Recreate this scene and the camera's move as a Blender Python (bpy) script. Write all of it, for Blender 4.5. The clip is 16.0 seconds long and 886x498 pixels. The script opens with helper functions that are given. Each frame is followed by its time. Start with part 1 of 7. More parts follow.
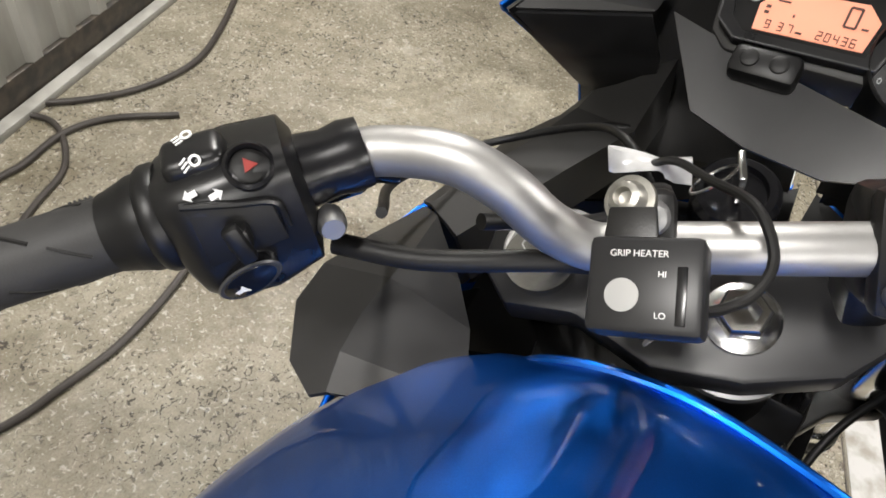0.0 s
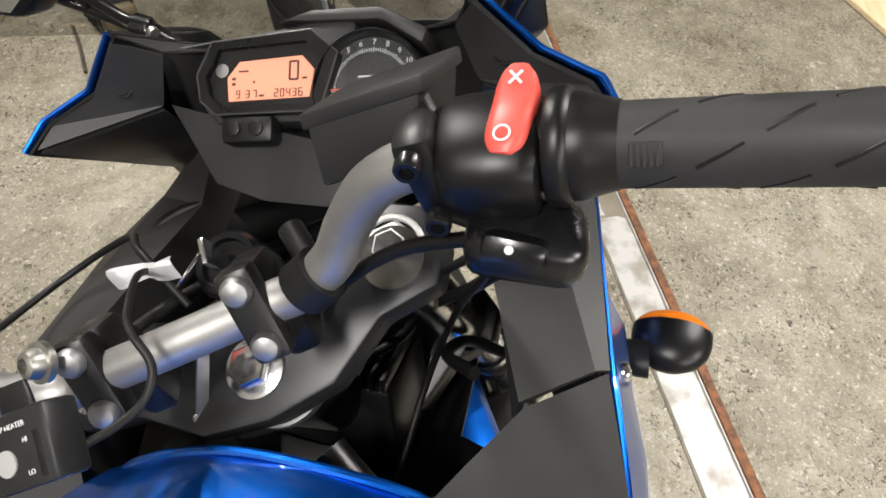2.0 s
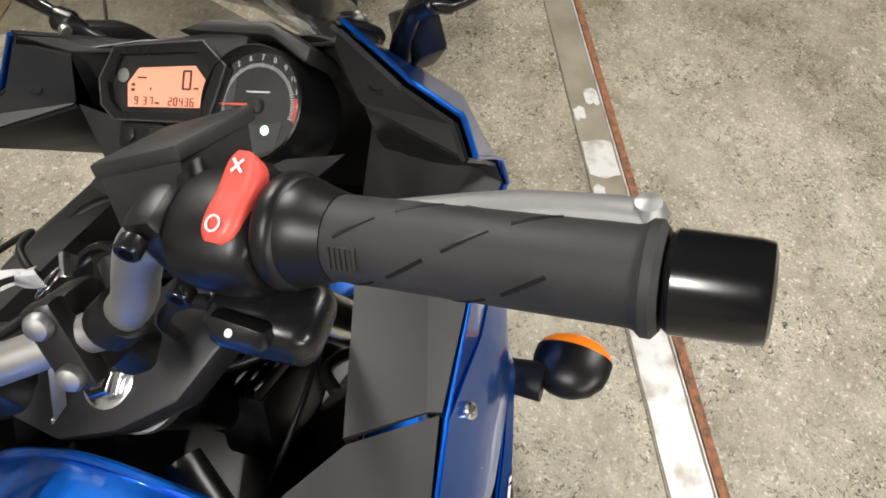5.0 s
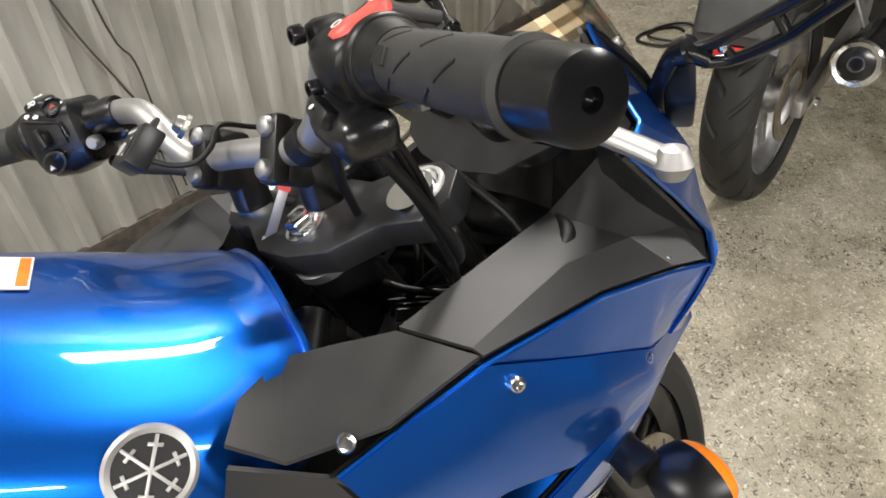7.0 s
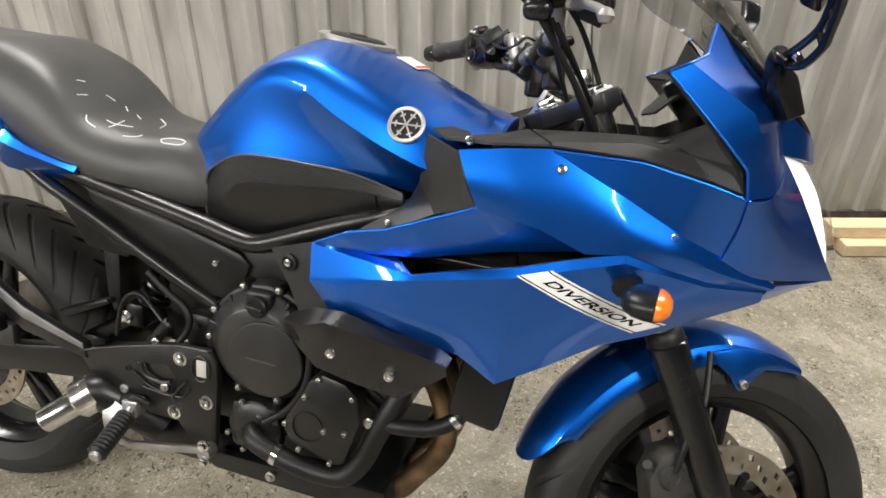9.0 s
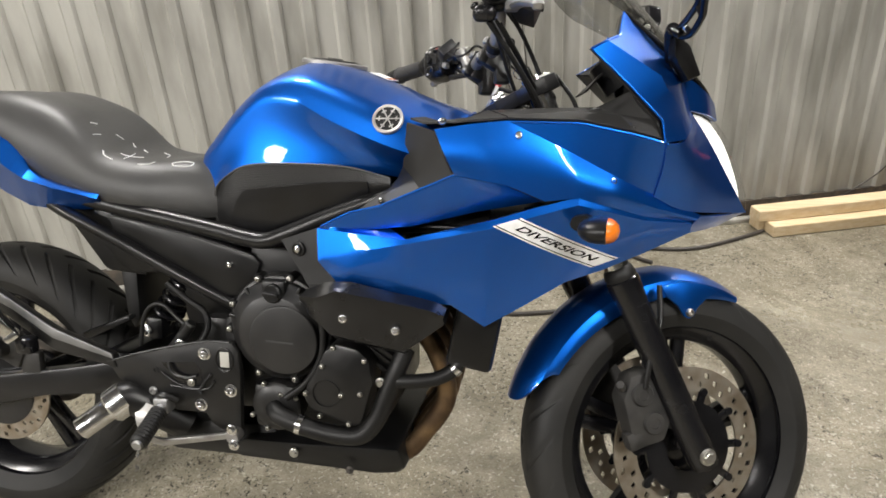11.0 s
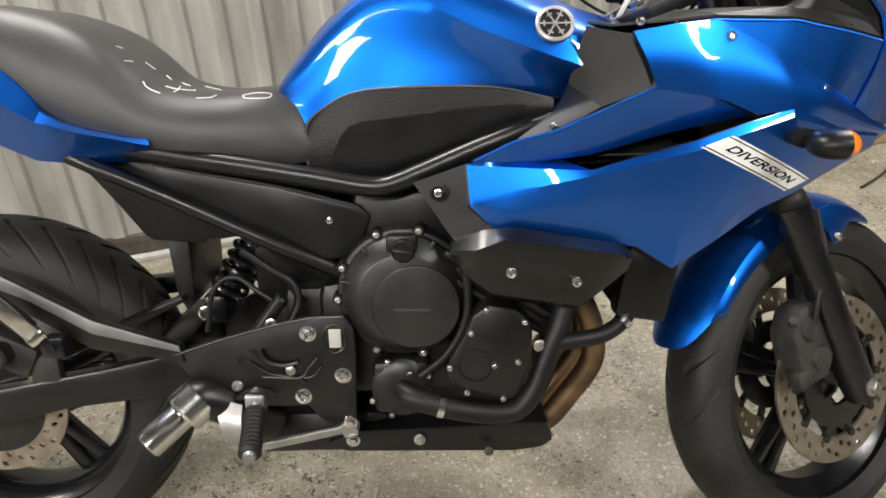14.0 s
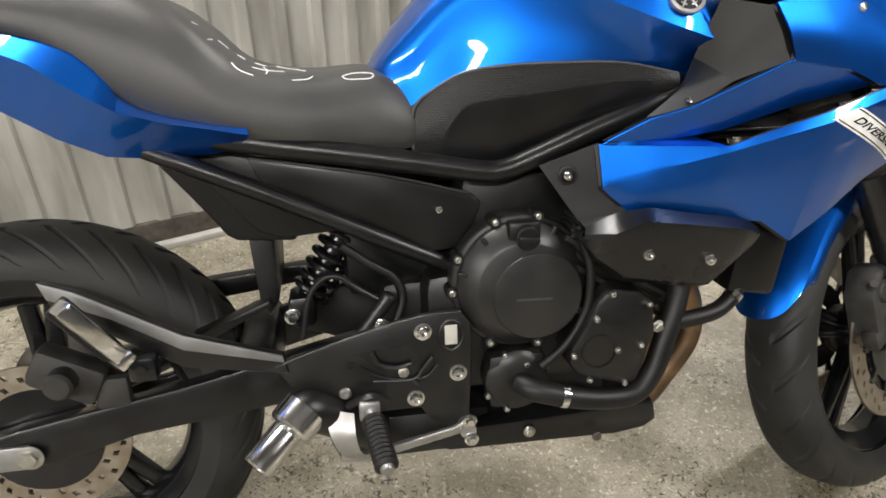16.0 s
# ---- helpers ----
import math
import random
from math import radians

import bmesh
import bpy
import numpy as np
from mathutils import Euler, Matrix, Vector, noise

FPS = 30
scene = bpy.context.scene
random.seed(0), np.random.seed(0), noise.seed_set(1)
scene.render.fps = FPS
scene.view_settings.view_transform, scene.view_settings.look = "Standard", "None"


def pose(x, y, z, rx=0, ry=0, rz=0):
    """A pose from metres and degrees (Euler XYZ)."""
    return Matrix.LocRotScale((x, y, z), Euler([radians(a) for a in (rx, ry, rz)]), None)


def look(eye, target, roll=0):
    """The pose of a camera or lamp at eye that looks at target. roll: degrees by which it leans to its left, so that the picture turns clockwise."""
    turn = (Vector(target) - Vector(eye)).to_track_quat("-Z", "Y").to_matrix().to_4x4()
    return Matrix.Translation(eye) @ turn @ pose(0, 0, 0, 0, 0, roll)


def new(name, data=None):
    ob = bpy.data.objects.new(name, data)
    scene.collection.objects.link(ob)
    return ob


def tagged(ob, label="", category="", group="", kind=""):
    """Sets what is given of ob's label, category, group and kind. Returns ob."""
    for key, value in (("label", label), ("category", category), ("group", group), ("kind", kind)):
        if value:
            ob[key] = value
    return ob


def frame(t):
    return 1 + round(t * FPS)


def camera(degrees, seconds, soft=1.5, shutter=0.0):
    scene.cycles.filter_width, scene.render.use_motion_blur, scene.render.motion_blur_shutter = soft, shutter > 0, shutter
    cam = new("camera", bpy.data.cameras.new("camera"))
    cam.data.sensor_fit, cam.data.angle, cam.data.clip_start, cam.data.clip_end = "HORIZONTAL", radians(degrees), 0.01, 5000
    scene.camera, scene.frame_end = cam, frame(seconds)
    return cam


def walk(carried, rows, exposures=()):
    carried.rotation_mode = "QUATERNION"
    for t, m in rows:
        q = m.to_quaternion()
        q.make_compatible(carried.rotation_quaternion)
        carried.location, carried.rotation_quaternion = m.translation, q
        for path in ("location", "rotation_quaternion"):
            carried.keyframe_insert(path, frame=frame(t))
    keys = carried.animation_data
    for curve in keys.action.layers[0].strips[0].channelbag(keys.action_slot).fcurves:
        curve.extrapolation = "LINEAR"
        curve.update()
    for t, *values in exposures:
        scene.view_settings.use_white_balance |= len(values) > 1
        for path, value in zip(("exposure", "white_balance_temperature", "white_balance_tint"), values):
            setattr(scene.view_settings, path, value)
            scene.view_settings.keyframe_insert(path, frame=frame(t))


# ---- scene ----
cam = camera(66.5, 16.0, soft=1.7)
PATH = [
    (0, (0.111, 0.277, 1.161), (1.267, 0.78, -0.392), 19.1),
    (0.5, (0.132, 0.239, 1.197), (1.388, 0.727, -0.282), 16.0),
    (1, (0.15, 0.205, 1.23), (1.435, 0.623, -0.245), 12.5),
    (1.5, (0.178, 0.149, 1.253), (1.465, 0.375, -0.261), 11.2),
    (2, (0.197, 0.099, 1.28), (1.476, 0.244, -0.251), 8.0),
    (2.5, (0.225, 0.063, 1.304), (1.475, 0.149, -0.255), 6.3),
    (3, (0.253, 0.029, 1.318), (1.406, 0.1, -0.314), 7.4),
    (3.5, (0.277, 0.005, 1.332), (1.323, 0.209, -0.361), 5.2),
    (3.7, (0.284, 0.001, 1.335), (1.312, 0.246, -0.363), 4.7),
    (5.8, (0.211, -0.013, 1.286), (1.45, 0.298, -0.253), 6.9),
    (6, (0.197, -0.03, 1.268), (1.412, 0.41, -0.258), 6.8),
    (6.5, (0.238, -0.105, 1.259), (1.254, 0.793, -0.212), 4.0),
    (7, (0.267, -0.208, 1.27), (1.01, 1.07, -0.078), -0.2),
    (7.5, (0.313, -0.369, 1.305), (0.718, 1.109, 0.019), 0.6),
    (8, (0.413, -0.493, 1.302), (0.411, 1.126, 0.127), -0.9),
    (8.5, (0.494, -0.638, 1.259), (0.085, 0.975, 0.148), 2.1),
    (8.7, (0.508, -0.691, 1.255), (0.027, 0.92, 0.172), 1.2),
    (10.8, (0.545, -1.003, 1.221), (0.155, 0.742, 0.326), -3.6),
    (11, (0.535, -1.0, 1.217), (0.146, 0.748, 0.326), -3.7),
    (11.5, (0.463, -0.951, 1.186), (0.07, 0.787, 0.28), -3.4),
    (12, (0.374, -0.86, 1.164), (-0.005, 0.862, 0.22), -4.8),
    (12.5, (0.327, -0.823, 1.14), (-0.005, 0.905, 0.189), -4.9),
    (13, (0.239, -0.838, 1.125), (0.019, 0.897, 0.155), -3.1),
    (13.5, (0.135, -0.875, 1.125), (0.042, 0.855, 0.127), -2.2),
    (14, (0.068, -0.879, 1.12), (0.06, 0.846, 0.108), -2.0),
    (14.5, (-0.009, -0.843, 1.1), (-0.003, 0.887, 0.097), -2.0),
    (15, (-0.097, -0.777, 1.091), (0.01, 0.913, 0.026), -2.2),
    (15.5, (-0.161, -0.762, 1.1), (0.029, 0.901, 0.005), -1.5),
    (16, (-0.237, -0.796, 1.112), (0.042, 0.865, 0.034), -0.0),
]
walk(cam, [(t, look(eye, target, roll)) for t, eye, target, roll in PATH],
     [(0, 0.02), (1, 0.08), (2, 0.06), (3.5, 0.0), (6, 0.02), (7, 0.25), (7.5, 0.14), (8.5, 0.14), (11, 0.03), (13, 0.12), (16, 0.12)])

# ---- light: a closed workshop with ceiling panels placed out of view ----
world = bpy.data.worlds.new("workshop_air")
scene.world = world
world.use_nodes = True
world.node_tree.nodes["Background"].inputs[0].default_value = (0.9, 0.95, 1.0, 1)
world.node_tree.nodes["Background"].inputs[1].default_value = 0.001
scene.view_settings.exposure = 0.0

CEILING = 2.75
# x, y, length, width, watts, turn
# the last lamp is an added fill for the bike's right side and wall
LAMPS = [(1.7, 1.7, 1.3, 0.14, 74, 24), (2.2, -1.40, 1.9, 0.14, 94, -41), (-3.6, -3.2, 0.9, 2.4, 270, 0), (-0.9, 0.6, 0.6, 0.14, 52, 0), (-0.7, -2.7, 1.25, 0.2, 105, 0)]
for lx, ly, ll, lw, watts, turn in LAMPS:
    area = bpy.data.lights.new("panel_light", "AREA")
    area.shape, area.size, area.size_y, area.energy, area.color = "RECTANGLE", ll, lw, watts, (1.0, 0.965, 0.925)
    new("panel_light", area).matrix_world = pose(lx, ly, CEILING - 0.09, 0, 0, turn)

# ---- mesh tools ----
def spline(pts, n):
    """n points along a smooth curve through pts."""
    p = np.array(pts, float)
    if len(p) == 2:
        return p[0] + (p[1] - p[0]) * np.linspace(0, 1, n)[:, None]
    q = np.vstack([2 * p[0] - p[1], p, 2 * p[-1] - p[-2]])
    u = np.r_[0, np.cumsum(np.linalg.norm(np.diff(p, axis=0), axis=1) ** 0.5 + 1e-9)]
    s = np.linspace(0, u[-1], n)
    k = np.clip(np.searchsorted(u, s, side="right") - 1, 0, len(p) - 2)
    f = ((s - u[k]) / (u[k + 1] - u[k]))[:, None]
    a, b, c, d = q[k], q[k + 1], q[k + 2], q[k + 3]
    return 0.5 * (2 * b + (c - a) * f + (2 * a - 5 * b + 4 * c - d) * f**2 + (3 * b - a - 3 * c + d) * f**3)


def straight(pts, n):
    """n points along the straight pieces between pts, corners kept."""
    p = np.array(pts, float)
    u = np.r_[0, np.cumsum(np.linalg.norm(np.diff(p, axis=0), axis=1) + 1e-9)]
    s = np.linspace(0, u[-1], n)
    for c in u[1:-1]:
        s[np.argmin(abs(s - c))] = c
    return np.stack([np.interp(s, u, p[:, i]) for i in range(3)], 1)


def part(name, bm, material, parent=None, label="", smooth=35):
    """Links a bmesh as one mesh object under its thing or part."""
    bmesh.ops.remove_doubles(bm, verts=bm.verts, dist=1e-6)
    me = bpy.data.meshes.new(name)
    bm.normal_update()
    bm.to_mesh(me)
    bm.free()
    return link(name, me, material, parent, label, smooth)


def link(name, me, material, parent=None, label="", smooth=35):
    me.materials.append(material)
    if smooth:
        me.polygons.foreach_set("use_smooth", [True] * len(me.polygons))
        me.set_sharp_from_angle(angle=radians(smooth))
    ob = new(name, me)
    if parent:
        ob.parent = parent
    if label:
        ob["label"] = label
    return ob


def skin(rows, n=0, m=0, closed=False, caps=False, curve=spline):
    """A surface through rows of points. n: points along each row, m: rows in all."""
    bm = bmesh.new()
    grid = [curve(r, n) if n else np.array(r, float) for r in rows]
    if m:
        grid = np.stack([spline([g[i] for g in grid], m) for i in range(len(grid[0]))], 1)
    vs = [[bm.verts.new(p) for p in g] for g in grid]
    w = len(vs[0])
    for a, b in zip(vs, vs[1:]):
        for i in range(w if closed else w - 1):
            j = (i + 1) % w
            try:
                bm.faces.new((a[i], a[j], b[j], b[i]))
            except ValueError:
                pass
    if caps:
        bm.faces.new(vs[0][::-1]), bm.faces.new(vs[-1])
    bmesh.ops.recalc_face_normals(bm, faces=bm.faces)
    return bm


def thick(bm, t):
    bmesh.ops.remove_doubles(bm, verts=bm.verts, dist=1e-5)
    bmesh.ops.recalc_face_normals(bm, faces=bm.faces)
    bmesh.ops.solidify(bm, geom=bm.faces[:], thickness=t)
    return bm


def tube(pts, r, n=12, steps=0, flat=1.0):
    """A round rod along a smooth curve; r: one radius, or one for each point."""
    p = spline(pts, steps or max(2, 6 * (len(pts) - 1))) if len(pts) > 2 or steps else np.array(pts, float)
    rr = np.interp(np.linspace(0, 1, len(p)), np.linspace(0, 1, len(r)), r) if isinstance(r, (list, tuple)) else [r] * len(p)
    t = np.gradient(p, axis=0)
    side = None
    rows = []
    for q, d, rad in zip(p, t, rr):
        d = d / (np.linalg.norm(d) + 1e-12)
        if side is None:
            side = np.cross(d, (0, 0, 1) if abs(d[2]) < 0.9 else (1, 0, 0))
        side = side - d * (side @ d)
        side /= np.linalg.norm(side)
        up = np.cross(side, d)
        rows.append([q + rad * (math.cos(a) * side + flat * math.sin(a) * up) for a in np.linspace(0, 2 * math.pi, n, endpoint=False)])
    return skin(rows, closed=True, caps=True)


def lathe(profile, n=32, m=None, close=True):
    """Turns (radius, along) pairs about the z axis, then lays it by m."""
    rows = [[(r * math.cos(a), r * math.sin(a), h) for a in np.linspace(0, 2 * math.pi, n, endpoint=False)] for r, h in profile]
    bm = skin(rows, closed=True)
    if close:
        bm.verts.ensure_lookup_table()
        for k in (0, len(profile) - 1):
            if profile[k][0] > 1e-6:
                bm.faces.new([bm.verts[k * n + i] for i in range(n)])
        bmesh.ops.recalc_face_normals(bm, faces=bm.faces)
    if m is not None:
        bm.transform(m)
    return bm


def aim(at, way, spin=0):
    """A pose with its z axis along way."""
    return Matrix.Translation(at) @ Vector(way).to_track_quat("Z", "Y").to_matrix().to_4x4() @ pose(0, 0, 0, 0, 0, spin)


def slab(outline, depth, bevel=0.0, seg=2):
    """A plate: an outline of 3D points, given depth along the vector depth."""
    bm = bmesh.new()
    f = bm.faces.new([bm.verts.new(p) for p in outline])
    back = bmesh.ops.extrude_face_region(bm, geom=[f])
    bmesh.ops.translate(bm, verts=[v for v in back["geom"] if isinstance(v, bmesh.types.BMVert)], vec=depth)
    bmesh.ops.recalc_face_normals(bm, faces=bm.faces)
    if bevel:
        bmesh.ops.bevel(bm, geom=bm.edges[:], offset=bevel, segments=seg, affect="EDGES", profile=0.5)
    return bm


def plate(xz, y, t, bevel=0.002):
    """A plate in the bike's length: x, z pairs, its outer face at y, t thick towards the middle."""
    return slab([(x, y, z) for x, z in xz], (0, t if y < 0 else -t, 0), bevel)


def block(size, bevel=0.003, m=None, seg=2):
    bm = bmesh.new()
    bmesh.ops.create_cube(bm, size=1)
    bmesh.ops.scale(bm, vec=size, verts=bm.verts)
    if bevel:
        bmesh.ops.bevel(bm, geom=bm.edges[:], offset=bevel, segments=seg, affect="EDGES", profile=0.5)
    if m is not None:
        bm.transform(m)
    return bm


def join(*bms):
    """Several bmeshes as one."""
    out = bmesh.new()
    for b in bms:
        me = bpy.data.meshes.new("tmp")
        b.to_mesh(me)
        b.free()
        out.from_mesh(me)
        bpy.data.meshes.remove(me)
    return out


MID = Vector((-0.045, 0.998, -0.049)).normalized()      # the fairing's middle plane
MIRROR = Matrix.Translation((0.45, 0.011, 0.95)) @ Matrix([[(1.0 if i == j else 0.0) - 2 * MID[i] * MID[j] for j in range(3)] for i in range(3)]).to_4x4() @ Matrix.Translation((-0.45, -0.011, -0.95))


def flip(bm):
    """The same on the bike's other side."""
    bm.transform(MIRROR)
    bmesh.ops.reverse_faces(bm, faces=bm.faces)
    return bm


def both(make):
    """A part built on the right and its mirror image on the left."""
    return [make(), flip(make())]


def bolt(at, way, r=0.006, h=0.004):
    """A button-head socket screw."""
    return lathe([(r, -0.002), (r, h * 0.35), (r * 0.8, h * 0.85), (r * 0.5, h), (r * 0.48, h), (r * 0.44, h * 0.35), (0.0001, h * 0.3)], 14, aim(at, way))


def hexbolt(at, way, r=0.008, h=0.006):
    """A flanged hexagon bolt."""
    head = lathe([(r * 0.85, 0), (r * 0.85, h * 0.85), (r * 0.7, h), (0.0001, h)], 6)
    flange = lathe([(r * 1.25, -0.002), (r * 1.25, 0.0008), (r * 0.9, 0.0022), (0.0001, 0.0022)], 18)
    b = join(flange, head)
    b.transform(aim(at, way))
    return b

# ---- materials ----
def material(name, colour, rough=0.5, metal=0.0, colour2=None, scale=20.0, spread=(0.35, 0.65), bump=0.0, bump_scale=200.0, rough2=None, coat=0.0, spec=None, detail=6.0, stretch=None, bump_noise="noise"):
    """A surface with two scales of variation: a slow mix of two colours, and fine relief."""
    m = bpy.data.materials.new(name)
    m.use_nodes = True
    nt = m.node_tree
    b = nt.nodes["Principled BSDF"]
    co = nt.nodes.new("ShaderNodeTexCoord").outputs["Object"]
    if stretch:
        mp = nt.nodes.new("ShaderNodeMapping")
        mp.inputs["Scale"].default_value = stretch
        nt.links.new(co, mp.inputs[0])
        co = mp.outputs[0]
    b.inputs["Base Color"].default_value = (*colour, 1)
    b.inputs["Roughness"].default_value, b.inputs["Metallic"].default_value = rough, metal
    b.inputs["Coat Weight"].default_value, b.inputs["Coat Roughness"].default_value = coat, 0.03
    if spec is not None:
        b.inputs["Specular IOR Level"].default_value = spec
    if colour2 or rough2 is not None:
        nz = nt.nodes.new("ShaderNodeTexNoise")
        nz.inputs["Scale"].default_value, nz.inputs["Detail"].default_value = scale, detail
        nt.links.new(co, nz.inputs["Vector"])
        if colour2:
            ramp = nt.nodes.new("ShaderNodeValToRGB")
            ramp.color_ramp.elements[0].position, ramp.color_ramp.elements[1].position = spread
            ramp.color_ramp.elements[0].color, ramp.color_ramp.elements[1].color = (*colour, 1), (*colour2, 1)
            nt.links.new(nz.outputs["Fac"], ramp.inputs[0])
            nt.links.new(ramp.outputs[0], b.inputs["Base Color"])
        if rough2 is not None:
            mr = nt.nodes.new("ShaderNodeMapRange")
            mr.inputs["From Min"].default_value, mr.inputs["From Max"].default_value = 0.3, 0.7
            mr.inputs["To Min"].default_value, mr.inputs["To Max"].default_value = rough, rough2
            nt.links.new(nz.outputs["Fac"], mr.inputs["Value"])
            nt.links.new(mr.outputs[0], b.inputs["Roughness"])
    if bump:
        fine = nt.nodes.new("ShaderNodeTexVoronoi" if bump_noise == "voronoi" else "ShaderNodeTexNoise")
        fine.inputs["Scale"].default_value = bump_scale
        nt.links.new(co, fine.inputs["Vector"])
        bp = nt.nodes.new("ShaderNodeBump")
        bp.inputs["Strength"].default_value, bp.inputs["Distance"].default_value = bump, min(0.002, 0.25 / bump_scale)
        nt.links.new(fine.outputs[0], bp.inputs["Height"])
        nt.links.new(bp.outputs[0], b.inputs["Normal"])
    return m


BLUE = material("blue_metallic_paint", (0.003, 0.103, 0.50), 0.38, 0.95, (0.004, 0.116, 0.56), 1200, coat=0.8)
BLACK_PLASTIC = material("black_grained_plastic", (0.0035, 0.0035, 0.0037), 0.32, 0, (0.0065, 0.0065, 0.0067), 14, bump=0.25, bump_scale=1400, rough2=0.44, spec=0.36)
GREY_PLASTIC = material("dark_grey_satin_paint", (0.012, 0.012, 0.0127), 0.38, 0.0, (0.017, 0.017, 0.018), 30, bump=0.12, bump_scale=1600, spec=0.42)
GLOSS_BLACK = material("gloss_black_paint", (0.004, 0.004, 0.005), 0.16, 0, (0.007, 0.007, 0.008), 12, rough2=0.28)
FRAME_BLACK = material("satin_black_frame_paint", (0.0035, 0.0035, 0.004), 0.28, 0, (0.006, 0.006, 0.0065), 18, rough2=0.38, bump=0.05, bump_scale=600, spec=0.42)
CAST = material("black_coated_cast_metal", (0.0045, 0.0045, 0.0047), 0.33, 0.0, (0.009, 0.0086, 0.0083), 22, bump=0.3, bump_scale=900, rough2=0.45, spec=0.45)
RUBBER = material("black_rubber", (0.0032, 0.0032, 0.0032), 0.42, 0, (0.0075, 0.0072, 0.007), 9, bump=0.2, bump_scale=700, rough2=0.58, spec=0.34)
TYRE = material("dusty_tyre_rubber", (0.0075, 0.0075, 0.0073), 0.50, 0, (0.024, 0.023, 0.021), 7, (0.4, 0.75), bump=0.25, bump_scale=500, rough2=0.7, spec=0.36)
VINYL = material("black_seat_vinyl", (0.030, 0.030, 0.030), 0.40, 0, (0.044, 0.0435, 0.042), 8, bump=0.5, bump_scale=700, rough2=0.48, bump_noise="voronoi", spec=0.5)
SILVER = material("satin_anodised_aluminium", (0.42, 0.415, 0.405), 0.44, 0.9, (0.35, 0.345, 0.335), 30, rough2=0.54, bump=0.05, bump_scale=900)
CHROME = material("polished_steel", (0.78, 0.78, 0.78), 0.12, 1.0, (0.6, 0.6, 0.6), 40, rough2=0.25)
ZINC = material("zinc_plated_bolt", (0.55, 0.54, 0.50), 0.3, 1.0, (0.36, 0.35, 0.32), 60, rough2=0.45)
ALLOY = material("brushed_alloy", (0.42, 0.42, 0.42), 0.4, 1.0, (0.30, 0.30, 0.30), 25, rough2=0.55)
DISC = material("worn_brake_disc_steel", (0.30, 0.25, 0.19), 0.42, 1.0, (0.40, 0.36, 0.30), 35, rough2=0.55)
PIPE = material("heat_browned_steel", (0.30, 0.20, 0.11), 0.4, 1.0, (0.12, 0.08, 0.05), 14, rough2=0.6)
ORANGE = material("orange_indicator_lens", (0.85, 0.22, 0.015), 0.25, 0, (0.75, 0.17, 0.01), 60, coat=0.6)
RED = material("red_switch_plastic", (0.72, 0.095, 0.075), 0.40, 0, (0.64, 0.08, 0.06), 40)
WHITE = material("white_print", (0.8, 0.8, 0.79), 0.5, 0, (0.7, 0.7, 0.69), 60)
SMOKE = material("dark_clear_plastic", (0.02, 0.02, 0.02), 0.08, 0, (0.03, 0.03, 0.03), 10)


def glass(name, colour, rough=0.02):
    m = bpy.data.materials.new(name)
    m.use_nodes = True
    nt = m.node_tree
    nt.nodes.clear()
    out = nt.nodes.new("ShaderNodeOutputMaterial")
    mix = nt.nodes.new("ShaderNodeMixShader")
    tr, gl, fr = nt.nodes.new("ShaderNodeBsdfTransparent"), nt.nodes.new("ShaderNodeBsdfGlossy"), nt.nodes.new("ShaderNodeLayerWeight")
    grazing, share = nt.nodes.new("ShaderNodeMath"), nt.nodes.new("ShaderNodeMath")
    grazing.operation, share.operation = "POWER", "MULTIPLY_ADD"
    grazing.inputs[1].default_value = 5.0
    share.inputs[1].default_value, share.inputs[2].default_value = 0.85, 0.04
    tr.inputs[0].default_value = (*colour, 1)
    gl.inputs["Roughness"].default_value = rough
    nt.links.new(fr.outputs["Facing"], grazing.inputs[0])
    nt.links.new(grazing.outputs[0], share.inputs[0])
    nt.links.new(share.outputs[0], mix.inputs[0])
    nt.links.new(tr.outputs[0], mix.inputs[1])
    nt.links.new(gl.outputs[0], mix.inputs[2])
    nt.links.new(mix.outputs[0], out.inputs[0])
    return m


GLASS = glass("clear_acrylic", (0.77, 0.77, 0.76))
LENS = glass("clear_lens", (0.93, 0.94, 0.95))


def glow(name, colour, strength):
    m = material(name, colour, 0.6)
    b = m.node_tree.nodes["Principled BSDF"]
    b.inputs["Emission Color"].default_value, b.inputs["Emission Strength"].default_value = (*colour, 1), strength
    return m


LCD = glow("orange_lit_display", (0.60, 0.225, 0.14), 0.85)
DUSTY = material("brake_dust_on_cast_metal", (0.010, 0.0095, 0.009), 0.55, 0, (0.034, 0.032, 0.029), 34, (0.35, 0.7), bump=0.4, bump_scale=500, rough2=0.75)
BARE = material("worn_bare_alloy", (0.40, 0.395, 0.38), 0.36, 0.9, (0.32, 0.31, 0.30), 35, rough2=0.5)
BEZEL = material("satin_grey_bezel", (0.05, 0.05, 0.052), 0.32, 0.3, (0.065, 0.065, 0.067), 20, coat=0.3)
DIM_RED = material("dull_red_mark", (0.22, 0.02, 0.015), 0.5, 0, (0.18, 0.016, 0.012), 50)
SATIN = material("smooth_satin_black_plastic", (0.005, 0.005, 0.0055), 0.26, 0, (0.008, 0.008, 0.0085), 20, rough2=0.34, bump=0.05, bump_scale=900, spec=0.45)
GRIP = material("worn_grey_grip_rubber", (0.017, 0.017, 0.017), 0.55, 0, (0.027, 0.026, 0.025), 30, bump=0.3, bump_scale=900, rough2=0.7)
PAD = material("embossed_rubber", (0.006, 0.006, 0.0063), 0.38, 0, (0.010, 0.010, 0.010), 10, bump=0.8, bump_scale=520, bump_noise="voronoi", spec=0.42)
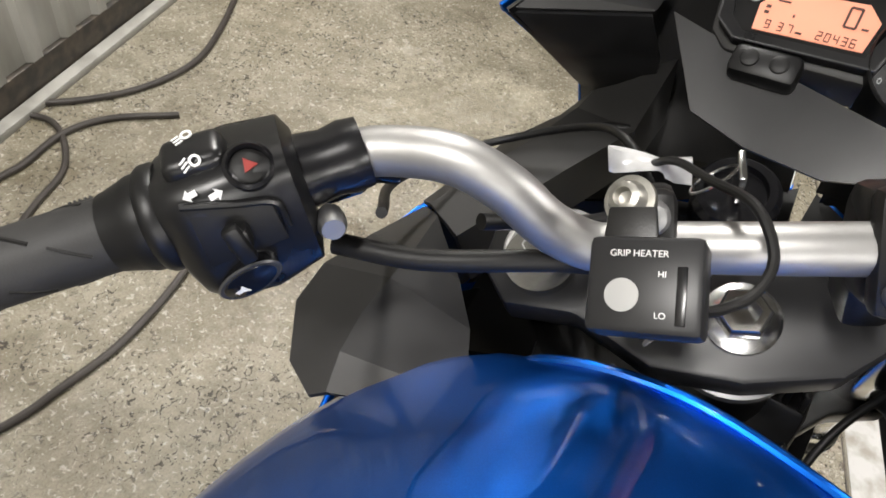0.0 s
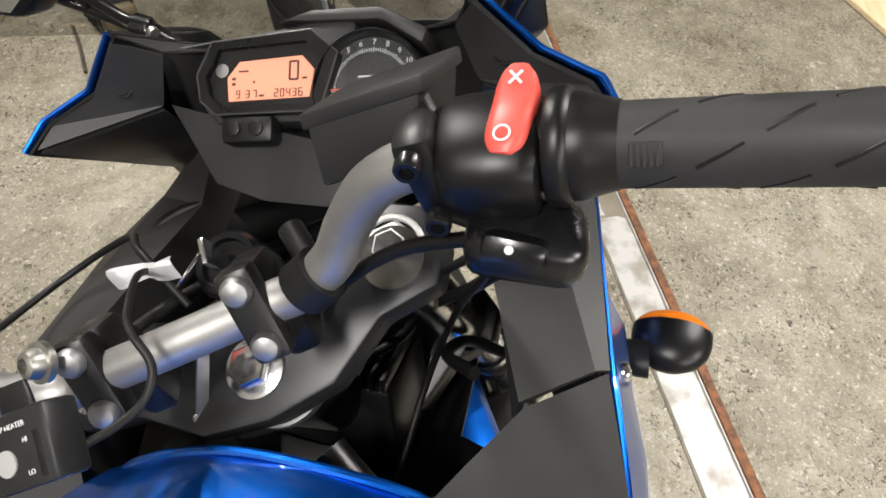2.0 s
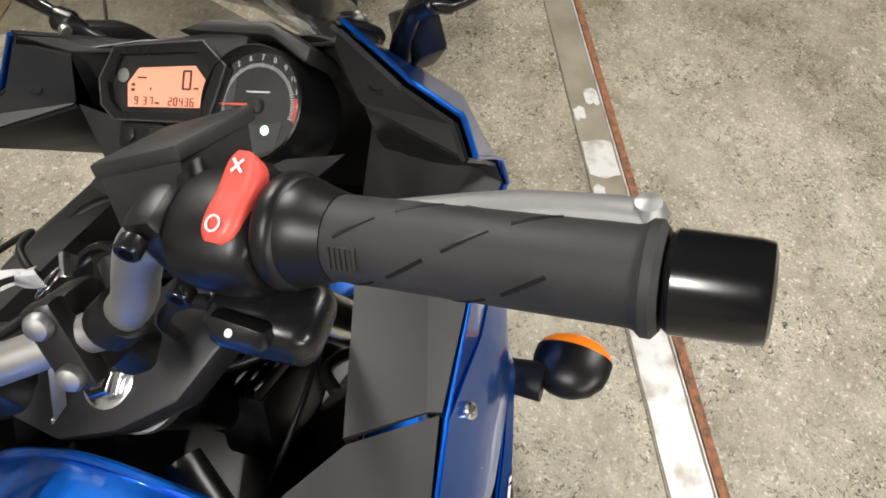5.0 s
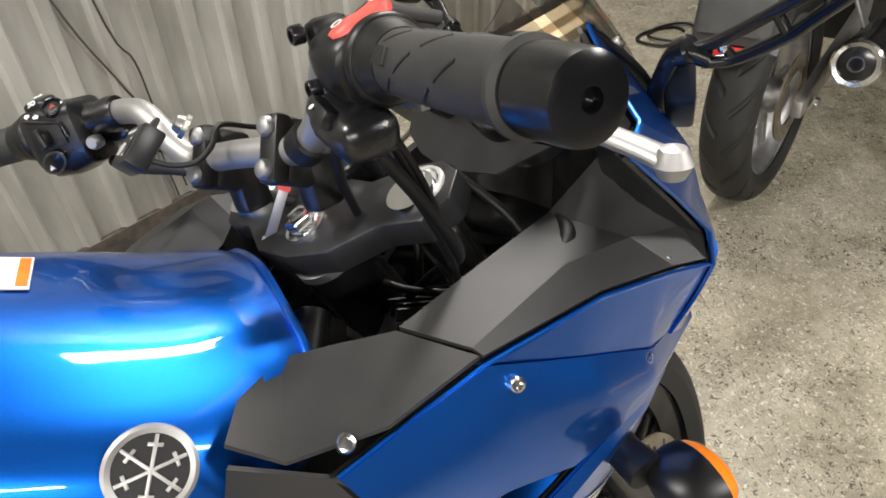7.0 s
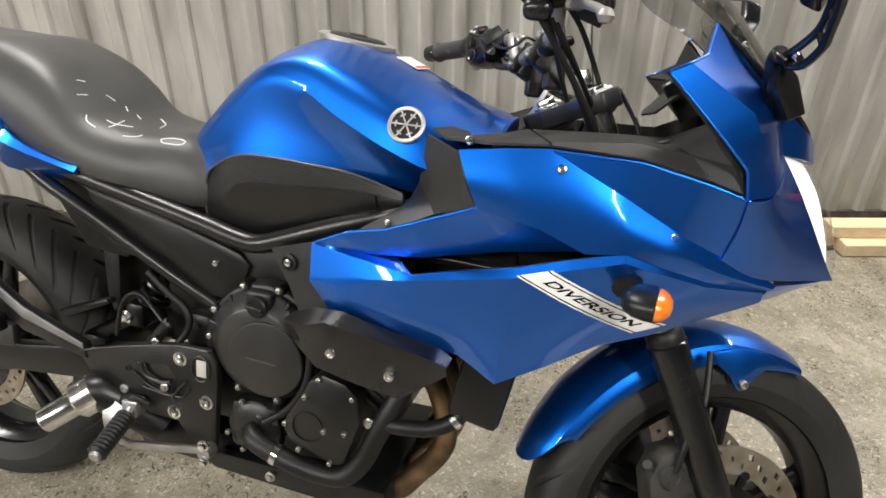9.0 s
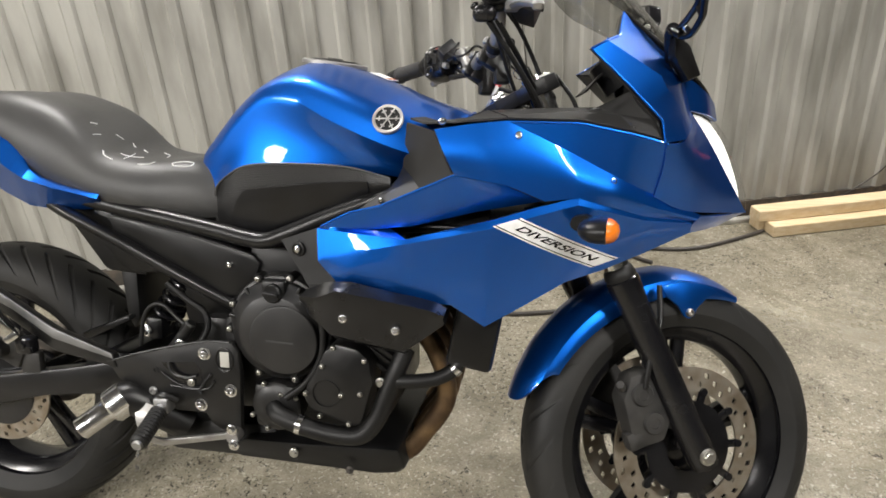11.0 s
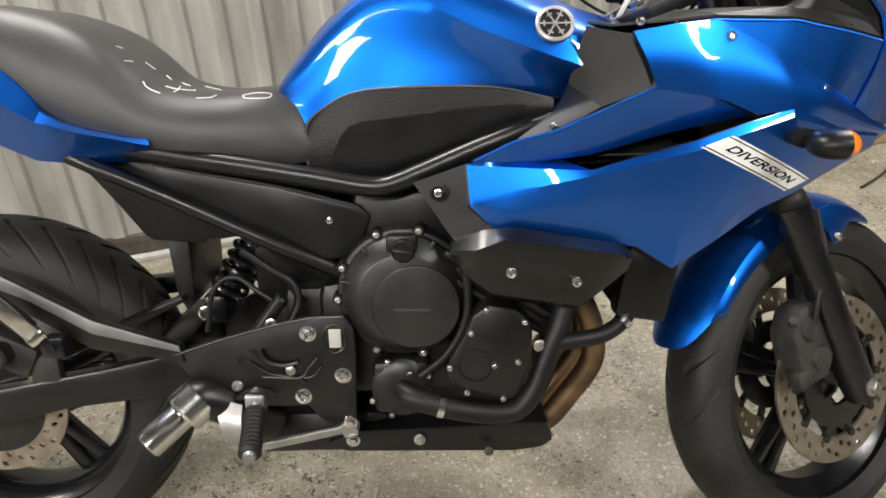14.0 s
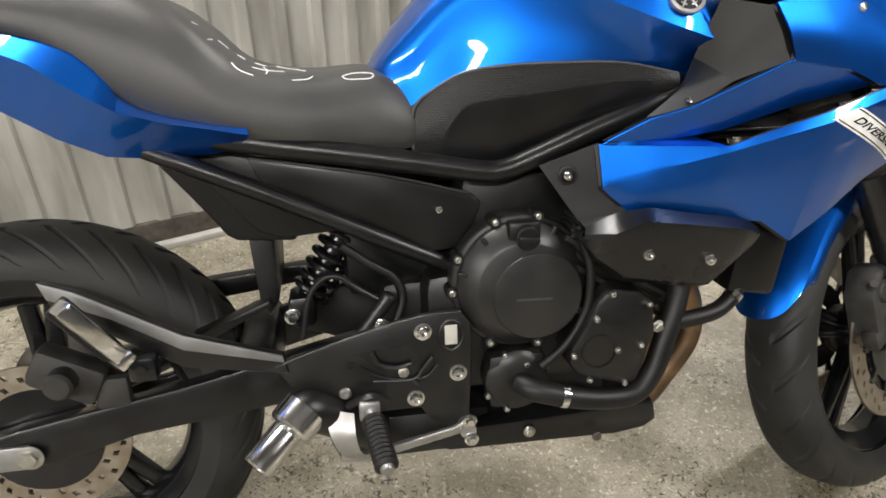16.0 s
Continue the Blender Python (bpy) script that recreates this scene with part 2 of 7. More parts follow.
def ribbed(m, wavelength):
    """Adds fine horizontal ribs to a material's relief."""
    nt = m.node_tree
    b = nt.nodes["Principled BSDF"]
    co = nt.nodes.new("ShaderNodeTexCoord").outputs["Object"]
    wv = nt.nodes.new("ShaderNodeTexWave")
    wv.bands_direction = "Z"
    wv.inputs["Scale"].default_value = 0.314 / wavelength
    wv.inputs["Distortion"].default_value = 0.15
    nt.links.new(co, wv.inputs["Vector"])
    bp = nt.nodes.new("ShaderNodeBump")
    bp.inputs["Strength"].default_value, bp.inputs["Distance"].default_value = 0.22, 0.0005
    nt.links.new(wv.outputs["Fac"], bp.inputs["Height"])
    if b.inputs["Normal"].links:
        nt.links.new(b.inputs["Normal"].links[0].from_socket, bp.inputs["Normal"])
    nt.links.new(bp.outputs[0], b.inputs["Normal"])
    return m


ribbed(PAD, 0.0032)
LED_GREEN = glow("green_lamp", (0.55, 1.0, 0.6), 2.5)
LAMP_WHITE = glow("lit_lamp_diffuser", (1.0, 0.97, 0.92), 6.0)
POSITION_LAMP = glow("lit_headlight_reflector", (1.0, 0.97, 0.9), 0.8)


def concrete():
    m = material("worn_wet_concrete", (0.235, 0.215, 0.175), 0.5)
    nt = m.node_tree
    b = nt.nodes["Principled BSDF"]
    co = nt.nodes.new("ShaderNodeTexCoord").outputs["Object"]

    def noise_at(scale, detail=8, rough=0.6, warp=0.0):
        n = nt.nodes.new("ShaderNodeTexNoise")
        n.inputs["Distortion"].default_value = warp
        n.inputs["Scale"].default_value, n.inputs["Detail"].default_value, n.inputs["Roughness"].default_value = scale, detail, rough
        nt.links.new(co, n.inputs["Vector"])
        return n.outputs["Fac"]

    def ramp(src, p0, c0, p1, c1):
        r = nt.nodes.new("ShaderNodeValToRGB")
        e = r.color_ramp.elements
        e[0].position, e[1].position = p0, p1
        e[0].color, e[1].color = (*c0, 1), (*c1, 1)
        nt.links.new(src, r.inputs[0])
        return r.outputs[0]

    def mixed(kind, fac, a, c):
        x = nt.nodes.new("ShaderNodeMix")
        x.data_type, x.blend_type = "RGBA", kind
        x.inputs["Factor"].default_value = fac
        nt.links.new(a, x.inputs["A"])
        nt.links.new(c, x.inputs["B"])
        return x.outputs["Result"]

    cloud = ramp(noise_at(1.5, 6, 0.6), 0.30, (0.232, 0.213, 0.170), 0.70, (0.356, 0.334, 0.274))
    patch = ramp(noise_at(7.5, 6, 0.65, 0.6), 0.34, (0.66, 0.64, 0.585), 0.62, (1.07, 1.06, 1.03))
    col = mixed("MULTIPLY", 0.85, cloud, patch)
    grain = ramp(noise_at(190, 4, 0.7), 0.32, (0.82, 0.81, 0.79), 0.66, (1.10, 1.09, 1.08))
    col = mixed("MULTIPLY", 1.0, col, grain)
    mottle = ramp(noise_at(38, 6, 0.75), 0.36, (0.78, 0.765, 0.72), 0.58, (1.05, 1.05, 1.04))
    col = mixed("MULTIPLY", 0.75, col, mottle)
    chips = ramp(noise_at(72, 3, 0.6, 1.6), 0.575, (0, 0, 0), 0.615, (1, 1, 1))
    where = ramp(noise_at(4.2, 5, 0.7, 0.5), 0.42, (0.22, 0.22, 0.22), 0.56, (1, 1, 1))
    chips = mixed("MULTIPLY", 1.0, chips, where)
    dark = nt.nodes.new("ShaderNodeMix")
    dark.data_type = "RGBA"
    dark.inputs["B"].default_value = (0.060, 0.054, 0.042, 1)
    nt.links.new(chips, dark.inputs["Factor"])
    nt.links.new(col, dark.inputs["A"])
    col = dark.outputs["Result"]
    pale = ramp(noise_at(95, 3, 0.6, 0.8), 0.59, (0, 0, 0), 0.65, (0.21, 0.206, 0.19))
    col = mixed("ADD", 0.8, col, pale)
    oil = ramp(noise_at(2.3, 7, 0.7, 0.8), 0.54, (1, 1, 1), 0.68, (0.58, 0.555, 0.49))
    col = mixed("MULTIPLY", 0.8, col, oil)
    nt.links.new(col, b.inputs["Base Color"])
    wet = nt.nodes.new("ShaderNodeMapRange")
    wet.inputs["From Min"].default_value, wet.inputs["From Max"].default_value = 0.40, 0.60
    wet.inputs["To Min"].default_value, wet.inputs["To Max"].default_value = 0.07, 0.28
    nt.links.new(noise_at(1.6, 6, 0.7), wet.inputs["Value"])
    nt.links.new(wet.outputs[0], b.inputs["Roughness"])
    bp = nt.nodes.new("ShaderNodeBump")
    bp.inputs["Strength"].default_value, bp.inputs["Distance"].default_value = 1.0, 0.0034
    nt.links.new(noise_at(95, 5, 0.65), bp.inputs["Height"])
    fine = nt.nodes.new("ShaderNodeBump")
    fine.inputs["Strength"].default_value, fine.inputs["Distance"].default_value = 0.8, 0.0008
    nt.links.new(noise_at(330, 3, 0.6), fine.inputs["Height"])
    nt.links.new(bp.outputs[0], fine.inputs["Normal"])
    nt.links.new(fine.outputs[0], b.inputs["Normal"])
    return m


CONCRETE = concrete()
WALL_PAINT = material("dirty_grey_painted_sheet", (0.222, 0.215, 0.190), 0.42, 0, (0.390, 0.382, 0.346), 5.0, (0.30, 0.62), bump=0.15, bump_scale=60, rough2=0.62, stretch=(2.2, 2.2, 0.5), detail=9.0)
PLAIN_WALL = material("unseen_room_grey", (0.085, 0.082, 0.078), 0.8, 0, (0.12, 0.115, 0.108), 4, bump=0.2, bump_scale=90)
WOOD = material("planed_pine", (0.66, 0.50, 0.29), 0.6, 0, (0.74, 0.60, 0.40), 9, bump=0.15, bump_scale=80, stretch=(0.4, 9, 9))
RUST = material("rusty_steel", (0.24, 0.10, 0.045), 0.8, 0.1, (0.09, 0.045, 0.025), 55, bump=0.6, bump_scale=150)
WHITE_STEEL = material("worn_white_painted_steel", (0.46, 0.455, 0.44), 0.34, 0.0, (0.27, 0.25, 0.21), 16.0, (0.48, 0.66), bump=0.2, bump_scale=60, rough2=0.5)
TAUPE_STEEL = material("bare_taupe_strip", (0.17, 0.15, 0.11), 0.28, 0.0, (0.23, 0.21, 0.165), 9, bump=0.3, bump_scale=90, rough2=0.45)
STEEL_DARK = material("dark_oily_steel", (0.06, 0.055, 0.05), 0.5, 0.5, (0.12, 0.10, 0.08), 30)
HOSE = material("grey_rubber_hose", (0.030, 0.025, 0.021), 0.5, 0, (0.050, 0.043, 0.037), 12)

# ---- the workshop ----
WALL_TURN = 18.5
WALL = pose(0, 1.36, 0, 0, 0, WALL_TURN)          # x along the sheet wall, -y into the room
RAIL = pose(0, -0.76, 0, 0, 0, 21.8)              # x along the steel strip in the floor


def setting(name, bm, material, label, category, smooth=30):
    return tagged(part(name, bm, material, None, label, smooth), label, category, "", "structure")


def floor_mesh():
    bm = bmesh.new()
    a, b = WALL @ Vector((-7, 0.06, 0)), WALL @ Vector((7, 0.06, 0))
    c, d = WALL @ Vector((7, -6.5, 0)), WALL @ Vector((-7, -6.5, 0))
    bm.faces.new([bm.verts.new(p) for p in (a, d, c, b)])
    bmesh.ops.recalc_face_normals(bm, faces=bm.faces)
    return bm


floor = setting("floor", floor_mesh(), CONCRETE, "worn damp grey-brown concrete workshop floor", "floor", 0)


def sheet_wall():
    """Box-profile steel sheet: shallow ribs 107 mm apart."""
    pitch, depth, top = 0.107, 0.013, CEILING
    prof = []
    x = -7.0
    while x < 7.0:
        prof += [(x, 0), (x + 0.058, 0), (x + 0.068, -depth), (x + 0.097, -depth)]
        x += pitch
    rows = [[(px, py + dy, z) for px, py in prof] for z, dy in ((0.085, 0.0), (top, 0.0))]
    bm = skin(rows)
    back = [[(-7.0, 0.05, z), (7.0, 0.05, z)] for z in (0.0, top)]
    bm2 = skin(back)
    bm = join(bm, bm2)
    bm.transform(WALL)
    return bm


wall_north = setting("wall_north", sheet_wall(), WALL_PAINT, "dirty grey-green painted ribbed steel sheet wall", "wall", 20)
setting("baseboard", block((14, 0.05, 0.085), 0.004, WALL @ pose(0, 0.012, 0.0425)), STEEL_DARK, "stained steel base rail at the wall foot", "base rail")
setting("trim", block((14, 0.03, 0.02), 0.003, WALL @ pose(0, -0.03, 0.0095)), WALL_PAINT, "grey flashing strip along the wall foot", "trim")
# unseen walls and ceiling, added to close the room; dark to deepen reflections
for name, x, y, lx, ly in (("wall_south", 0, -6.5, 14, 0.1), ("wall_east", 7.0, -3.2, 0.1, 6.6), ("wall_west", -7.0, -3.2, 0.1, 6.6)):
    setting(name, block((lx, ly, CEILING), 0, WALL @ pose(x, y, CEILING / 2)), PLAIN_WALL, "plain dark grey wall added out of view to close the room", "wall")
setting("ceiling", block((14.2, 6.9, 0.1), 0, WALL @ pose(0, -3.2, CEILING + 0.05)), PLAIN_WALL, "plain dark grey ceiling added out of view to close the room", "ceiling")

for lx, ly, ll, lw, watts, turn in LAMPS:
    lamp = tagged(new("ceiling_light"), "unseen lit white rectangular panel lamp added under the ceiling", "ceiling light", "ceiling panels")
    lamp.matrix_world = pose(lx, ly, CEILING - 0.04, 0, 0, turn)
    part("housing", block((ll + 0.06, lw + 0.06, 0.06), 0.006), WHITE, lamp)
    part("diffuser", block((ll, lw, 0.012), 0.002, pose(0, 0, -0.033)), LAMP_WHITE, lamp, "glowing white diffuser")


def rail_piece(x0, x1, y0, y1, z0, z1, name, mat, label):
    setting(name, block((x1 - x0, y1 - y0, z1 - z0), 0.0015, RAIL @ pose((x0 + x1) / 2, (y0 + y1) / 2, (z0 + z1) / 2)), mat, label, "floor strip")


rail_piece(-1.2, 5.5, -0.066, 0.026, -0.01, 0.002, "trim_1", TAUPE_STEEL, "bare taupe steel strip set in the floor")
rail_piece(-1.2, 5.5, -0.071, -0.067, -0.01, 0.006, "trim_2", WHITE_STEEL, "thin pale lip of the floor angle")
rail_piece(-1.2, 5.5, -0.096, -0.074, -0.01, 0.007, "trim_3", RUST, "rusty brown steel angle edge set in the floor")
rail_piece(-1.2, 5.5, 0.0275, 0.0310, -0.01, 0.0012, "trim_4", STEEL_DARK, "dark joint beside the floor strip")


def paint_patch(u0, u1, v0, v1, seed):
    """What is left of the strip's white paint: a thin skin with a ragged outline."""
    rnd = random.Random(seed)
    n = max(6, int((u1 - u0) / 0.03))
    up = [(u0 + (u1 - u0) * k / n, v1 - 0.003 * rnd.random()) for k in range(n + 1)]
    low = [(u0 + (u1 - u0) * k / n + 0.012 * (rnd.random() - 0.5), v0 + 0.003 * rnd.random()) for k in range(n, -1, -1)]
    ends = [(u1 + 0.018 * rnd.random(), v1 + (v0 - v1) * f) for f in (0.25, 0.5, 0.75)]
    starts = [(u0 - 0.018 * rnd.random(), v0 + (v1 - v0) * f) for f in (0.25, 0.5, 0.75)]
    return slab([RAIL @ Vector((u, v, 0.0022)) for u, v in up + ends + low + starts], (0, 0, 0.0008))


for k, span in enumerate(((-1.15, 1.60, -0.064, 0.024), (1.62, 1.655, -0.010, 0.024), (1.705, 1.825, -0.064, 0.024), (1.92, 1.955, -0.012, 0.024), (1.985, 2.03, -0.064, -0.020))):
    setting("trim_%d" % (5 + k), paint_patch(*span, k), WHITE_STEEL, "worn white paint on the floor strip", "floor paint")


def plank(length, width, height, m, seed):
    rnd = random.Random(seed)
    bm = bmesh.new()
    bmesh.ops.create_cube(bm, size=1)
    bmesh.ops.scale(bm, vec=(length, width, height), verts=bm.verts)
    bmesh.ops.subdivide_edges(bm, edges=[e for e in bm.edges if abs((e.verts[0].co - e.verts[1].co).x) > length / 2], cuts=8)
    bmesh.ops.bevel(bm, geom=[e for e in bm.edges if len(e.link_faces) == 2 and e.calc_face_angle(0) > 1], offset=0.003, segments=1, affect="EDGES")
    for v in bm.verts:
        v.co += Vector((0, 0.0015 * noise.noise((v.co.x * 3 + seed, 0, 0)), 0.0015 * noise.noise((v.co.x * 3, seed, 0))))
    bm.transform(m)
    return bm


PLANKS = WALL @ pose(1.77, -0.165, 0, 0, 0, 0)
for k, (dx, dy, z, ln) in enumerate(((0.035, 0.0, 0.0, 1.03), (0.025, 0.075, 0.0, 1.05), (0.005, 0.048, 0.048, 1.05))):
    p = part("timber", plank(ln, 0.07, 0.046, PLANKS @ pose(dx, dy, z + 0.0245), k), WOOD, None, "", 30)
    tagged(p, "freshly sawn pale pine batten lying along the wall", "timber", "battens along the wall")

# ---- the blue motorcycle on its side stand ----
BIKE = Matrix(((0.99990, -0.00601, 0.01247, 0.0080), (0.00268, 0.96787, 0.25144, -0.0112), (-0.01358, -0.25139, 0.96779, -0.0015), (0, 0, 0, 1)))
bike = tagged(new("motorcycle"), "blue half-faired motorcycle leaning on its side stand, front wheel turned", "motorcycle")
bike.matrix_world = BIKE
RAKE, STEER_TURN = 26.0, 27.0
AXIS = Vector((-math.sin(radians(RAKE)), 0, math.cos(radians(RAKE))))
FOOT = Vector((0.8235, 0, 0))
STEER = Matrix.Translation(FOOT) @ Matrix.Rotation(radians(STEER_TURN), 4, AXIS) @ Matrix.Translation(-FOOT)
FRONT, REAR = Vector((0.712, 0, 0.297)), Vector((-0.72, 0, 0.312))
RIGHT, LEFT = Vector((0, -1, 0)), Vector((0, 1, 0))


def steered(bm):
    bm.transform(STEER)
    return bm


def tyre_mesh(R, W, rim, grooves, lean_groove, deep=0.005):
    """A tyre about the y axis; its mesh leans with the tread grooves pressed into it."""
    step, m = 12, 76
    n = grooves * step
    grid = []
    for j in range(m + 1):
        s = j / m * 2 - 1
        # section: round crown, bulging wall, tucked-in bead
        y = W / 2 * (math.sin(min(1, abs(s) * 1.18) * math.pi / 2)) * (1 if s > 0 else -1) if abs(s) < 0.85 else math.copysign(W / 2 * (1 - 1.5 * (abs(s) - 0.85)), s)
        r = R - (R - rim) * (abs(s) ** 2.4)
        lean = lean_groove * abs(s) ** 1.3 * 2 * math.pi / grooves
        cutting = deep * min(1.0, max(0.0, (abs(s) - 0.05) / 0.05)) * min(1.0, max(0.0, (0.72 - abs(s)) / 0.06))
        ring = []
        for i in range(n):
            k = (i + (step // 2 if s > 0 else 0)) % step
            g = cutting * (1.0 if k in (5, 6) else 0.0)
            th = 2 * math.pi * i / n - lean
            ring.append(((r - g) * math.cos(th), y, (r - g) * math.sin(th)))
        grid.append(ring)
    return skin(grid, closed=True)


def rim_mesh(rim, W):
    prof = [(rim + 0.004, -W / 2), (rim + 0.006, -W / 2 + 0.006), (rim - 0.012, -W / 2 + 0.016), (rim - 0.022, -W * 0.2), (rim - 0.024, 0), (rim - 0.022, W * 0.2), (rim - 0.012, W / 2 - 0.016), (rim + 0.006, W / 2 - 0.006), (rim + 0.004, W / 2)]
    back = [(r - 0.007, h) for r, h in prof[::-1]]
    bm = lathe(prof + back + prof[:1], 72, pose(0, 0, 0, 90), close=False)
    return bm


def spoke_mesh(rim, hub, ang, w0, w1, t):
    rows = []
    for s in np.linspace(0, 1, 5):
        r = hub * 0.8 + (rim - 0.018 - hub * 0.8) * s
        w = w0 + (w1 - w0) * s
        tt = t * (1 - 0.35 * s)
        c, sn = math.cos(ang), math.sin(ang)
        ring = []
        for a in np.linspace(0, 2 * math.pi, 10, endpoint=False):
            u, v = w * math.copysign(abs(math.cos(a)) ** 0.6, math.cos(a)), tt * math.copysign(abs(math.sin(a)) ** 0.6, math.sin(a))
            ring.append((r * c - u * sn, v, r * sn + u * c))
        rows.append(ring)
    return skin(rows, closed=True, caps=True)


def disc_mesh(r0, r1, t, holes, y):
    """A drilled brake disc about the y axis: real holes through an annulus."""
    bm = bmesh.new()
    n = holes * 4
    radii = [r0, r0 + (r1 - r0) * 0.2, r0 + (r1 - r0) * 0.42, r0 + (r1 - r0) * 0.62, r0 + (r1 - r0) * 0.82, r1]
    vs = [[bm.verts.new((r * math.cos(2 * math.pi * (i + 0.35 * k) / n), y, r * math.sin(2 * math.pi * (i + 0.35 * k) / n))) for i in range(n)] for k, r in enumerate(radii)]
    faces = {}
    for k in range(5):
        for i in range(n):
            faces[k, i] = bm.faces.new((vs[k][i], vs[k][(i + 1) % n], vs[k + 1][(i + 1) % n], vs[k + 1][i]))
    picked = [faces[1 + (i // 2) % 3, i] for i in range(0, n, 2)]
    cut = bmesh.ops.inset_individual(bm, faces=picked, thickness=min(0.0012, (r1 - r0) * 0.03))
    bmesh.ops.delete(bm, geom=picked, context="FACES")
    return thick(bm, t)


def wheel(name, centre, R, W, rim, grooves, lg, m, label):
    w = new(name)
    w.parent = bike
    w["label"] = label
    put = lambda bm: (bm.transform(m @ Matrix.Translation(centre)), bm)[1]
    part("tyre", put(tyre_mesh(R, W, rim, grooves, lg, 0.0025 if W < 0.14 else 0.005)), TYRE, w, "worn black road tyre with slanting grooves", 22)
    part("rim", put(rim_mesh(rim, W * 0.72)), GLOSS_BLACK, w, "gloss black cast rim")
    for k in range(5):
        for d in (-1, 1):
            part("spoke", put(spoke_mesh(rim, 0.05, 2 * math.pi * k / 5 + 0.3 + d * 0.10, 0.014, 0.014, 0.015)), GLOSS_BLACK, w)
    part("hub", put(lathe([(0.03, -0.05), (0.045, -0.045), (0.05, -0.02), (0.042, 0), (0.05, 0.02), (0.045, 0.045), (0.03, 0.05)], 32, pose(0, 0, 0, 90))), GLOSS_BLACK, w)
    return w, put


wf, put_f = wheel("front_wheel", FRONT, 0.297, 0.120, 0.222, 22, 1.4, STEER, "black cast front wheel with twin drilled discs")
for y in (-0.068, 0.068):
    part("brake_disc", put_f(disc_mesh(0.104, 0.149, 0.0045, 22, y)), DISC, wf, "worn drilled steel brake disc")
    arms = [lathe([(0.045, -0.004), (0.086, -0.003), (0.086, 0.003), (0.045, 0.004)], 32, pose(0, y, 0, 90), close=False)]
    for k in range(10):
        a = 2 * math.pi * k / 10
        arms.append(block((0.05, 0.006, 0.014), 0.001, pose(0, y, 0) @ pose(0, 0, 0, 0, math.degrees(-a), 0) @ pose(0.082, 0, 0)))
        arms.append(lathe([(0.0075, -0.005), (0.0075, 0.005)], 10, pose(0.106 * math.cos(a), y, 0.106 * math.sin(a), 90)))
    part("disc_carrier", put_f(join(*arms)), GLOSS_BLACK, wf)
wr, put_r = wheel("rear_wheel", REAR, 0.312, 0.160, 0.222, 32, 3.0, Matrix(), "black cast rear wheel with a drilled disc")
part("brake_disc", put_r(disc_mesh(0.080, 0.1225, 0.005, 20, -0.082)), DISC, wr, "worn drilled rear brake disc")
part("disc_carrier", put_r(lathe([(0.03, 0), (0.085, 0.0), (0.085, 0.006), (0.03, 0.012)], 40, pose(0, -0.078, 0, 90))), GLOSS_BLACK, wr)
part("sprocket", put_r(lathe([(0.03, 0), (0.10, 0.0), (0.105, 0.003), (0.10, 0.006), (0.03, 0.012)], 46, pose(0, 0.085, 0, 90))), STEEL_DARK, wr)


# -- fork, axle, mudguard, calipers --
def fork_leg(y):
    base = FRONT + Vector((0, y, 0))
    d = AXIS
    lower = lathe([(0.018, -0.03), (0.026, -0.024), (0.028, 0.0), (0.027, 0.06), (0.027, 0.30), (0.0295, 0.33), (0.0295, 0.352), (0.024, 0.358)], 28, aim(base, d))
    return lower


for y in (-0.105, 0.105):
    part("fork_lower", steered(fork_leg(y)), GLOSS_BLACK, bike, "gloss black fork lower leg")
    part("fork_tube", steered(lathe([(0.0205, 0.33), (0.0205, 0.735)], 24, aim(FRONT + Vector((0, y, 0)), AXIS))), CHROME, bike, "polished fork tube")
    part("fork_seal", steered(lathe([(0.027, 0.352), (0.0285, 0.36), (0.026, 0.372), (0.022, 0.376)], 24, aim(FRONT + Vector((0, y, 0)), AXIS))), RUBBER, bike)
    part("fork_collar", steered(lathe([(0.0212, 0.378), (0.0240, 0.379), (0.0240, 0.398), (0.0212, 0.400)], 24, aim(FRONT + Vector((0, y, 0)), AXIS), close=False)), CHROME, bike, "bright fork collar")
part("front_axle", steered(tube([FRONT + RIGHT * 0.13, FRONT + LEFT * 0.13], 0.0105)), STEEL_DARK, bike)
part("axle_bolt", steered(hexbolt(FRONT + RIGHT * 0.132, RIGHT, 0.0125, 0.010)), ZINC, bike, "plain axle bolt head")


def mudguard():
    rows = []
    for a in np.radians(np.linspace(164, 66, 40)):
        k = (math.degrees(a) - 66) / 98
        half = 0.070 - 0.022 * max(0, (0.18 - k) / 0.18) - 0.006 * max(0, (k - 0.8) / 0.2)
        skirt = 0.032 + 0.012 * math.sin(math.pi * min(1, k * 1.2)) - 0.016 * max(0, (0.15 - k) / 0.15)
        r = 0.327 - 0.022 * max(0, (0.3 - k) / 0.3)
        side_wall = spline([(-half, r - skirt, 0), (-half - 0.001, r - skirt * 0.65, 0), (-half + 0.003, r - skirt * 0.32, 0)], 6)
        over = spline([(-half + 0.003, r - skirt * 0.32, 0), (-half * 0.70, r + 0.000, 0), (-half * 0.35, r + 0.008, 0), (0, r + 0.011, 0)], 9)
        prof = [tuple(p[:2]) for p in side_wall[:-1]] + [tuple(p[:2]) for p in over]
        prof = prof + [(-y, q) for y, q in prof[-2::-1]]
        # the rear end is rounded like a tongue
        back = [a - math.radians(9) * max(0.0, (k - 0.86) / 0.14) * (abs(y) / half) ** 3 - math.radians(4) * max(0.0, (k - 0.86) / 0.14) * max(0.0, (r - q) / 0.03) for y, q in prof]
        rows.append([(FRONT.x + q * math.cos(b), y, FRONT.z + q * math.sin(b)) for (y, q), b in zip(prof, back)])
    return steered(thick(skin(rows), 0.003))


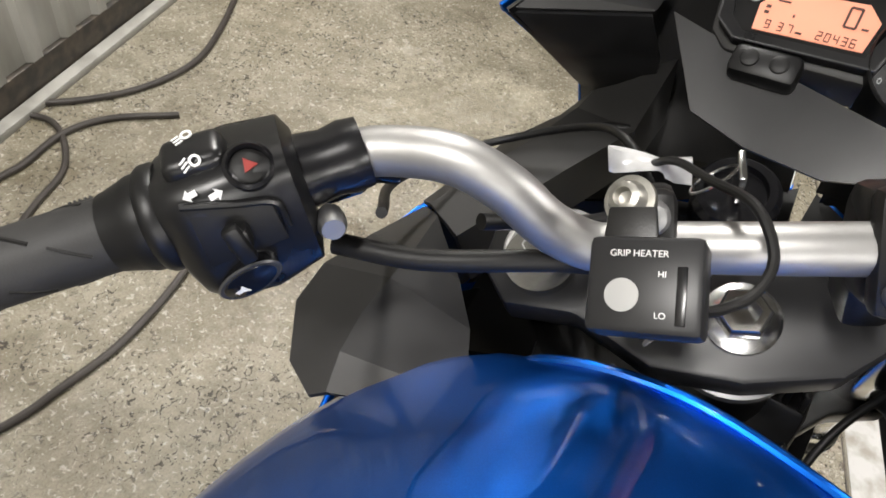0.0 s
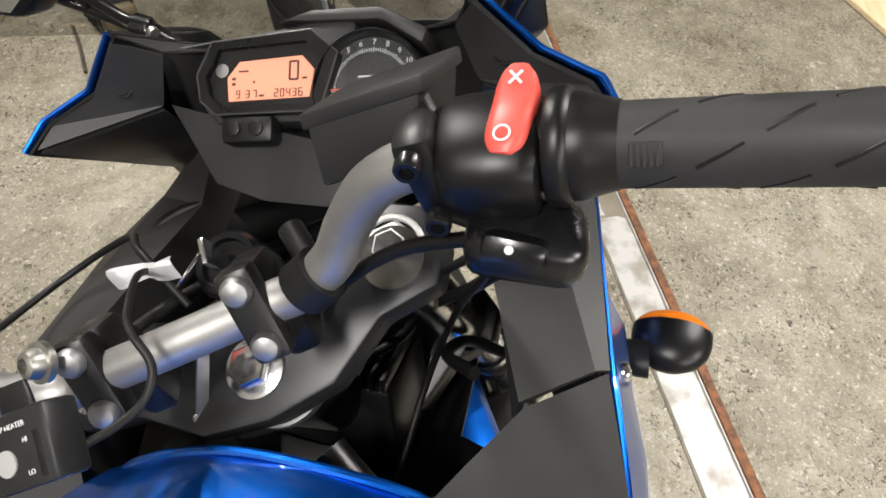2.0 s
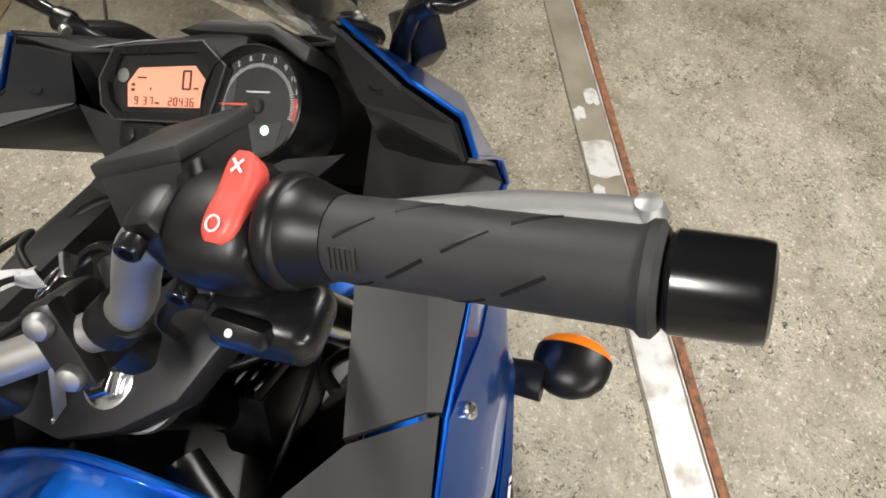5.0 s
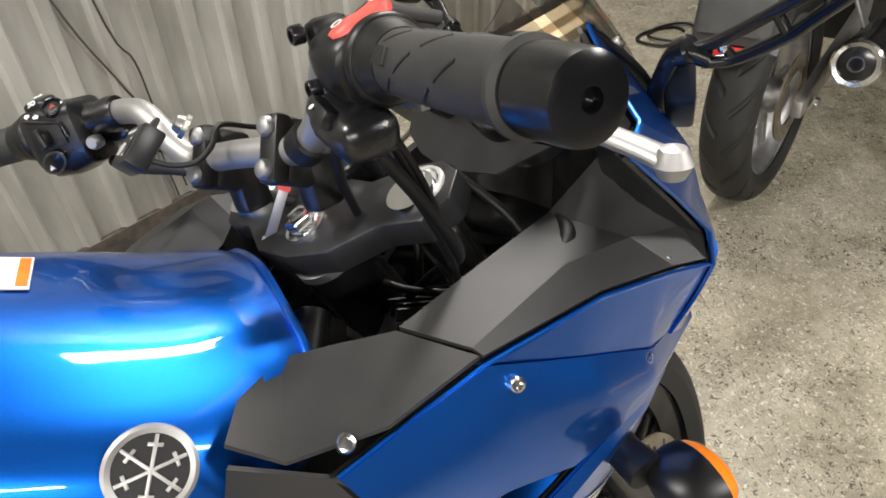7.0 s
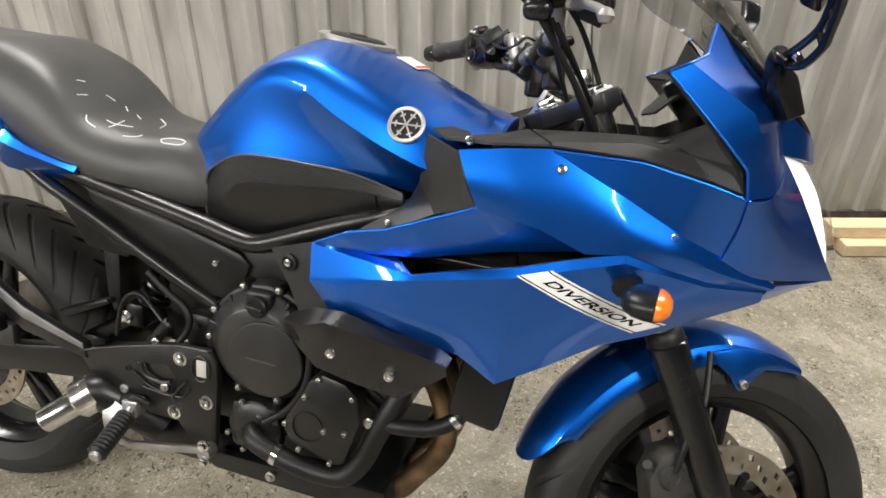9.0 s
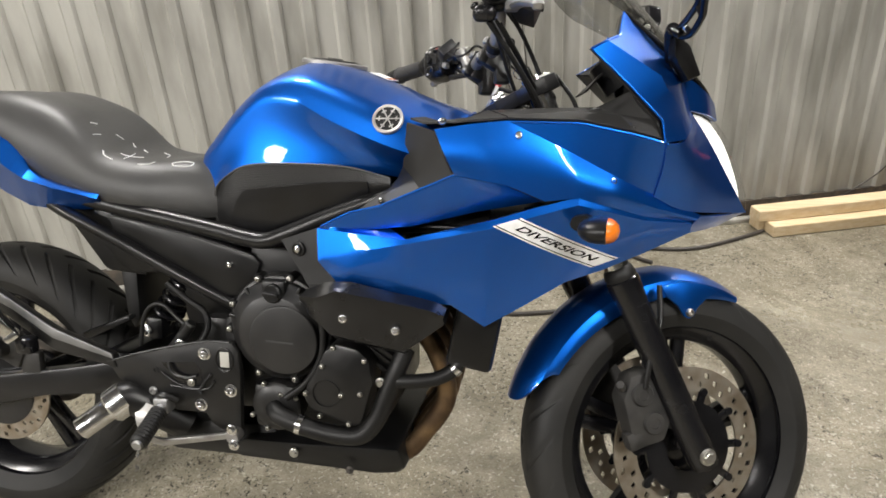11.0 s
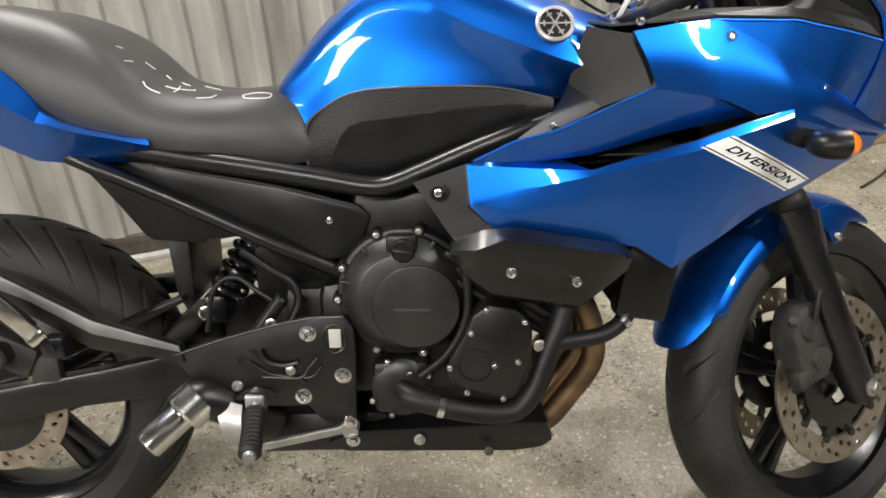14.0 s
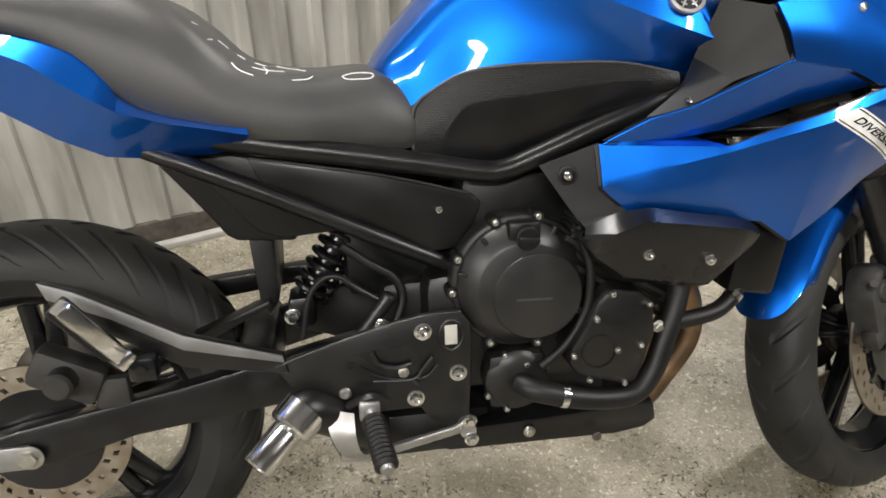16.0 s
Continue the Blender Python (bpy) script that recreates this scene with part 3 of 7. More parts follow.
guard = part("front_mudguard", mudguard(), BLUE, bike, "glossy blue front mudguard", 24)
for s in (-1, 1):
    part("mudguard_stay", steered(slab([(x, s * 0.073, z) for x, z in ((0.655, 0.596), (0.700, 0.606), (0.745, 0.600), (0.775, 0.585), (0.748, 0.572), (0.730, 0.556), (0.722, 0.541), (0.712, 0.536), (0.702, 0.541), (0.690, 0.560), (0.668, 0.576))], (0, -s * 0.006, 0), 0.0015)), BLUE, guard)
    part("screw", steered(bolt((0.712, s * 0.076, 0.548), (0, s, 0), 0.008, 0.005)), ZINC, guard)


def caliper(s):
    """Sliding caliper: a rounded body over the disc, two piston bosses and a lower lug."""
    body = slab([(-0.048, s * 0.024, -0.040), (-0.040, s * 0.024, 0.030), (-0.012, s * 0.024, 0.064), (0.030, s * 0.024, 0.062), (0.044, s * 0.024, 0.020), (0.040, s * 0.024, -0.036), (0.010, s * 0.024, -0.070), (-0.030, s * 0.024, -0.066)], (0, -s * 0.052, 0), 0.007, 2)
    rest = [lathe([(0.0205, 0), (0.0205, 0.013), (0.0185, 0.016), (0.010, 0.0165), (0.009, 0.0150), (0.0001, 0.0150)], 22, aim((x, s * 0.014, z), (0, s, 0))) for x, z in ((-0.004, 0.026), (0.0, -0.030))]
    rest += [block((0.036, 0.030, 0.036), 0.009, pose(-0.040, s * 0.010, -0.048)), block((0.024, 0.026, 0.05), 0.007, pose(0.036, s * 0.006, 0.048)), tube([(-0.034, s * 0.02, 0.050), (-0.040, s * 0.03, 0.062)], 0.007, 12)]
    bx = join(body, *rest)
    bx.transform(pose(0.610, s * 0.082, 0.385, 0, -20, 0))
    return steered(bx)


for s in (-1, 1):
    cal = part("brake_caliper", caliper(s), DUSTY, bike, "dusty black sliding brake caliper")
    part("caliper_bolt", steered(hexbolt((0.648, s * 0.108, 0.44), (0, s, 0), 0.008)), ZINC, cal)
    part("caliper_bolt", steered(hexbolt((0.660, s * 0.112, 0.375), (0, s, 0), 0.008)), ZINC, cal)
    part("caliper_hose", steered(tube([(0.600, s * 0.112, 0.420), (0.606, s * 0.118, 0.470), (0.628, s * 0.112, 0.530), (0.640, s * 0.090, 0.600)], 0.0052, 10)), RUBBER, cal)
    part("bracket", steered(slab([(0.62, s * 0.098, 0.46), (0.66, s * 0.10, 0.46), (0.70, s * 0.10, 0.35), (0.66, s * 0.10, 0.34), (0.62, s * 0.098, 0.38)], (0, -s * 0.012, 0), 0.003)), CAST, cal)

# -- steering head and handlebar --
CLAMP = FOOT + AXIS * 1.043
side = AXIS.cross(Vector((0, 1, 0))).normalized()      # ahead, square to the steering axis
if side.x < 0:
    side = -side


def in_head(u, y, h):
    """A place by distance ahead of the steering axis, to the left, and above the top clamp."""
    return CLAMP + side * u + LEFT * y + AXIS * h


def yoke(h, t, lug, mid):
    half = [(0.0 - mid, 0.0), (-0.028, -0.045), (0.000, -0.085), (0.005, -0.125), (0.030, -0.140), (0.058, -0.133), (0.070, -0.110), (0.066, -0.085), (0.050, -0.045), (0.058, 0.0)]
    pts = half + [(u, -y) for u, y in half[-2:0:-1]]
    return slab([in_head(u, y, h) for u, y in pts], AXIS * -t, 0.003)


CAP_ALLOY = material("scuffed_bright_alloy", (0.82, 0.82, 0.81), 0.38, 0.7, (0.62, 0.62, 0.61), 90, bump=0.8, bump_scale=240, rough2=0.5)
part("top_yoke", steered(yoke(0.0, 0.026, 0, 0.034)), GREY_PLASTIC, bike, "black cast top yoke")
part("bottom_yoke", steered(yoke(-0.20, 0.034, 0, 0.034)), CAST, bike)
part("stem_nut", steered(join(lathe([(0.0195, 0), (0.0195, 0.003), (0.0155, 0.0045)], 28, aim(in_head(0, 0, 0), AXIS)), lathe([(0.0138, 0.004), (0.0138, 0.012), (0.0122, 0.014), (0.0085, 0.014), (0.0078, 0.005), (0.0001, 0.005)], 6, aim(in_head(0, 0, 0), AXIS)))), CHROME, bike, "chromed steering stem nut")
for y in (-0.105, 0.105):
    part("fork_cap", steered(join(lathe([(0.0225, -0.006), (0.0225, 0.002), (0.0210, 0.004), (0.0190, 0.004), (0.0180, 0.001)], 32, aim(in_head(0.0385, y, 0), AXIS), close=False), lathe([(0.0185, 0.001), (0.0165, 0.004), (0.0155, 0.007), (0.010, 0.008), (0.0085, 0.005), (0.0001, 0.004)], 6, aim(in_head(0.0385, y, 0), AXIS)))), CAP_ALLOY, bike, "shiny fork cap nut")
part("steering_head", tube([FOOT + AXIS * 0.86, FOOT + AXIS * 1.005], 0.032, 20), FRAME_BLACK, bike)
part("bearing_ring", lathe([(0.030, 0), (0.035, 0.002), (0.035, 0.010), (0.028, 0.013)], 32, aim(FOOT + AXIS * 1.004, AXIS)), ALLOY, bike)

# bar with the wheel straight: its left half, then the right one
bar_r = [Vector(p) for p in ((0.331, 0, 1.013), (0.334, -0.051, 1.011), (0.333, -0.071, 1.012), (0.331, -0.095, 1.024), (0.329, -0.112, 1.042), (0.325, -0.134, 1.060), (0.319, -0.162, 1.067), (0.290, -0.215, 1.063))]
BAR = [Vector(p) for p in ((0.2265, 0.3585, 1.0565), (0.2365, 0.339, 1.0568), (0.309, 0.210, 1.0610), (0.331, 0.172, 1.0625), (0.335, 0.152, 1.062), (0.333, 0.125, 1.058), (0.331, 0.104, 1.044), (0.331, 0.089, 1.0255), (0.333, 0.071, 1.012), (0.334, 0.051, 1.011))]
PULL = STEER.to_3x3().inverted() @ Vector((-0.013, 0, 0.003))      # the right half is bent back a little
BAR += [p + PULL * float(np.interp(-p.y, (0.120, 0.155, 0.20), (0, 0.7, 0.95))) for p in bar_r[:7]]
BAR += [Vector(p) for p in ((0.2975, -0.200, 1.064), (0.2865, -0.2247, 1.0575), (0.2590, -0.2785, 1.0512), (0.2320, -0.3310, 1.0462), (0.2187, -0.3534, 1.0445))]
bar_path = spline(BAR, 160)
part("handlebar", steered(tube(BAR[1:-1], 0.0112, 20, 110)), SILVER, bike, "satin silver tubular handlebar")


def along(y):
    """Place and outward way of the bar where its straight-frame y is given."""
    k = int(np.argmin(abs(bar_path[:, 1] - y)))
    a, b = bar_path[max(0, k - 4)], bar_path[min(len(bar_path) - 1, k + 4)]
    d = Vector(b - a).normalized()
    return Vector(bar_path[k]), (d if y < 0 else -d)


for s in (-1, 1):
    q, d = along(s * 0.047)
    face, tall = Vector((-0.89, 0, 0.45)), Vector((0.45, 0, 0.89))
    lay = Matrix((*[(tall[i], LEFT[i], face[i], q[i]) for i in range(3)], (0, 0, 0, 1)))
    riser = part("bar_riser", steered(block((0.030, 0.022, 0.062), 0.006, Matrix.Translation(q - AXIS * 0.030 + side * 0.010))), CAST, bike, "black handlebar clamp")
    part("clamp_base", steered(block((0.050, 0.021, 0.030), 0.005, lay @ pose(0, 0, -0.014))), CAST, riser)
    part("clamp_cap", steered(block((0.052, 0.021, 0.016), 0.005, lay @ pose(0, 0, 0.0065))), CAST, riser)
    for u in (-0.0155, 0.0155):
        part("clamp_bolt", steered(lathe([(0.0078, 0), (0.0078, 0.003), (0.0062, 0.0055), (0.003, 0.0068), (0.0001, 0.007)], 20, lay @ pose(u, 0, 0.0135))), ALLOY, riser, "pale domed plug")
    # grip, bar end
    g0, gd = along(-0.211 if s < 0 else 0.243)
    end = Vector(bar_path[0] if s > 0 else bar_path[-1])
    gd = (end - g0).normalized()
    L = (end - g0).length
    rib = [(0.0112, 0.010), (0.0164, 0.010), (0.0164, 0.028), (0.0162, L - 0.034), (0.0168, L - 0.032), (0.0185, L - 0.030), (0.0185, L - 0.027), (0.0160, L - 0.025), (0.0112, L - 0.025)]
    grip = part("grip", steered(lathe(rib, 36, aim(g0, gd))), GRIP, bike, "dark grey rubber heated grip")
    part("grip_flange", steered(lathe([(0.0112, -0.008), (0.0180, -0.008), (0.0180, -0.006), (0.0226, -0.005), (0.0236, -0.003), (0.0236, 0.001), (0.0226, 0.003), (0.0212, 0.004), (0.0210, 0.008), (0.0198, 0.011), (0.0180, 0.017), (0.0170, 0.021), (0.0112, 0.021)], 40, aim(g0, gd))), BLACK_PLASTIC, grip, "black rubber double flange")
    # grooves are not cut: darker strips stand in for their shade
    slots = []
    for k in range(4):
        for a in (20, 110, 200, 290):
            c = aim(g0, gd) @ pose(0, 0, 0.034 + 0.021 * k, 0, 0, a + 45 * (k % 2))
            slots.append(tube([c @ Vector((0.0158 * math.cos(u), 0.0158 * math.sin(u), -0.026 * u * (1 if s < 0 else -1))) for u in (-0.28, 0.0, 0.28)], 0.0011, 6))
    part("grip_groove_strip", steered(join(*slots)), RUBBER, grip)
    lug = [block((0.0022, 0.0085, 0.0115), 0.0006, aim(g0, gd) @ pose(0.0166, 0, 0.031))]
    lug += [block((0.0012, 0.0085, 0.0009), 0, aim(g0, gd) @ pose(0.0180, 0, 0.0265 + 0.0022 * k)) for k in range(5)]
    b = join(*lug)
    b.transform(Matrix.Translation(g0) @ Matrix.Rotation(radians(150), 4, gd) @ Matrix.Translation(-g0))
    part("grip_lug", steered(b), GRIP, grip, "small ribbed block moulded on the grip")
    part("bar_end", steered(lathe([(0.0150, L - 0.024), (0.0164, L - 0.022), (0.0158, L + 0.000), (0.0150, L + 0.004), (0.0120, L + 0.005), (0.0042, L + 0.0055), (0.0036, L + 0.001), (0.0001, L + 0.001)], 36, aim(g0, gd))), GLOSS_BLACK, bike, "gloss black bar end weight")

# ---- tank, seat, tail, frame ----
from mathutils.bvhtree import BVHTree


def mirrored_ring(half):
    """A closed section from its right half (bottom to top, y as distance from the middle)."""
    right = [(x, -y, z) for x, y, z in half]
    left = [(x, y, z) for x, y, z in half[::-1]]
    if half[-1][1] == 0:
        left = left[1:]
    return right + left


def tuck(p):
    """The left flank mirrors the right one in the fairing's middle plane."""
    if p[1] <= 0:
        return tuple(p)
    k = min(1.0, p[1] / 0.07)
    k = k * k * (3 - 2 * k)
    return tuple(Vector(p).lerp(MIRROR @ Vector((p[0], -p[1], p[2])), k))


def tank_mesh():
    rows = []
    for x, zb, yb, zc, yc, zt in (
        (-0.203, 0.800, 0.045, 0.812, 0.055, 0.826), (-0.188, 0.786, 0.090, 0.826, 0.082, 0.850), (-0.15, 0.778, 0.108, 0.850, 0.099, 0.897),
        (-0.10, 0.812, 0.124, 0.900, 0.112, 0.945), (-0.04, 0.826, 0.137, 0.940, 0.128, 0.985), (0.03, 0.828, 0.146, 0.936, 0.149, 1.008),
        (0.10, 0.827, 0.154, 0.905, 0.170, 0.997), (0.18, 0.815, 0.150, 0.874, 0.186, 0.967), (0.25, 0.806, 0.140, 0.852, 0.183, 0.938),
        (0.295, 0.820, 0.132, 0.856, 0.154, 0.925), (0.319, 0.850, 0.105, 0.865, 0.122, 0.914)):
        half = [(yb, zb), (yb + 0.45 * (yc - yb) - 0.004, zb + 0.5 * (zc - zb)), (yc - 0.002, zc - 0.006), (yc - 0.002, zc + 0.006), (0.90 * yc, zc + 0.5 * (zt - zc)), (0.66 * yc, zt - 0.24 * (zt - zc)), (0.35 * yc, zt - 0.03 * (zt - zc)), (0, zt)]
        low = spline([(x, y, z) for y, z in half[:2]] + [(x, yc, zc)], 10).tolist()
        ring = low[:-1] + spline([(x, yc, zc)] + [(x, y, z) for y, z in half[4:]], 18).tolist()
        ring[-1][1] = 0
        rows.append([tuck(p) for p in mirrored_ring([tuple(p) for p in ring])])
    return skin(rows, m=44, closed=True, caps=True)


tank = part("fuel_tank", tank_mesh(), BLUE, bike, "glossy metallic blue fuel tank", 26)
part("front_lip", tube([(0.306, 0.098, 0.876), (0.310, 0.083, 0.895), (0.316, 0.048, 0.909), (0.321, 0.0, 0.915), (0.320, -0.06, 0.909), (0.319, -0.104, 0.895), (0.317, -0.122, 0.876)], 0.0036, 10), BLUE, tank, "bright blue front lip")
cap = part("filler_cap", lathe([(0.062, -0.004), (0.062, 0.002), (0.058, 0.004), (0.047, 0.004), (0.046, 0.002)], 48, aim((0.052, 0, 1.0055), (0.13, 0, 1))), SILVER, tank, "silver filler ring")
part("cap_lid", lathe([(0.045, 0), (0.045, 0.004), (0.040, 0.006), (0.015, 0.007), (0.014, 0.009), (0.0001, 0.009)], 40, aim((0.052, 0, 1.0065), (0.13, 0, 1))), CAST, tank)
part("sticker", block((0.05, 0.04, 0.0012), 0, aim((0.150, -0.005, 0.9815), (0.35, -0.03, 0.93))), WHITE, tank, "white paper sticker")
part("sticker_band", block((0.044, 0.007, 0.0006), 0, aim((0.150, -0.005, 0.9815), (0.35, -0.03, 0.93)) @ pose(0, -0.015, 0.0011)), ORANGE, tank, "orange band on the sticker")

def knee_pad():
    top = [(-0.150, -0.102, 0.776), (-0.118, -0.117, 0.800), (-0.081, -0.126, 0.818), (-0.034, -0.136, 0.825), (0.045, -0.149, 0.827), (0.127, -0.157, 0.824), (0.205, -0.163, 0.808)]
    low = [(-0.150, -0.100, 0.700), (-0.118, -0.108, 0.690), (-0.087, -0.112, 0.686), (-0.030, -0.116, 0.690), (0.045, -0.126, 0.715), (0.127, -0.140, 0.750), (0.205, -0.156, 0.790)]
    mid = [((a[0] + b[0]) / 2, (a[1] + b[1]) / 2 - 0.006, (a[2] + b[2]) / 2) for a, b in zip(top, low)]
    return thick(skin([top, mid, low], 30, 9), -0.006)


def pad_inset():
    """The smooth hollow in the pad's middle."""
    f = lambda p, k: spline(p, 40)[k]
    top = [(-0.150, -0.102, 0.776), (-0.118, -0.117, 0.800), (-0.081, -0.126, 0.818), (-0.034, -0.136, 0.825), (0.045, -0.149, 0.827), (0.127, -0.157, 0.824), (0.205, -0.163, 0.808)]
    low = [(-0.150, -0.100, 0.700), (-0.118, -0.108, 0.690), (-0.087, -0.112, 0.686), (-0.030, -0.116, 0.690), (0.045, -0.126, 0.715), (0.127, -0.140, 0.750), (0.205, -0.156, 0.790)]
    rows = []
    for u in np.linspace(0, 1, 7):
        row = []
        for k in range(6, 36):
            e = max(0.0, 1 - (k - 6) / 6) ** 2
            v = 0.30 + 0.35 * e + (0.68 - 0.35 * e) * u
            a, b = f(top, k), f(low, k)
            p = a + (b - a) * v
            p[1] -= 0.006 * 4 * v * (1 - v) * 1.02 + 0.0074
            row.append(p)
        rows.append(row)
    return thick(skin(rows), -0.002)


for bm_side, bm, inset in zip((-1, 1), both(knee_pad), both(pad_inset)):
    pad_ob = part("knee_pad", bm, PAD, bike, "black embossed rubber tank pad")
    rim = [(-0.152, -0.108, 0.700), (-0.151, -0.111, 0.745), (-0.147, -0.1135, 0.778), (-0.116, -0.124, 0.803), (-0.081, -0.132, 0.820), (-0.034, -0.141, 0.827), (0.045, -0.154, 0.829), (0.127, -0.161, 0.826), (0.203, -0.167, 0.810)]
    edge = tube(rim, 0.0022, 8, 60)
    part("pad_rim", edge if bm_side < 0 else flip(edge), VINYL, pad_ob, "raised rubber edge")
    part("pad_inset", inset, FRAME_BLACK, pad_ob, "smooth dark hollow")


def seat_mesh():
    rows = []
    for x, zl, yl, zt in ((-0.137, 0.735, 0.085, 0.785), (-0.150, 0.722, 0.108, 0.800), (-0.20, 0.722, 0.122, 0.826), (-0.28, 0.731, 0.134, 0.824), (-0.335, 0.741, 0.140, 0.830), (-0.38, 0.752, 0.144, 0.846), (-0.42, 0.764, 0.145, 0.885), (-0.46, 0.776, 0.143, 0.916), (-0.51, 0.800, 0.140, 0.937), (-0.57, 0.850, 0.138, 0.952), (-0.64, 0.884, 0.135, 0.953), (-0.80, 0.902, 0.125, 0.956), (-0.90, 0.912, 0.10, 0.945)):
        half = [(x, yl, zl), (x, yl + 0.008, zl + 0.18 * (zt - zl)), (x, yl + 0.004, zl + 0.55 * (zt - zl)), (x, 0.84 * yl, zt - 0.10 * (zt - zl)), (x, 0.55 * yl, zt), (x, 0, zt)]
        ring = spline(half, 18).tolist()
        ring[-1][1] = 0
        rows.append(mirrored_ring([tuple(p) for p in ring]))
    return skin(rows, m=60, closed=True, caps=True)


seat = part("seat", seat_mesh(), VINYL, bike, "black stepped vinyl seat with white stitched lettering", 50)


SEAT_BM = seat_mesh()
SEAT_TOP = BVHTree.FromBMesh(SEAT_BM)
SEAT_BM.free()
for stroke in ([(-0.429, -0.075), (-0.425, -0.061)], [(-0.409, -0.098), (-0.406, -0.078)], [(-0.404, -0.037), (-0.394, -0.027)], [(-0.381, -0.110), (-0.373, -0.118), (-0.355, -0.119)], [(-0.384, -0.013), (-0.374, -0.020)], [(-0.358, -0.090), (-0.340, -0.089), (-0.319, -0.075)], [(-0.346, -0.062), (-0.339, -0.092), (-0.340, -0.108)], [(-0.361, -0.012), (-0.345, -0.023)], [(-0.307, -0.113), (-0.287, -0.107), (-0.281, -0.098)], [(-0.291, -0.041), (-0.308, -0.004), (-0.334, 0.017)], [(-0.242, -0.102), (-0.226, -0.095), (-0.202, -0.094), (-0.206, -0.104), (-0.234, -0.108), (-0.242, -0.102)]):
    flat = spline([(x, y, 0) for x, y in stroke], 12)
    on = []
    for p in flat:
        hit = SEAT_TOP.ray_cast(Vector((p[0], p[1], 1.2)), Vector((0, 0, -1)))[0]
        on.append(hit + Vector((0, 0, 0.0002)))
    part("stitching", tube(on, 0.0009, 6), WHITE, seat, "white embroidered stroke")


def tail_panel():
    up = [(-0.368, -0.150, 0.7605), (-0.406, -0.146, 0.768), (-0.459, -0.144, 0.779), (-0.491, -0.144, 0.789), (-0.518, -0.143, 0.806), (-0.537, -0.142, 0.841), (-0.555, -0.140, 0.862), (-0.584, -0.140, 0.873), (-0.631, -0.140, 0.883), (-0.75, -0.134, 0.900), (-0.93, -0.08, 0.925)]
    mid = [(-0.366, -0.155, 0.757), (-0.405, -0.158, 0.764), (-0.457, -0.161, 0.774), (-0.488, -0.163, 0.783), (-0.516, -0.164, 0.792), (-0.539, -0.165, 0.807), (-0.575, -0.164, 0.832), (-0.601, -0.163, 0.851), (-0.640, -0.160, 0.868), (-0.76, -0.148, 0.888), (-0.94, -0.08, 0.915)]
    low = [(-0.373, -0.135, 0.750), (-0.396, -0.126, 0.736), (-0.422, -0.122, 0.732), (-0.470, -0.120, 0.7315), (-0.502, -0.119, 0.731), (-0.546, -0.118, 0.735), (-0.602, -0.116, 0.760), (-0.631, -0.116, 0.779), (-0.664, -0.116, 0.800), (-0.78, -0.120, 0.850), (-0.94, -0.07, 0.90)]
    return thick(join(skin([up, mid], 40, curve=straight), skin([mid, low], 40, curve=straight)), -0.004)


for bm in both(tail_panel):
    part("tail_panel", bm, BLUE, bike, "glossy blue tail side panel", 12)

UPPER = [(-0.60, -0.115, 0.790), (-0.372, -0.130, 0.743), (-0.243, -0.136, 0.721), (-0.135, -0.141, 0.702), (-0.072, -0.145, 0.690), (-0.033, -0.147, 0.689), (0.014, -0.150, 0.706), (0.085, -0.155, 0.736), (0.162, -0.158, 0.766), (0.220, -0.145, 0.790), (0.300, -0.095, 0.835), (0.345, -0.035, 0.875)]
LOWER = [(-0.50, -0.118, 0.738), (-0.452, -0.128, 0.718), (-0.364, -0.130, 0.678), (-0.263, -0.130, 0.628), (-0.186, -0.128, 0.589), (-0.10, -0.12, 0.545)]
part("frame", join(*both(lambda: tube(UPPER, 0.0155, 16)), *both(lambda: tube(LOWER, 0.0125, 14)), *both(lambda: tube([(0.30, -0.09, 0.82), (0.22, -0.13, 0.72), (0.10, -0.14, 0.60)], 0.016, 14))), FRAME_BLACK, bike, "satin black tubular steel frame")


def side_cover():
    xz = [(-0.375, 0.722), (-0.20, 0.688), (-0.075, 0.655), (-0.060, 0.640), (-0.085, 0.575), (-0.14, 0.572), (-0.263, 0.632), (-0.36, 0.682)]
    return plate(xz, -0.128, 0.02, 0.005)


for bm in both(side_cover):
    part("side_cover", bm, BLACK_PLASTIC, bike, "black plastic frame side cover")
for bm in both(lambda: tube([(-0.372, -0.1285, 0.722), (-0.20, -0.1285, 0.689), (-0.078, -0.1285, 0.656)], 0.0016, 6)):
    part("cover_edge", bm, BEZEL, bike)
part("airbox", block((0.42, 0.17, 0.16), 0.02, pose(0.02, 0, 0.74)), BLACK_PLASTIC, bike)
part("throttle_body", block((0.20, 0.24, 0.13), 0.02, pose(0.01, 0, 0.615)), BLACK_PLASTIC, bike)
part("battery_box", block((0.24, 0.18, 0.12), 0.02, pose(-0.24, 0, 0.70)), BLACK_PLASTIC, bike)
part("inner_mudguard", slab([(-0.40, -0.10, 0.735), (-0.30, -0.10, 0.70), (-0.26, -0.10, 0.605), (-0.345, -0.10, 0.600), (-0.375, -0.10, 0.612), (-0.47, -0.10, 0.73)], (0, 0.20, 0), 0.006), BLACK_PLASTIC, bike, "black inner rear mudguard")

part("inner_tray", slab([(0.225, -0.185, 0.735), (0.400, -0.190, 0.735), (0.440, -0.090, 0.735), (0.440, 0.090, 0.735), (0.400, 0.190, 0.735), (0.225, 0.185, 0.735)], (0, 0, -0.005), 0.002), BLACK_PLASTIC, bike, "black tray inside the fairing")

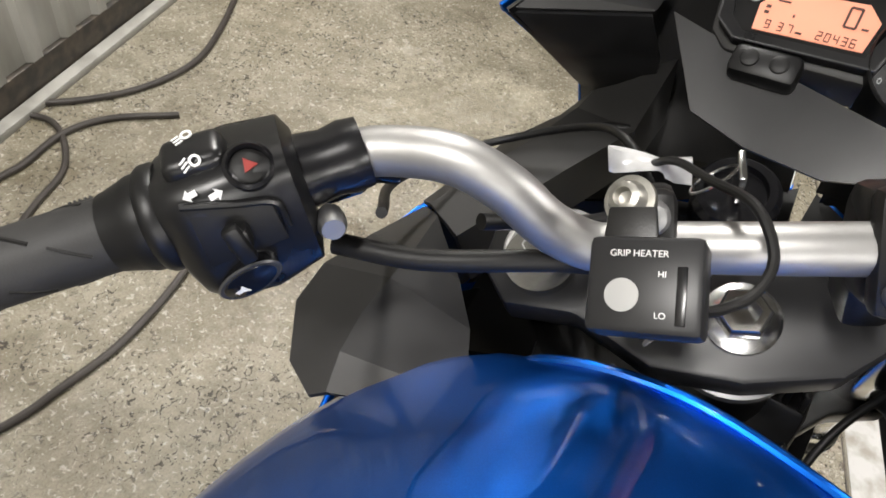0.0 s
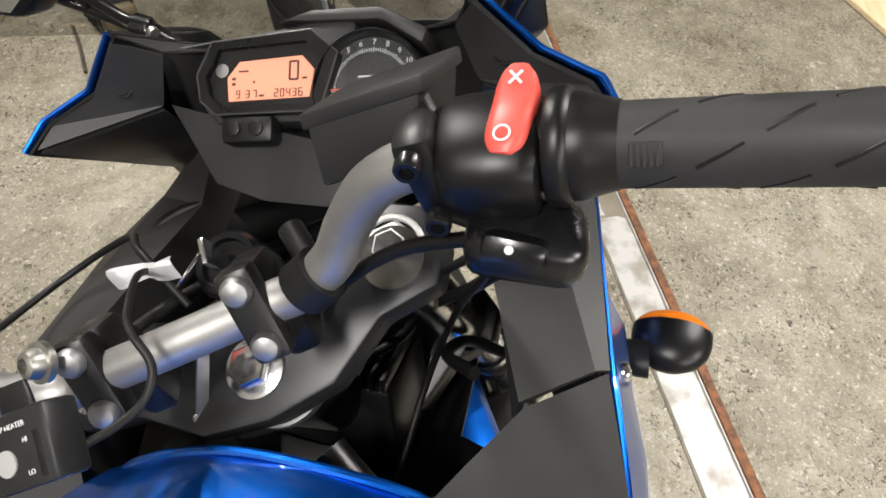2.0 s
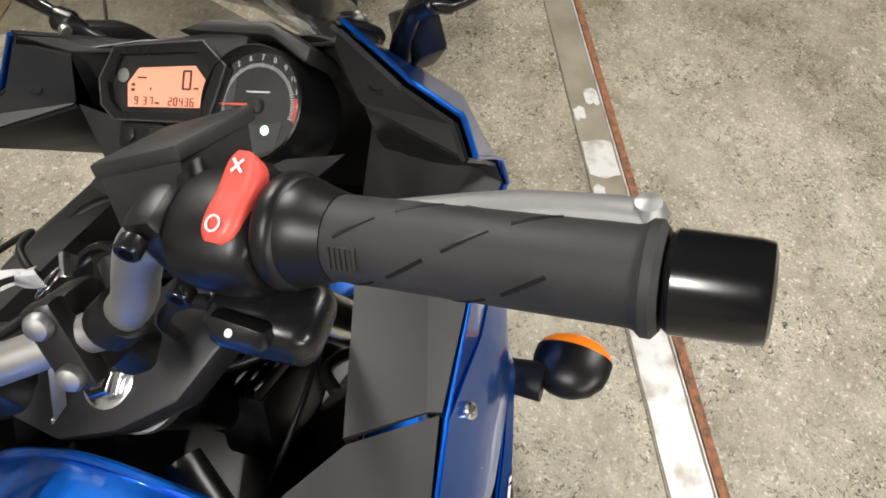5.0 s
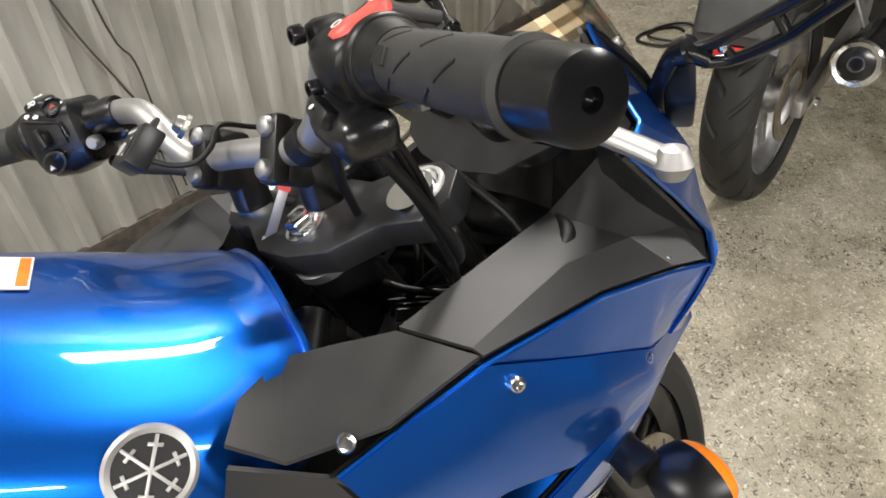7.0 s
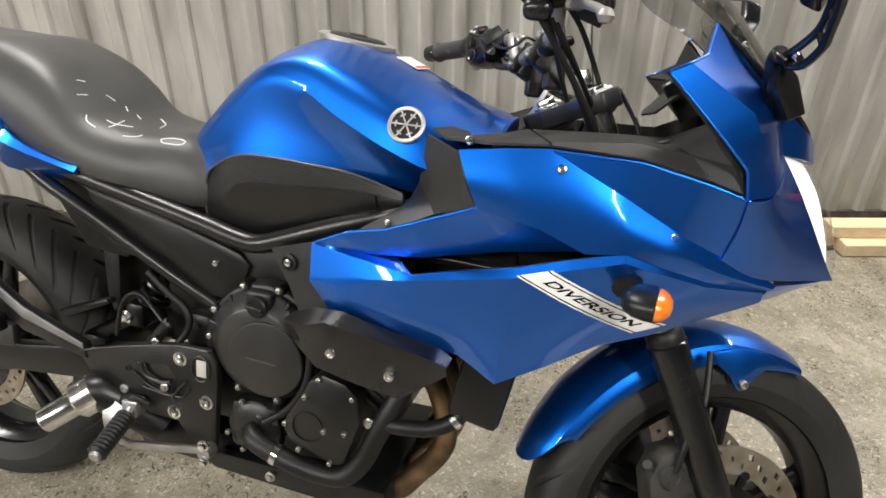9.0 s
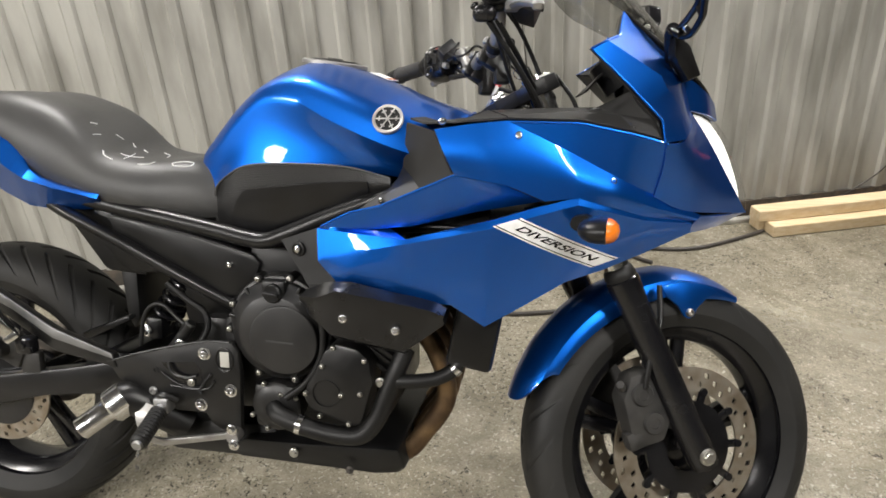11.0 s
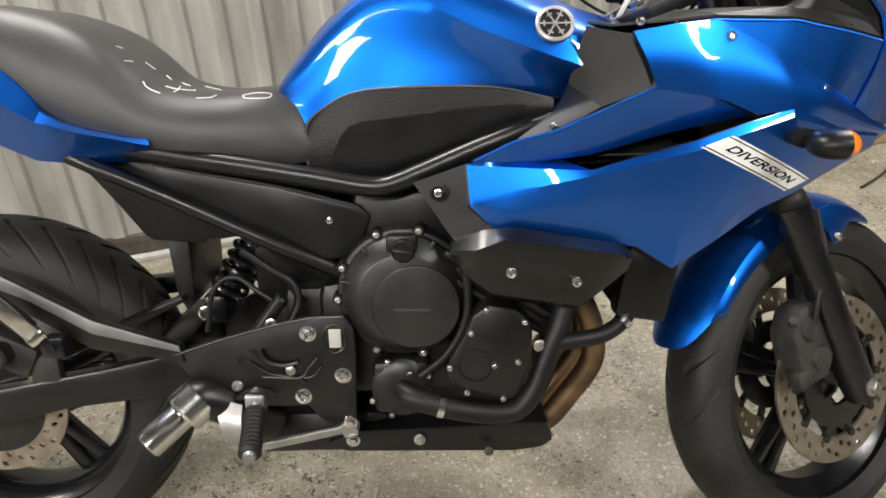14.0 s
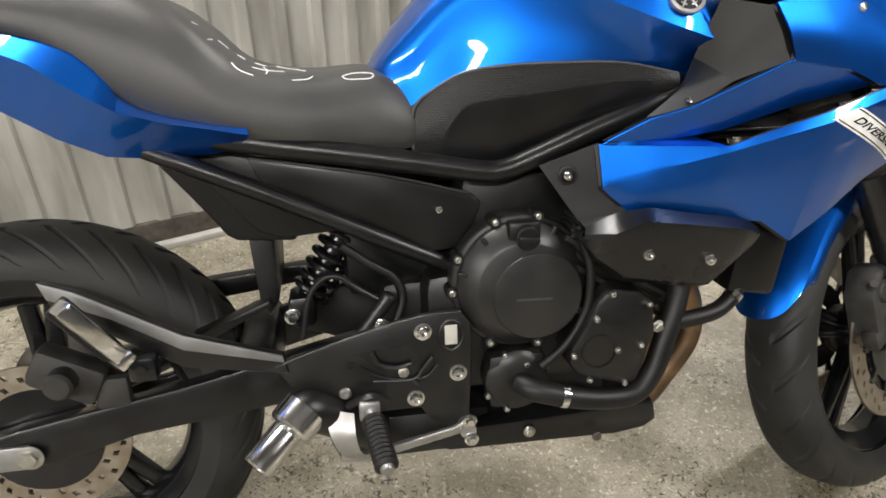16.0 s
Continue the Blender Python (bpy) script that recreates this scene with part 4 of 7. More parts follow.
# ---- fairing ----
A_TOP = [(0.083, -0.1960, 0.7245), (0.150, -0.2135, 0.7215), (0.247, -0.2340, 0.7180), (0.318, -0.230, 0.737), (0.387, -0.232, 0.755), (0.450, -0.225, 0.775), (0.515, -0.214, 0.792), (0.560, -0.195, 0.779), (0.620, -0.156, 0.759), (0.700, -0.106, 0.747)]
A_RIDGE = [(0.087, -0.2065, 0.671), (0.155, -0.2210, 0.692), (0.247, -0.2375, 0.7125), (0.318, -0.238, 0.728), (0.387, -0.238, 0.744), (0.450, -0.230, 0.764), (0.515, -0.217, 0.782), (0.560, -0.197, 0.770), (0.620, -0.158, 0.752), (0.700, -0.107, 0.742)]
A_LOW = [(0.0875, -0.204, 0.669), (0.127, -0.212, 0.631), (0.215, -0.216, 0.619), (0.318, -0.212, 0.609), (0.372, -0.204, 0.573), (0.430, -0.196, 0.608), (0.500, -0.176, 0.650), (0.560, -0.152, 0.668), (0.620, -0.122, 0.690), (0.700, -0.098, 0.726)]


def lower_panel():
    mid = [((a[0] + b[0]) / 2, (a[1] + b[1]) / 2 - 0.004 * min(1, (a[2] - b[2]) / 0.09), (a[2] + b[2]) / 2) for a, b in zip(A_RIDGE, A_LOW)]
    return thick(join(skin([A_TOP, [tuple((np.array(a) + np.array(b)) / 2) for a, b in zip(A_TOP, A_RIDGE)], A_RIDGE], 60, 9, curve=straight), skin([A_RIDGE, mid, A_LOW], 60, 9, curve=straight)), -0.003)


B_TOP = [(0.293, -0.231, 0.893), (0.350, -0.223, 0.902), (0.404, -0.214, 0.907), (0.490, -0.205, 0.865), (0.575, -0.187, 0.820), (0.650, -0.140, 0.782), (0.716, -0.100, 0.752)]
B_LOW = [(0.326, -0.234, 0.825), (0.405, -0.232, 0.812), (0.465, -0.222, 0.787), (0.515, -0.215, 0.7925), (0.560, -0.196, 0.7795), (0.620, -0.157, 0.7595), (0.700, -0.107, 0.7475)]


def upper_band():
    mid = [((a[0] + b[0]) / 2, (a[1] + b[1]) / 2 - 0.007, (a[2] + b[2]) / 2) for a, b in zip(B_TOP, B_LOW)]
    return thick(skin([B_TOP, mid, B_LOW], 40, 7, curve=straight), -0.003)


D_TOP = [(0.404, -0.213, 0.9085), (0.514, -0.200, 0.905), (0.594, -0.191, 0.889), (0.6450, -0.1868, 0.8756)]
D_LOW = [(0.405, -0.2135, 0.9075), (0.490, -0.206, 0.866), (0.575, -0.188, 0.821), (0.6370, -0.1528, 0.7912)]


def nose_side():
    return thick(skin([D_TOP, D_LOW], 40, 5, curve=straight), -0.003)


M_TOP = [(0.092, -0.205, 0.7305), (0.145, -0.215, 0.757), (0.201, -0.220, 0.771), (0.326, -0.233, 0.8255), (0.405, -0.231, 0.8125)]
M_LOW = [(0.093, -0.204, 0.730), (0.170, -0.208, 0.7275), (0.250, -0.208, 0.737), (0.360, -0.205, 0.765), (0.465, -0.210, 0.786)]


def vent_band():
    return thick(skin([M_TOP, M_LOW], 30, 5, curve=straight), -0.003)


for make, name, label in ((lower_panel, "side_fairing", "glossy blue lower side fairing"), (upper_band, "fairing_band", "bright blue upper fairing band"), (nose_side, "nose_panel", "deep blue nose side panel"), (vent_band, "vent_panel", "blue panel above the side vent")):
    for bm in both(make):
        part(name, bm, BLUE, bike, label, 14 if make is lower_panel else 20)


# rolled edges of the panels
for name_pts, r in ((A_RIDGE[:7], 0.0020), (M_TOP, 0.0020), (A_TOP[:7], 0.0016), (B_TOP[:3] + D_TOP[1:], 0.0020)):
    for bm in both(lambda: tube(straight(name_pts, 30).tolist(), r, 8, 40)):
        part("panel_edge", bm, BLUE, bike)


def vent_ramp():
    """The blue slope that runs from the lower panel's edge into the vent."""
    inner = [(0.093, -0.2030, 0.7298), (0.120, -0.2025, 0.7290), (0.165, -0.2010, 0.7282), (0.205, -0.1920, 0.7300)]
    return thick(skin([A_TOP[:3], inner], 16, curve=straight), -0.002)


for bm in both(vent_ramp):
    part("vent_ramp", bm, BLUE, bike, "deep blue slope at the mouth of the side vent", 20)


def vent_backing():
    return slab([(0.13, -0.168, 0.715), (0.13, -0.168, 0.765), (0.22, -0.172, 0.80), (0.345, -0.172, 0.82), (0.375, -0.168, 0.78), (0.375, -0.168, 0.72)], (0, 0.02, 0), 0.004)


for bm in both(vent_backing):
    part("vent_backing", bm, BLACK_PLASTIC, bike, "black duct inside the side vent", 25)


def lining(make):
    """The dark inside of a painted panel."""
    bm = make()
    bmesh.ops.translate(bm, verts=bm.verts, vec=(-0.004, 0.0065, -0.001))
    return bm


for make in (upper_band, nose_side, vent_band, lower_panel):
    for bm in both(lambda: lining(make)):
        part("panel_lining", bm, BLACK_PLASTIC, bike, "unpainted black inside of a panel", 20)


COCKPIT = material("matt_grained_plastic", (0.019, 0.0185, 0.018), 0.46, 0, (0.027, 0.0265, 0.026), 14, bump=0.35, bump_scale=1500, rough2=0.56, spec=0.45)


def top_panel_rear():
    outer = [(0.243, -0.184, 0.908), (0.270, -0.213, 0.902), (0.330, -0.226, 0.905), (0.403, -0.211, 0.911)]
    inner = [(0.262, -0.155, 0.908), (0.300, -0.111, 0.894), (0.333, -0.139, 0.908), (0.366, -0.168, 0.920)]
    deep = [(0.270, -0.150, 0.86), (0.305, -0.118, 0.84), (0.340, -0.140, 0.83), (0.372, -0.155, 0.83)]
    return thick(skin([outer, inner, deep]), -0.003)


def top_panel_front():
    outer = [(0.405, -0.211, 0.9105), (0.514, -0.198, 0.908), (0.594, -0.188, 0.892), (0.640, -0.184, 0.880)]
    fold = [(0.402, -0.203, 0.913), (0.503, -0.171, 0.921), (0.572, -0.164, 0.915), (0.630, -0.168, 0.908)]
    inner = [(0.372, -0.165, 0.920), (0.470, -0.132, 0.924), (0.540, -0.108, 0.924), (0.606, -0.100, 0.956)]
    deep = [(0.376, -0.158, 0.885), (0.480, -0.132, 0.885), (0.545, -0.108, 0.890), (0.610, -0.104, 0.900)]
    return thick(skin([outer, fold, inner, deep]), -0.003)


def knee_bracket():
    up = [(0.240, -0.196, 0.903), (0.293, -0.230, 0.891), (0.326, -0.233, 0.826)]
    low = [(0.225, -0.165, 0.830), (0.245, -0.185, 0.815), (0.262, -0.205, 0.800)]
    tail = [(0.205, -0.170, 0.785), (0.150, -0.190, 0.756), (0.205, -0.215, 0.771)]
    return thick(skin([up, low, tail], 9, curve=straight), -0.003)


def top_panel_left():
    outer = [(0.218, 0.172, 0.888), (0.230, 0.200, 0.8835), (0.2645, 0.230, 0.886), (0.293, 0.2325, 0.895), (0.330, 0.224, 0.899), (0.386, 0.2225, 0.888)]
    crease = [(0.225, 0.165, 0.889), (0.248, 0.176, 0.893), (0.272, 0.180, 0.902), (0.297, 0.179, 0.912), (0.3187, 0.1775, 0.9205), (0.368, 0.198, 0.903)]
    inner = [(0.232, 0.150, 0.889), (0.265, 0.130, 0.884), (0.292, 0.117, 0.8795), (0.312, 0.130, 0.886), (0.332, 0.153, 0.898), (0.352, 0.179, 0.903)]
    deep = [(0.240, 0.150, 0.84), (0.270, 0.132, 0.83), (0.294, 0.122, 0.82), (0.314, 0.132, 0.82), (0.334, 0.152, 0.82), (0.354, 0.175, 0.82)]
    return thick(skin([outer, crease, inner, deep]), 0.003)


part("cockpit_panel", top_panel_left(), COCKPIT, bike, "matt black cockpit side panel", 9)
part("cockpit_panel", top_panel_rear(), COCKPIT, bike, "matt black cockpit side panel", 13)
for make in (top_panel_front,):
    for bm in both(make):
        part("cockpit_panel", bm, COCKPIT, bike, "matt black cockpit side panel", 13)
# no notch is cut: a black strip gives its darkness
for bm in both(lambda: tube([(0.545, -0.108, 0.926), (0.540, -0.126, 0.9245), (0.530, -0.141, 0.9225), (0.514, -0.152, 0.9215)], [0.0030, 0.0062, 0.0072, 0.0018], 12, 24, flat=0.8)):
    part("panel_slot_strip", bm, RUBBER, bike, "raised black strip standing in for the dark notch in the cockpit panel")
for bm in (knee_bracket(),):
    part("fairing_bracket", bm, COCKPIT, bike, "dark grey plastic fairing infill", 25)


# ---- nose, headlight, screen, mirrors ----
def cowl():
    inner = [(0.641, -0.188, 0.876), (0.632, -0.187, 0.910), (0.583, -0.198, 0.960), (0.525, -0.210, 1.014)]
    mid = [(0.672, -0.160, 0.880), (0.662, -0.150, 0.920), (0.628, -0.165, 0.975), (0.547, -0.197, 1.024)]
    dip = [(0.680, -0.140, 0.890), (0.677, -0.114, 0.922), (0.650, -0.126, 0.980), (0.566, -0.157, 1.034)]
    front = [(0.686, -0.120, 0.900), (0.687, -0.077, 0.923), (0.668, -0.088, 0.985), (0.573, -0.117, 1.072)]
    return thick(skin([inner, mid, dip, front], 20, curve=straight), -0.003)


def nose_front():
    a = [(0.641, -0.188, 0.8755), (0.640, -0.172, 0.835), (0.632, -0.154, 0.791)]
    b = [(0.672, -0.158, 0.880), (0.690, -0.138, 0.825), (0.690, -0.119, 0.764)]
    c = [(0.687, -0.078, 0.922), (0.722, -0.074, 0.872), (0.778, -0.042, 0.785), (0.806, -0.006, 0.748)]
    return thick(skin([a, b, c], 18, 10), -0.003)


def crown():
    low = [(0.687, -0.077, 0.923), (0.722, -0.045, 0.915), (0.745, 0.004, 0.905)]
    up = [(0.668, -0.088, 0.985), (0.712, -0.050, 0.955), (0.738, 0.004, 0.935)]
    return thick(skin([low, up], 14), -0.003)


def chin():
    a = [(0.715, -0.101, 0.752), (0.762, -0.052, 0.748), (0.806, 0.000, 0.746)]
    b = [(0.704, -0.104, 0.740), (0.745, -0.052, 0.734), (0.785, 0.001, 0.733)]
    c = [(0.698, -0.094, 0.722), (0.730, -0.048, 0.720), (0.765, 0.002, 0.720)]
    return thick(skin([a, b, c], 12, 6), -0.003)


for make, name, label in ((chin, "chin_panel", "dark blue chin under the headlight"), (cowl, "cowl_panel", "glossy blue upper cowl side"), (nose_front, "nose_front", "glossy deep blue nose flank"), (crown, "nose_crown", "dark blue nose crown")):
    for bm in both(make):
        part(name, bm, BLUE, bike, label, 22)


for make in (cowl, nose_front, chin, crown):
    for bm in both(lambda: lining(make)):
        part("panel_lining", bm, BLACK_PLASTIC, bike, "unpainted black inside of a panel", 20)


def lens():
    edge = [(0.688, -0.076, 0.921), (0.722, -0.072, 0.871), (0.777, -0.041, 0.785), (0.805, -0.006, 0.749)]
    mid = [(0.722, -0.043, 0.914), (0.757, -0.038, 0.866), (0.796, -0.022, 0.790), (0.808, -0.002, 0.749)]
    centre = [(0.746, 0.003, 0.904), (0.776, 0.003, 0.860), (0.803, 0.001, 0.790), (0.809, 0.001, 0.748)]
    return skin([edge, mid, centre], 18, 10)


headlight = part("headlight", join(*both(lens)), LENS, bike, "clear headlight lens, lamp lit")
inner = join(*both(lens))
bmesh.ops.translate(inner, verts=inner.verts, vec=(-0.012, 0, 0.0))
part("reflector", inner, POSITION_LAMP, headlight, "bright lit reflector")
# added shell that keeps the reflector's glow out of the cockpit
shell = join(*both(lens))
bmesh.ops.translate(shell, verts=shell.verts, vec=(-0.022, 0, 0.0))
part("lamp_shell", thick(shell, 0.002), BLACK_PLASTIC, headlight, "black shell added behind the headlight to block its glow")


def screen():
    low = [(0.574, -0.116, 1.073), (0.640, -0.104, 1.022), (0.706, -0.060, 0.965), (0.735, 0.005, 0.938)]
    mid = [(0.505, -0.150, 1.118), (0.570, -0.120, 1.098), (0.625, -0.068, 1.065), (0.645, 0.008, 1.045)]
    top = [(0.440, -0.120, 1.175), (0.480, -0.105, 1.188), (0.505, -0.055, 1.190), (0.515, 0.010, 1.185)]
    return skin([low, mid, top], 22, 14)


ws = part("windscreen", thick(join(*both(screen)), 0.003), GLASS, bike, "clear slightly smoked acrylic windscreen")
ws.visible_shadow = False
for bm in both(lambda: tube([(0.574, -0.116, 1.073), (0.640, -0.104, 1.022), (0.706, -0.060, 0.965), (0.735, 0.005, 0.938)], 0.003, 8)):
    part("screen_edge", bm, RUBBER, ws)
for bm in both(lambda: bolt((0.610, -0.109, 1.052), (0.5, -0.8, 0.6), 0.005)):
    part("screw", bm, ZINC, ws)


HEAD = [(0.650, -0.192, 1.116), (0.636, -0.232, 1.094), (0.618, -0.300, 1.128), (0.612, -0.322, 1.152), (0.618, -0.318, 1.182), (0.640, -0.290, 1.196), (0.664, -0.205, 1.182), (0.664, -0.186, 1.150)]


def mirror_right():
    mount = join(slab([(0.640, -0.128, 1.040), (0.668, -0.098, 1.020), (0.690, -0.085, 0.975), (0.668, -0.105, 0.965), (0.642, -0.130, 1.000)], (0.008, -0.024, 0.004), 0.004))
    arm = join(tube([(0.652, -0.110, 0.992), (0.647, -0.124, 1.020), (0.644, -0.140, 1.042), (0.656, -0.158, 1.036)], [0.012, 0.011, 0.0100, 0.0085], 16, 30, flat=0.8),
               tube([(0.646, -0.142, 1.044), (0.6504, -0.150, 1.0453), (0.6568, -0.165, 1.0512), (0.6687, -0.200, 1.0732), (0.6673, -0.235, 1.0951), (0.664, -0.262, 1.112)], 0.0050, 12, 40),
               tube([(0.654, -0.152, 1.034), (0.668, -0.170, 1.036), (0.6755, -0.205, 1.055), (0.6747, -0.2239, 1.0687), (0.668, -0.272, 1.107), (0.658, -0.266, 1.120)], 0.0052, 12, 44),
               *[tube([p, q], 0.0040, 8) for p, q in (((0.6568, -0.165, 1.0512), (0.668, -0.170, 1.036)), ((0.6687, -0.200, 1.0732), (0.6755, -0.207, 1.056)), ((0.6673, -0.235, 1.0951), (0.673, -0.236, 1.079)), ((0.664, -0.262, 1.112), (0.668, -0.272, 1.107)))])
    head = slab(HEAD, (0.026, 0.011, -0.008), 0.006, 3)
    return mount, arm, head


def mirror(side_name, fix):
    mount, arm, head = [fix(b) for b in mirror_right()]
    low = Vector((0, 0.008, -0.022)) if side_name == "left" else Vector()
    bmesh.ops.translate(head, verts=head.verts, vec=low)
    mid = sum((Vector(p) for p in HEAD), Vector()) / len(HEAD)
    glass_bm = fix(slab([mid + (Vector(p) - mid) * 0.86 + Vector((-0.0012, -0.0005, 0.0004)) for p in HEAD], (0.001, 0, 0)))
    bmesh.ops.translate(glass_bm, verts=glass_bm.verts, vec=low)
    m = part("mirror", arm, GLOSS_BLACK, bike, "gloss black stalk mirror")
    part("mirror_mount", mount, BLACK_PLASTIC, m)
    part("mirror_head", head, GLOSS_BLACK, m)
    part("mirror_glass", glass_bm, CHROME, m, "silvered mirror glass")
    part("arm_joint", fix(lathe([(0.0095, -0.008), (0.0112, -0.006), (0.0112, 0.006), (0.0095, 0.008)], 18, aim((0.645, -0.143, 1.043), (0.1, -1, 0.5)))), GLOSS_BLACK, m)


    for at in ((0.660, -0.166, 1.046), (0.667, -0.266, 1.117)):
        part("arm_bolt", fix(bolt(at, (-0.6, -0.3, 0.75), 0.0045, 0.004)), CHROME, m, "bright arm bolt")


mirror("right", lambda b: b)
mirror("left", flip)

# ---- cockpit ----
def pillar_inside():
    outer = [(0.640, -0.186, 0.878), (0.630, -0.185, 0.910), (0.582, -0.196, 0.958), (0.527, -0.207, 1.011)]
    inn = [(0.600, -0.120, 0.900), (0.600, -0.112, 0.930), (0.592, -0.108, 0.965), (0.578, -0.115, 1.003)]
    return thick(skin([outer, inn], 16, curve=straight), 0.003)


def pillar_pad():
    outer = [(0.571, -0.117, 1.069), (0.564, -0.156, 1.031), (0.546, -0.195, 1.021), (0.527, -0.206, 1.011)]
    inn = [(0.592, -0.098, 1.042), (0.580, -0.112, 1.008), (0.579, -0.114, 1.005), (0.578, -0.115, 1.003)]
    return thick(skin([outer, inn]), 0.004)


def liner():
    """The black bowl behind the instruments, right half."""
    r = [(0.606, -0.150, 0.860), (0.608, -0.140, 0.930), (0.602, -0.132, 0.965), (0.594, -0.102, 1.042)]
    c = [(0.640, 0.004, 0.850), (0.650, 0.005, 0.905), (0.650, 0.006, 0.950), (0.632, 0.008, 1.010)]
    e = [(0.573, -0.114, 1.070), (0.640, -0.100, 1.019), (0.704, -0.056, 0.962), (0.732, 0.005, 0.934)]
    t = [(0.592, -0.098, 1.042), (0.610, -0.070, 1.028), (0.624, -0.030, 1.016), (0.632, 0.008, 1.010)]
    return thick(join(skin([r, [((p[0] + q[0]) / 2 + 0.012, (p[1] + q[1]) / 2, (p[2] + q[2]) / 2) for p, q in zip(r, c)], c], 10, 8), skin([e, t], 12)), -0.002)


for bm in both(pillar_inside):
    part("cockpit_side", bm, GREY_PLASTIC, bike, "satin dark grey cockpit inner panel", 20)
for bm in both(liner):
    part("cockpit_liner", bm, COCKPIT, bike, "black liner behind the instruments", 30)
for bm in both(pillar_pad):
    pad = part("mirror_base_cover", bm, COCKPIT, bike, "black cover with a screw recess", 15)
for bm in both(lambda: lathe([(0.008, 0), (0.008, 0.002), (0.006, 0.0022), (0.0055, -0.002), (0.0001, -0.002)], 18, aim((0.571, -0.132, 1.030), (-0.85, 0.2, 0.45)))):
    part("screw_recess", bm, RUBBER, bike)
# blue trim lines along the inner cowl edge
for bm in both(lambda: tube(straight([(0.641, -0.190, 0.877), (0.634, -0.189, 0.911), (0.583, -0.200, 0.961), (0.525, -0.212, 1.014), (0.547, -0.199, 1.026), (0.566, -0.159, 1.036), (0.573, -0.118, 1.074)], 40).tolist(), 0.0020, 8, 60)):
    part("blue_edge", bm, BLUE, bike)

DASH = Vector((0.567, -0.040, 1.0155))
UP_D = Vector((0.76, 0.03, 0.65)).normalized()
U_D = (Vector((-0.045, 0.998, -0.049)) - UP_D * Vector((-0.045, 0.998, -0.049)).dot(UP_D)).normalized()
N_D = U_D.cross(UP_D).normalized()
if N_D.z < 0:
    N_D = -N_D
PANEL = Matrix((*[(-U_D[i], UP_D[i], N_D[i], DASH[i]) for i in range(3)], (0, 0, 0, 1)))    # x right, y up, z to the rider


def on_dash(pts, z):
    return [PANEL @ Vector((x, y, z)) for x, y in pts]


dash = part("instrument_panel", slab(on_dash([(-0.150, 0.008), (-0.138, 0.036), (-0.055, 0.046), (-0.030, 0.050), (-0.020, 0.042), (-0.022, 0.020), (-0.026, -0.014), (-0.030, -0.026), (-0.036, -0.030), (-0.044, -0.030), (-0.055, -0.030), (-0.133, -0.030), (-0.146, -0.018)], -0.004), N_D * -0.040, 0.004), COCKPIT, bike, "black instrument pod with orange display and dial", 30)


def frame_ring(outer, inner, z0, z1):
    rows = [on_dash(outer, z0), on_dash(outer, z1), on_dash(inner, z1), on_dash(inner, z0 - 0.002)]
    return skin(rows, closed=True)


out_l = [(-0.146, 0.006), (-0.134, 0.031), (-0.052, 0.036), (-0.030, 0.018), (-0.042, -0.024), (-0.128, -0.025), (-0.142, -0.014)]
in_l = [(-0.138, 0.004), (-0.128, 0.025), (-0.056, 0.028), (-0.040, 0.014), (-0.050, -0.018), (-0.124, -0.019), (-0.134, -0.010)]
part("display_bezel", frame_ring(out_l, in_l, -0.004, 0.006), SATIN, dash, "glossy black bezel")
part("bezel_edge", tube(straight(on_dash(out_l + out_l[:1], 0.0055), 120).tolist(), 0.0009, 6, 240), BEZEL, dash, "thin grey bezel edge")
part("display_face", slab(on_dash(in_l, 0.0005), N_D * -0.002), SMOKE, dash)
lcd_out = [(-0.120, -0.014), (-0.122, 0.004), (-0.112, 0.016), (-0.060, 0.0185), (-0.050, 0.008), (-0.053, -0.0125)]
part("display", slab(on_dash(lcd_out, 0.0016), N_D * -0.001), LCD, dash, "glowing orange liquid-crystal display")
part("display_mark", lathe([(0.0055, 0), (0.0055, 0.0006), (0.0045, 0.0008), (0.0001, 0.0008)], 20, PANEL @ pose(-0.127, 0.010, 0.001)), ALLOY, dash)


def bar_shape(x, y, w, h, z, turn=0):
    return block((w, h, 0.0004), 0, PANEL @ pose(x, y, z, 0, 0, turn))


def digit_bars(ch, x, y, h):
    """A seven-segment figure."""
    on = {"0": "abcdef", "1": "bc", "2": "abged", "3": "abgcd", "4": "fgbc", "6": "afgedc", "7": "abc", "9": "abcdfg"}[ch]
    w, t = h * 0.5, h * 0.11
    at = {"a": (0, h / 2, w, t), "d": (0, -h / 2, w, t), "g": (0, 0, w, t), "f": (-w / 2, h / 4, t, h / 2), "b": (w / 2, h / 4, t, h / 2), "e": (-w / 2, -h / 4, t, h / 2), "c": (w / 2, -h / 4, t, h / 2)}
    return [bar_shape(x + at[k][0], y + at[k][1], at[k][2], at[k][3], 0.0021) for k in on]


INK = material("dark_display_ink", (0.06, 0.02, 0.012), 0.6)
segs = digit_bars("0", -0.066, 0.0075, 0.0135)
for k, ch in enumerate("937"):
    segs += digit_bars(ch, -0.112 + 0.0060 * k + (0.002 if k else 0), -0.0090, 0.0055)
for k, ch in enumerate("20436"):
    segs += digit_bars(ch, -0.080 + 0.0050 * k, -0.0088, 0.0055)
segs += [bar_shape(-0.108, 0.0085, 0.008, 0.0012, 0.0021), bar_shape(-0.116, 0.003, 0.003, 0.002, 0.0021), bar_shape(-0.116, -0.001, 0.003, 0.002, 0.0021), bar_shape(-0.099, 0.0, 0.0012, 0.002, 0.0021), bar_shape(-0.092, -0.0105, 0.004, 0.0014, 0.0021), bar_shape(-0.057, 0.0015, 0.004, 0.0014, 0.0021)]
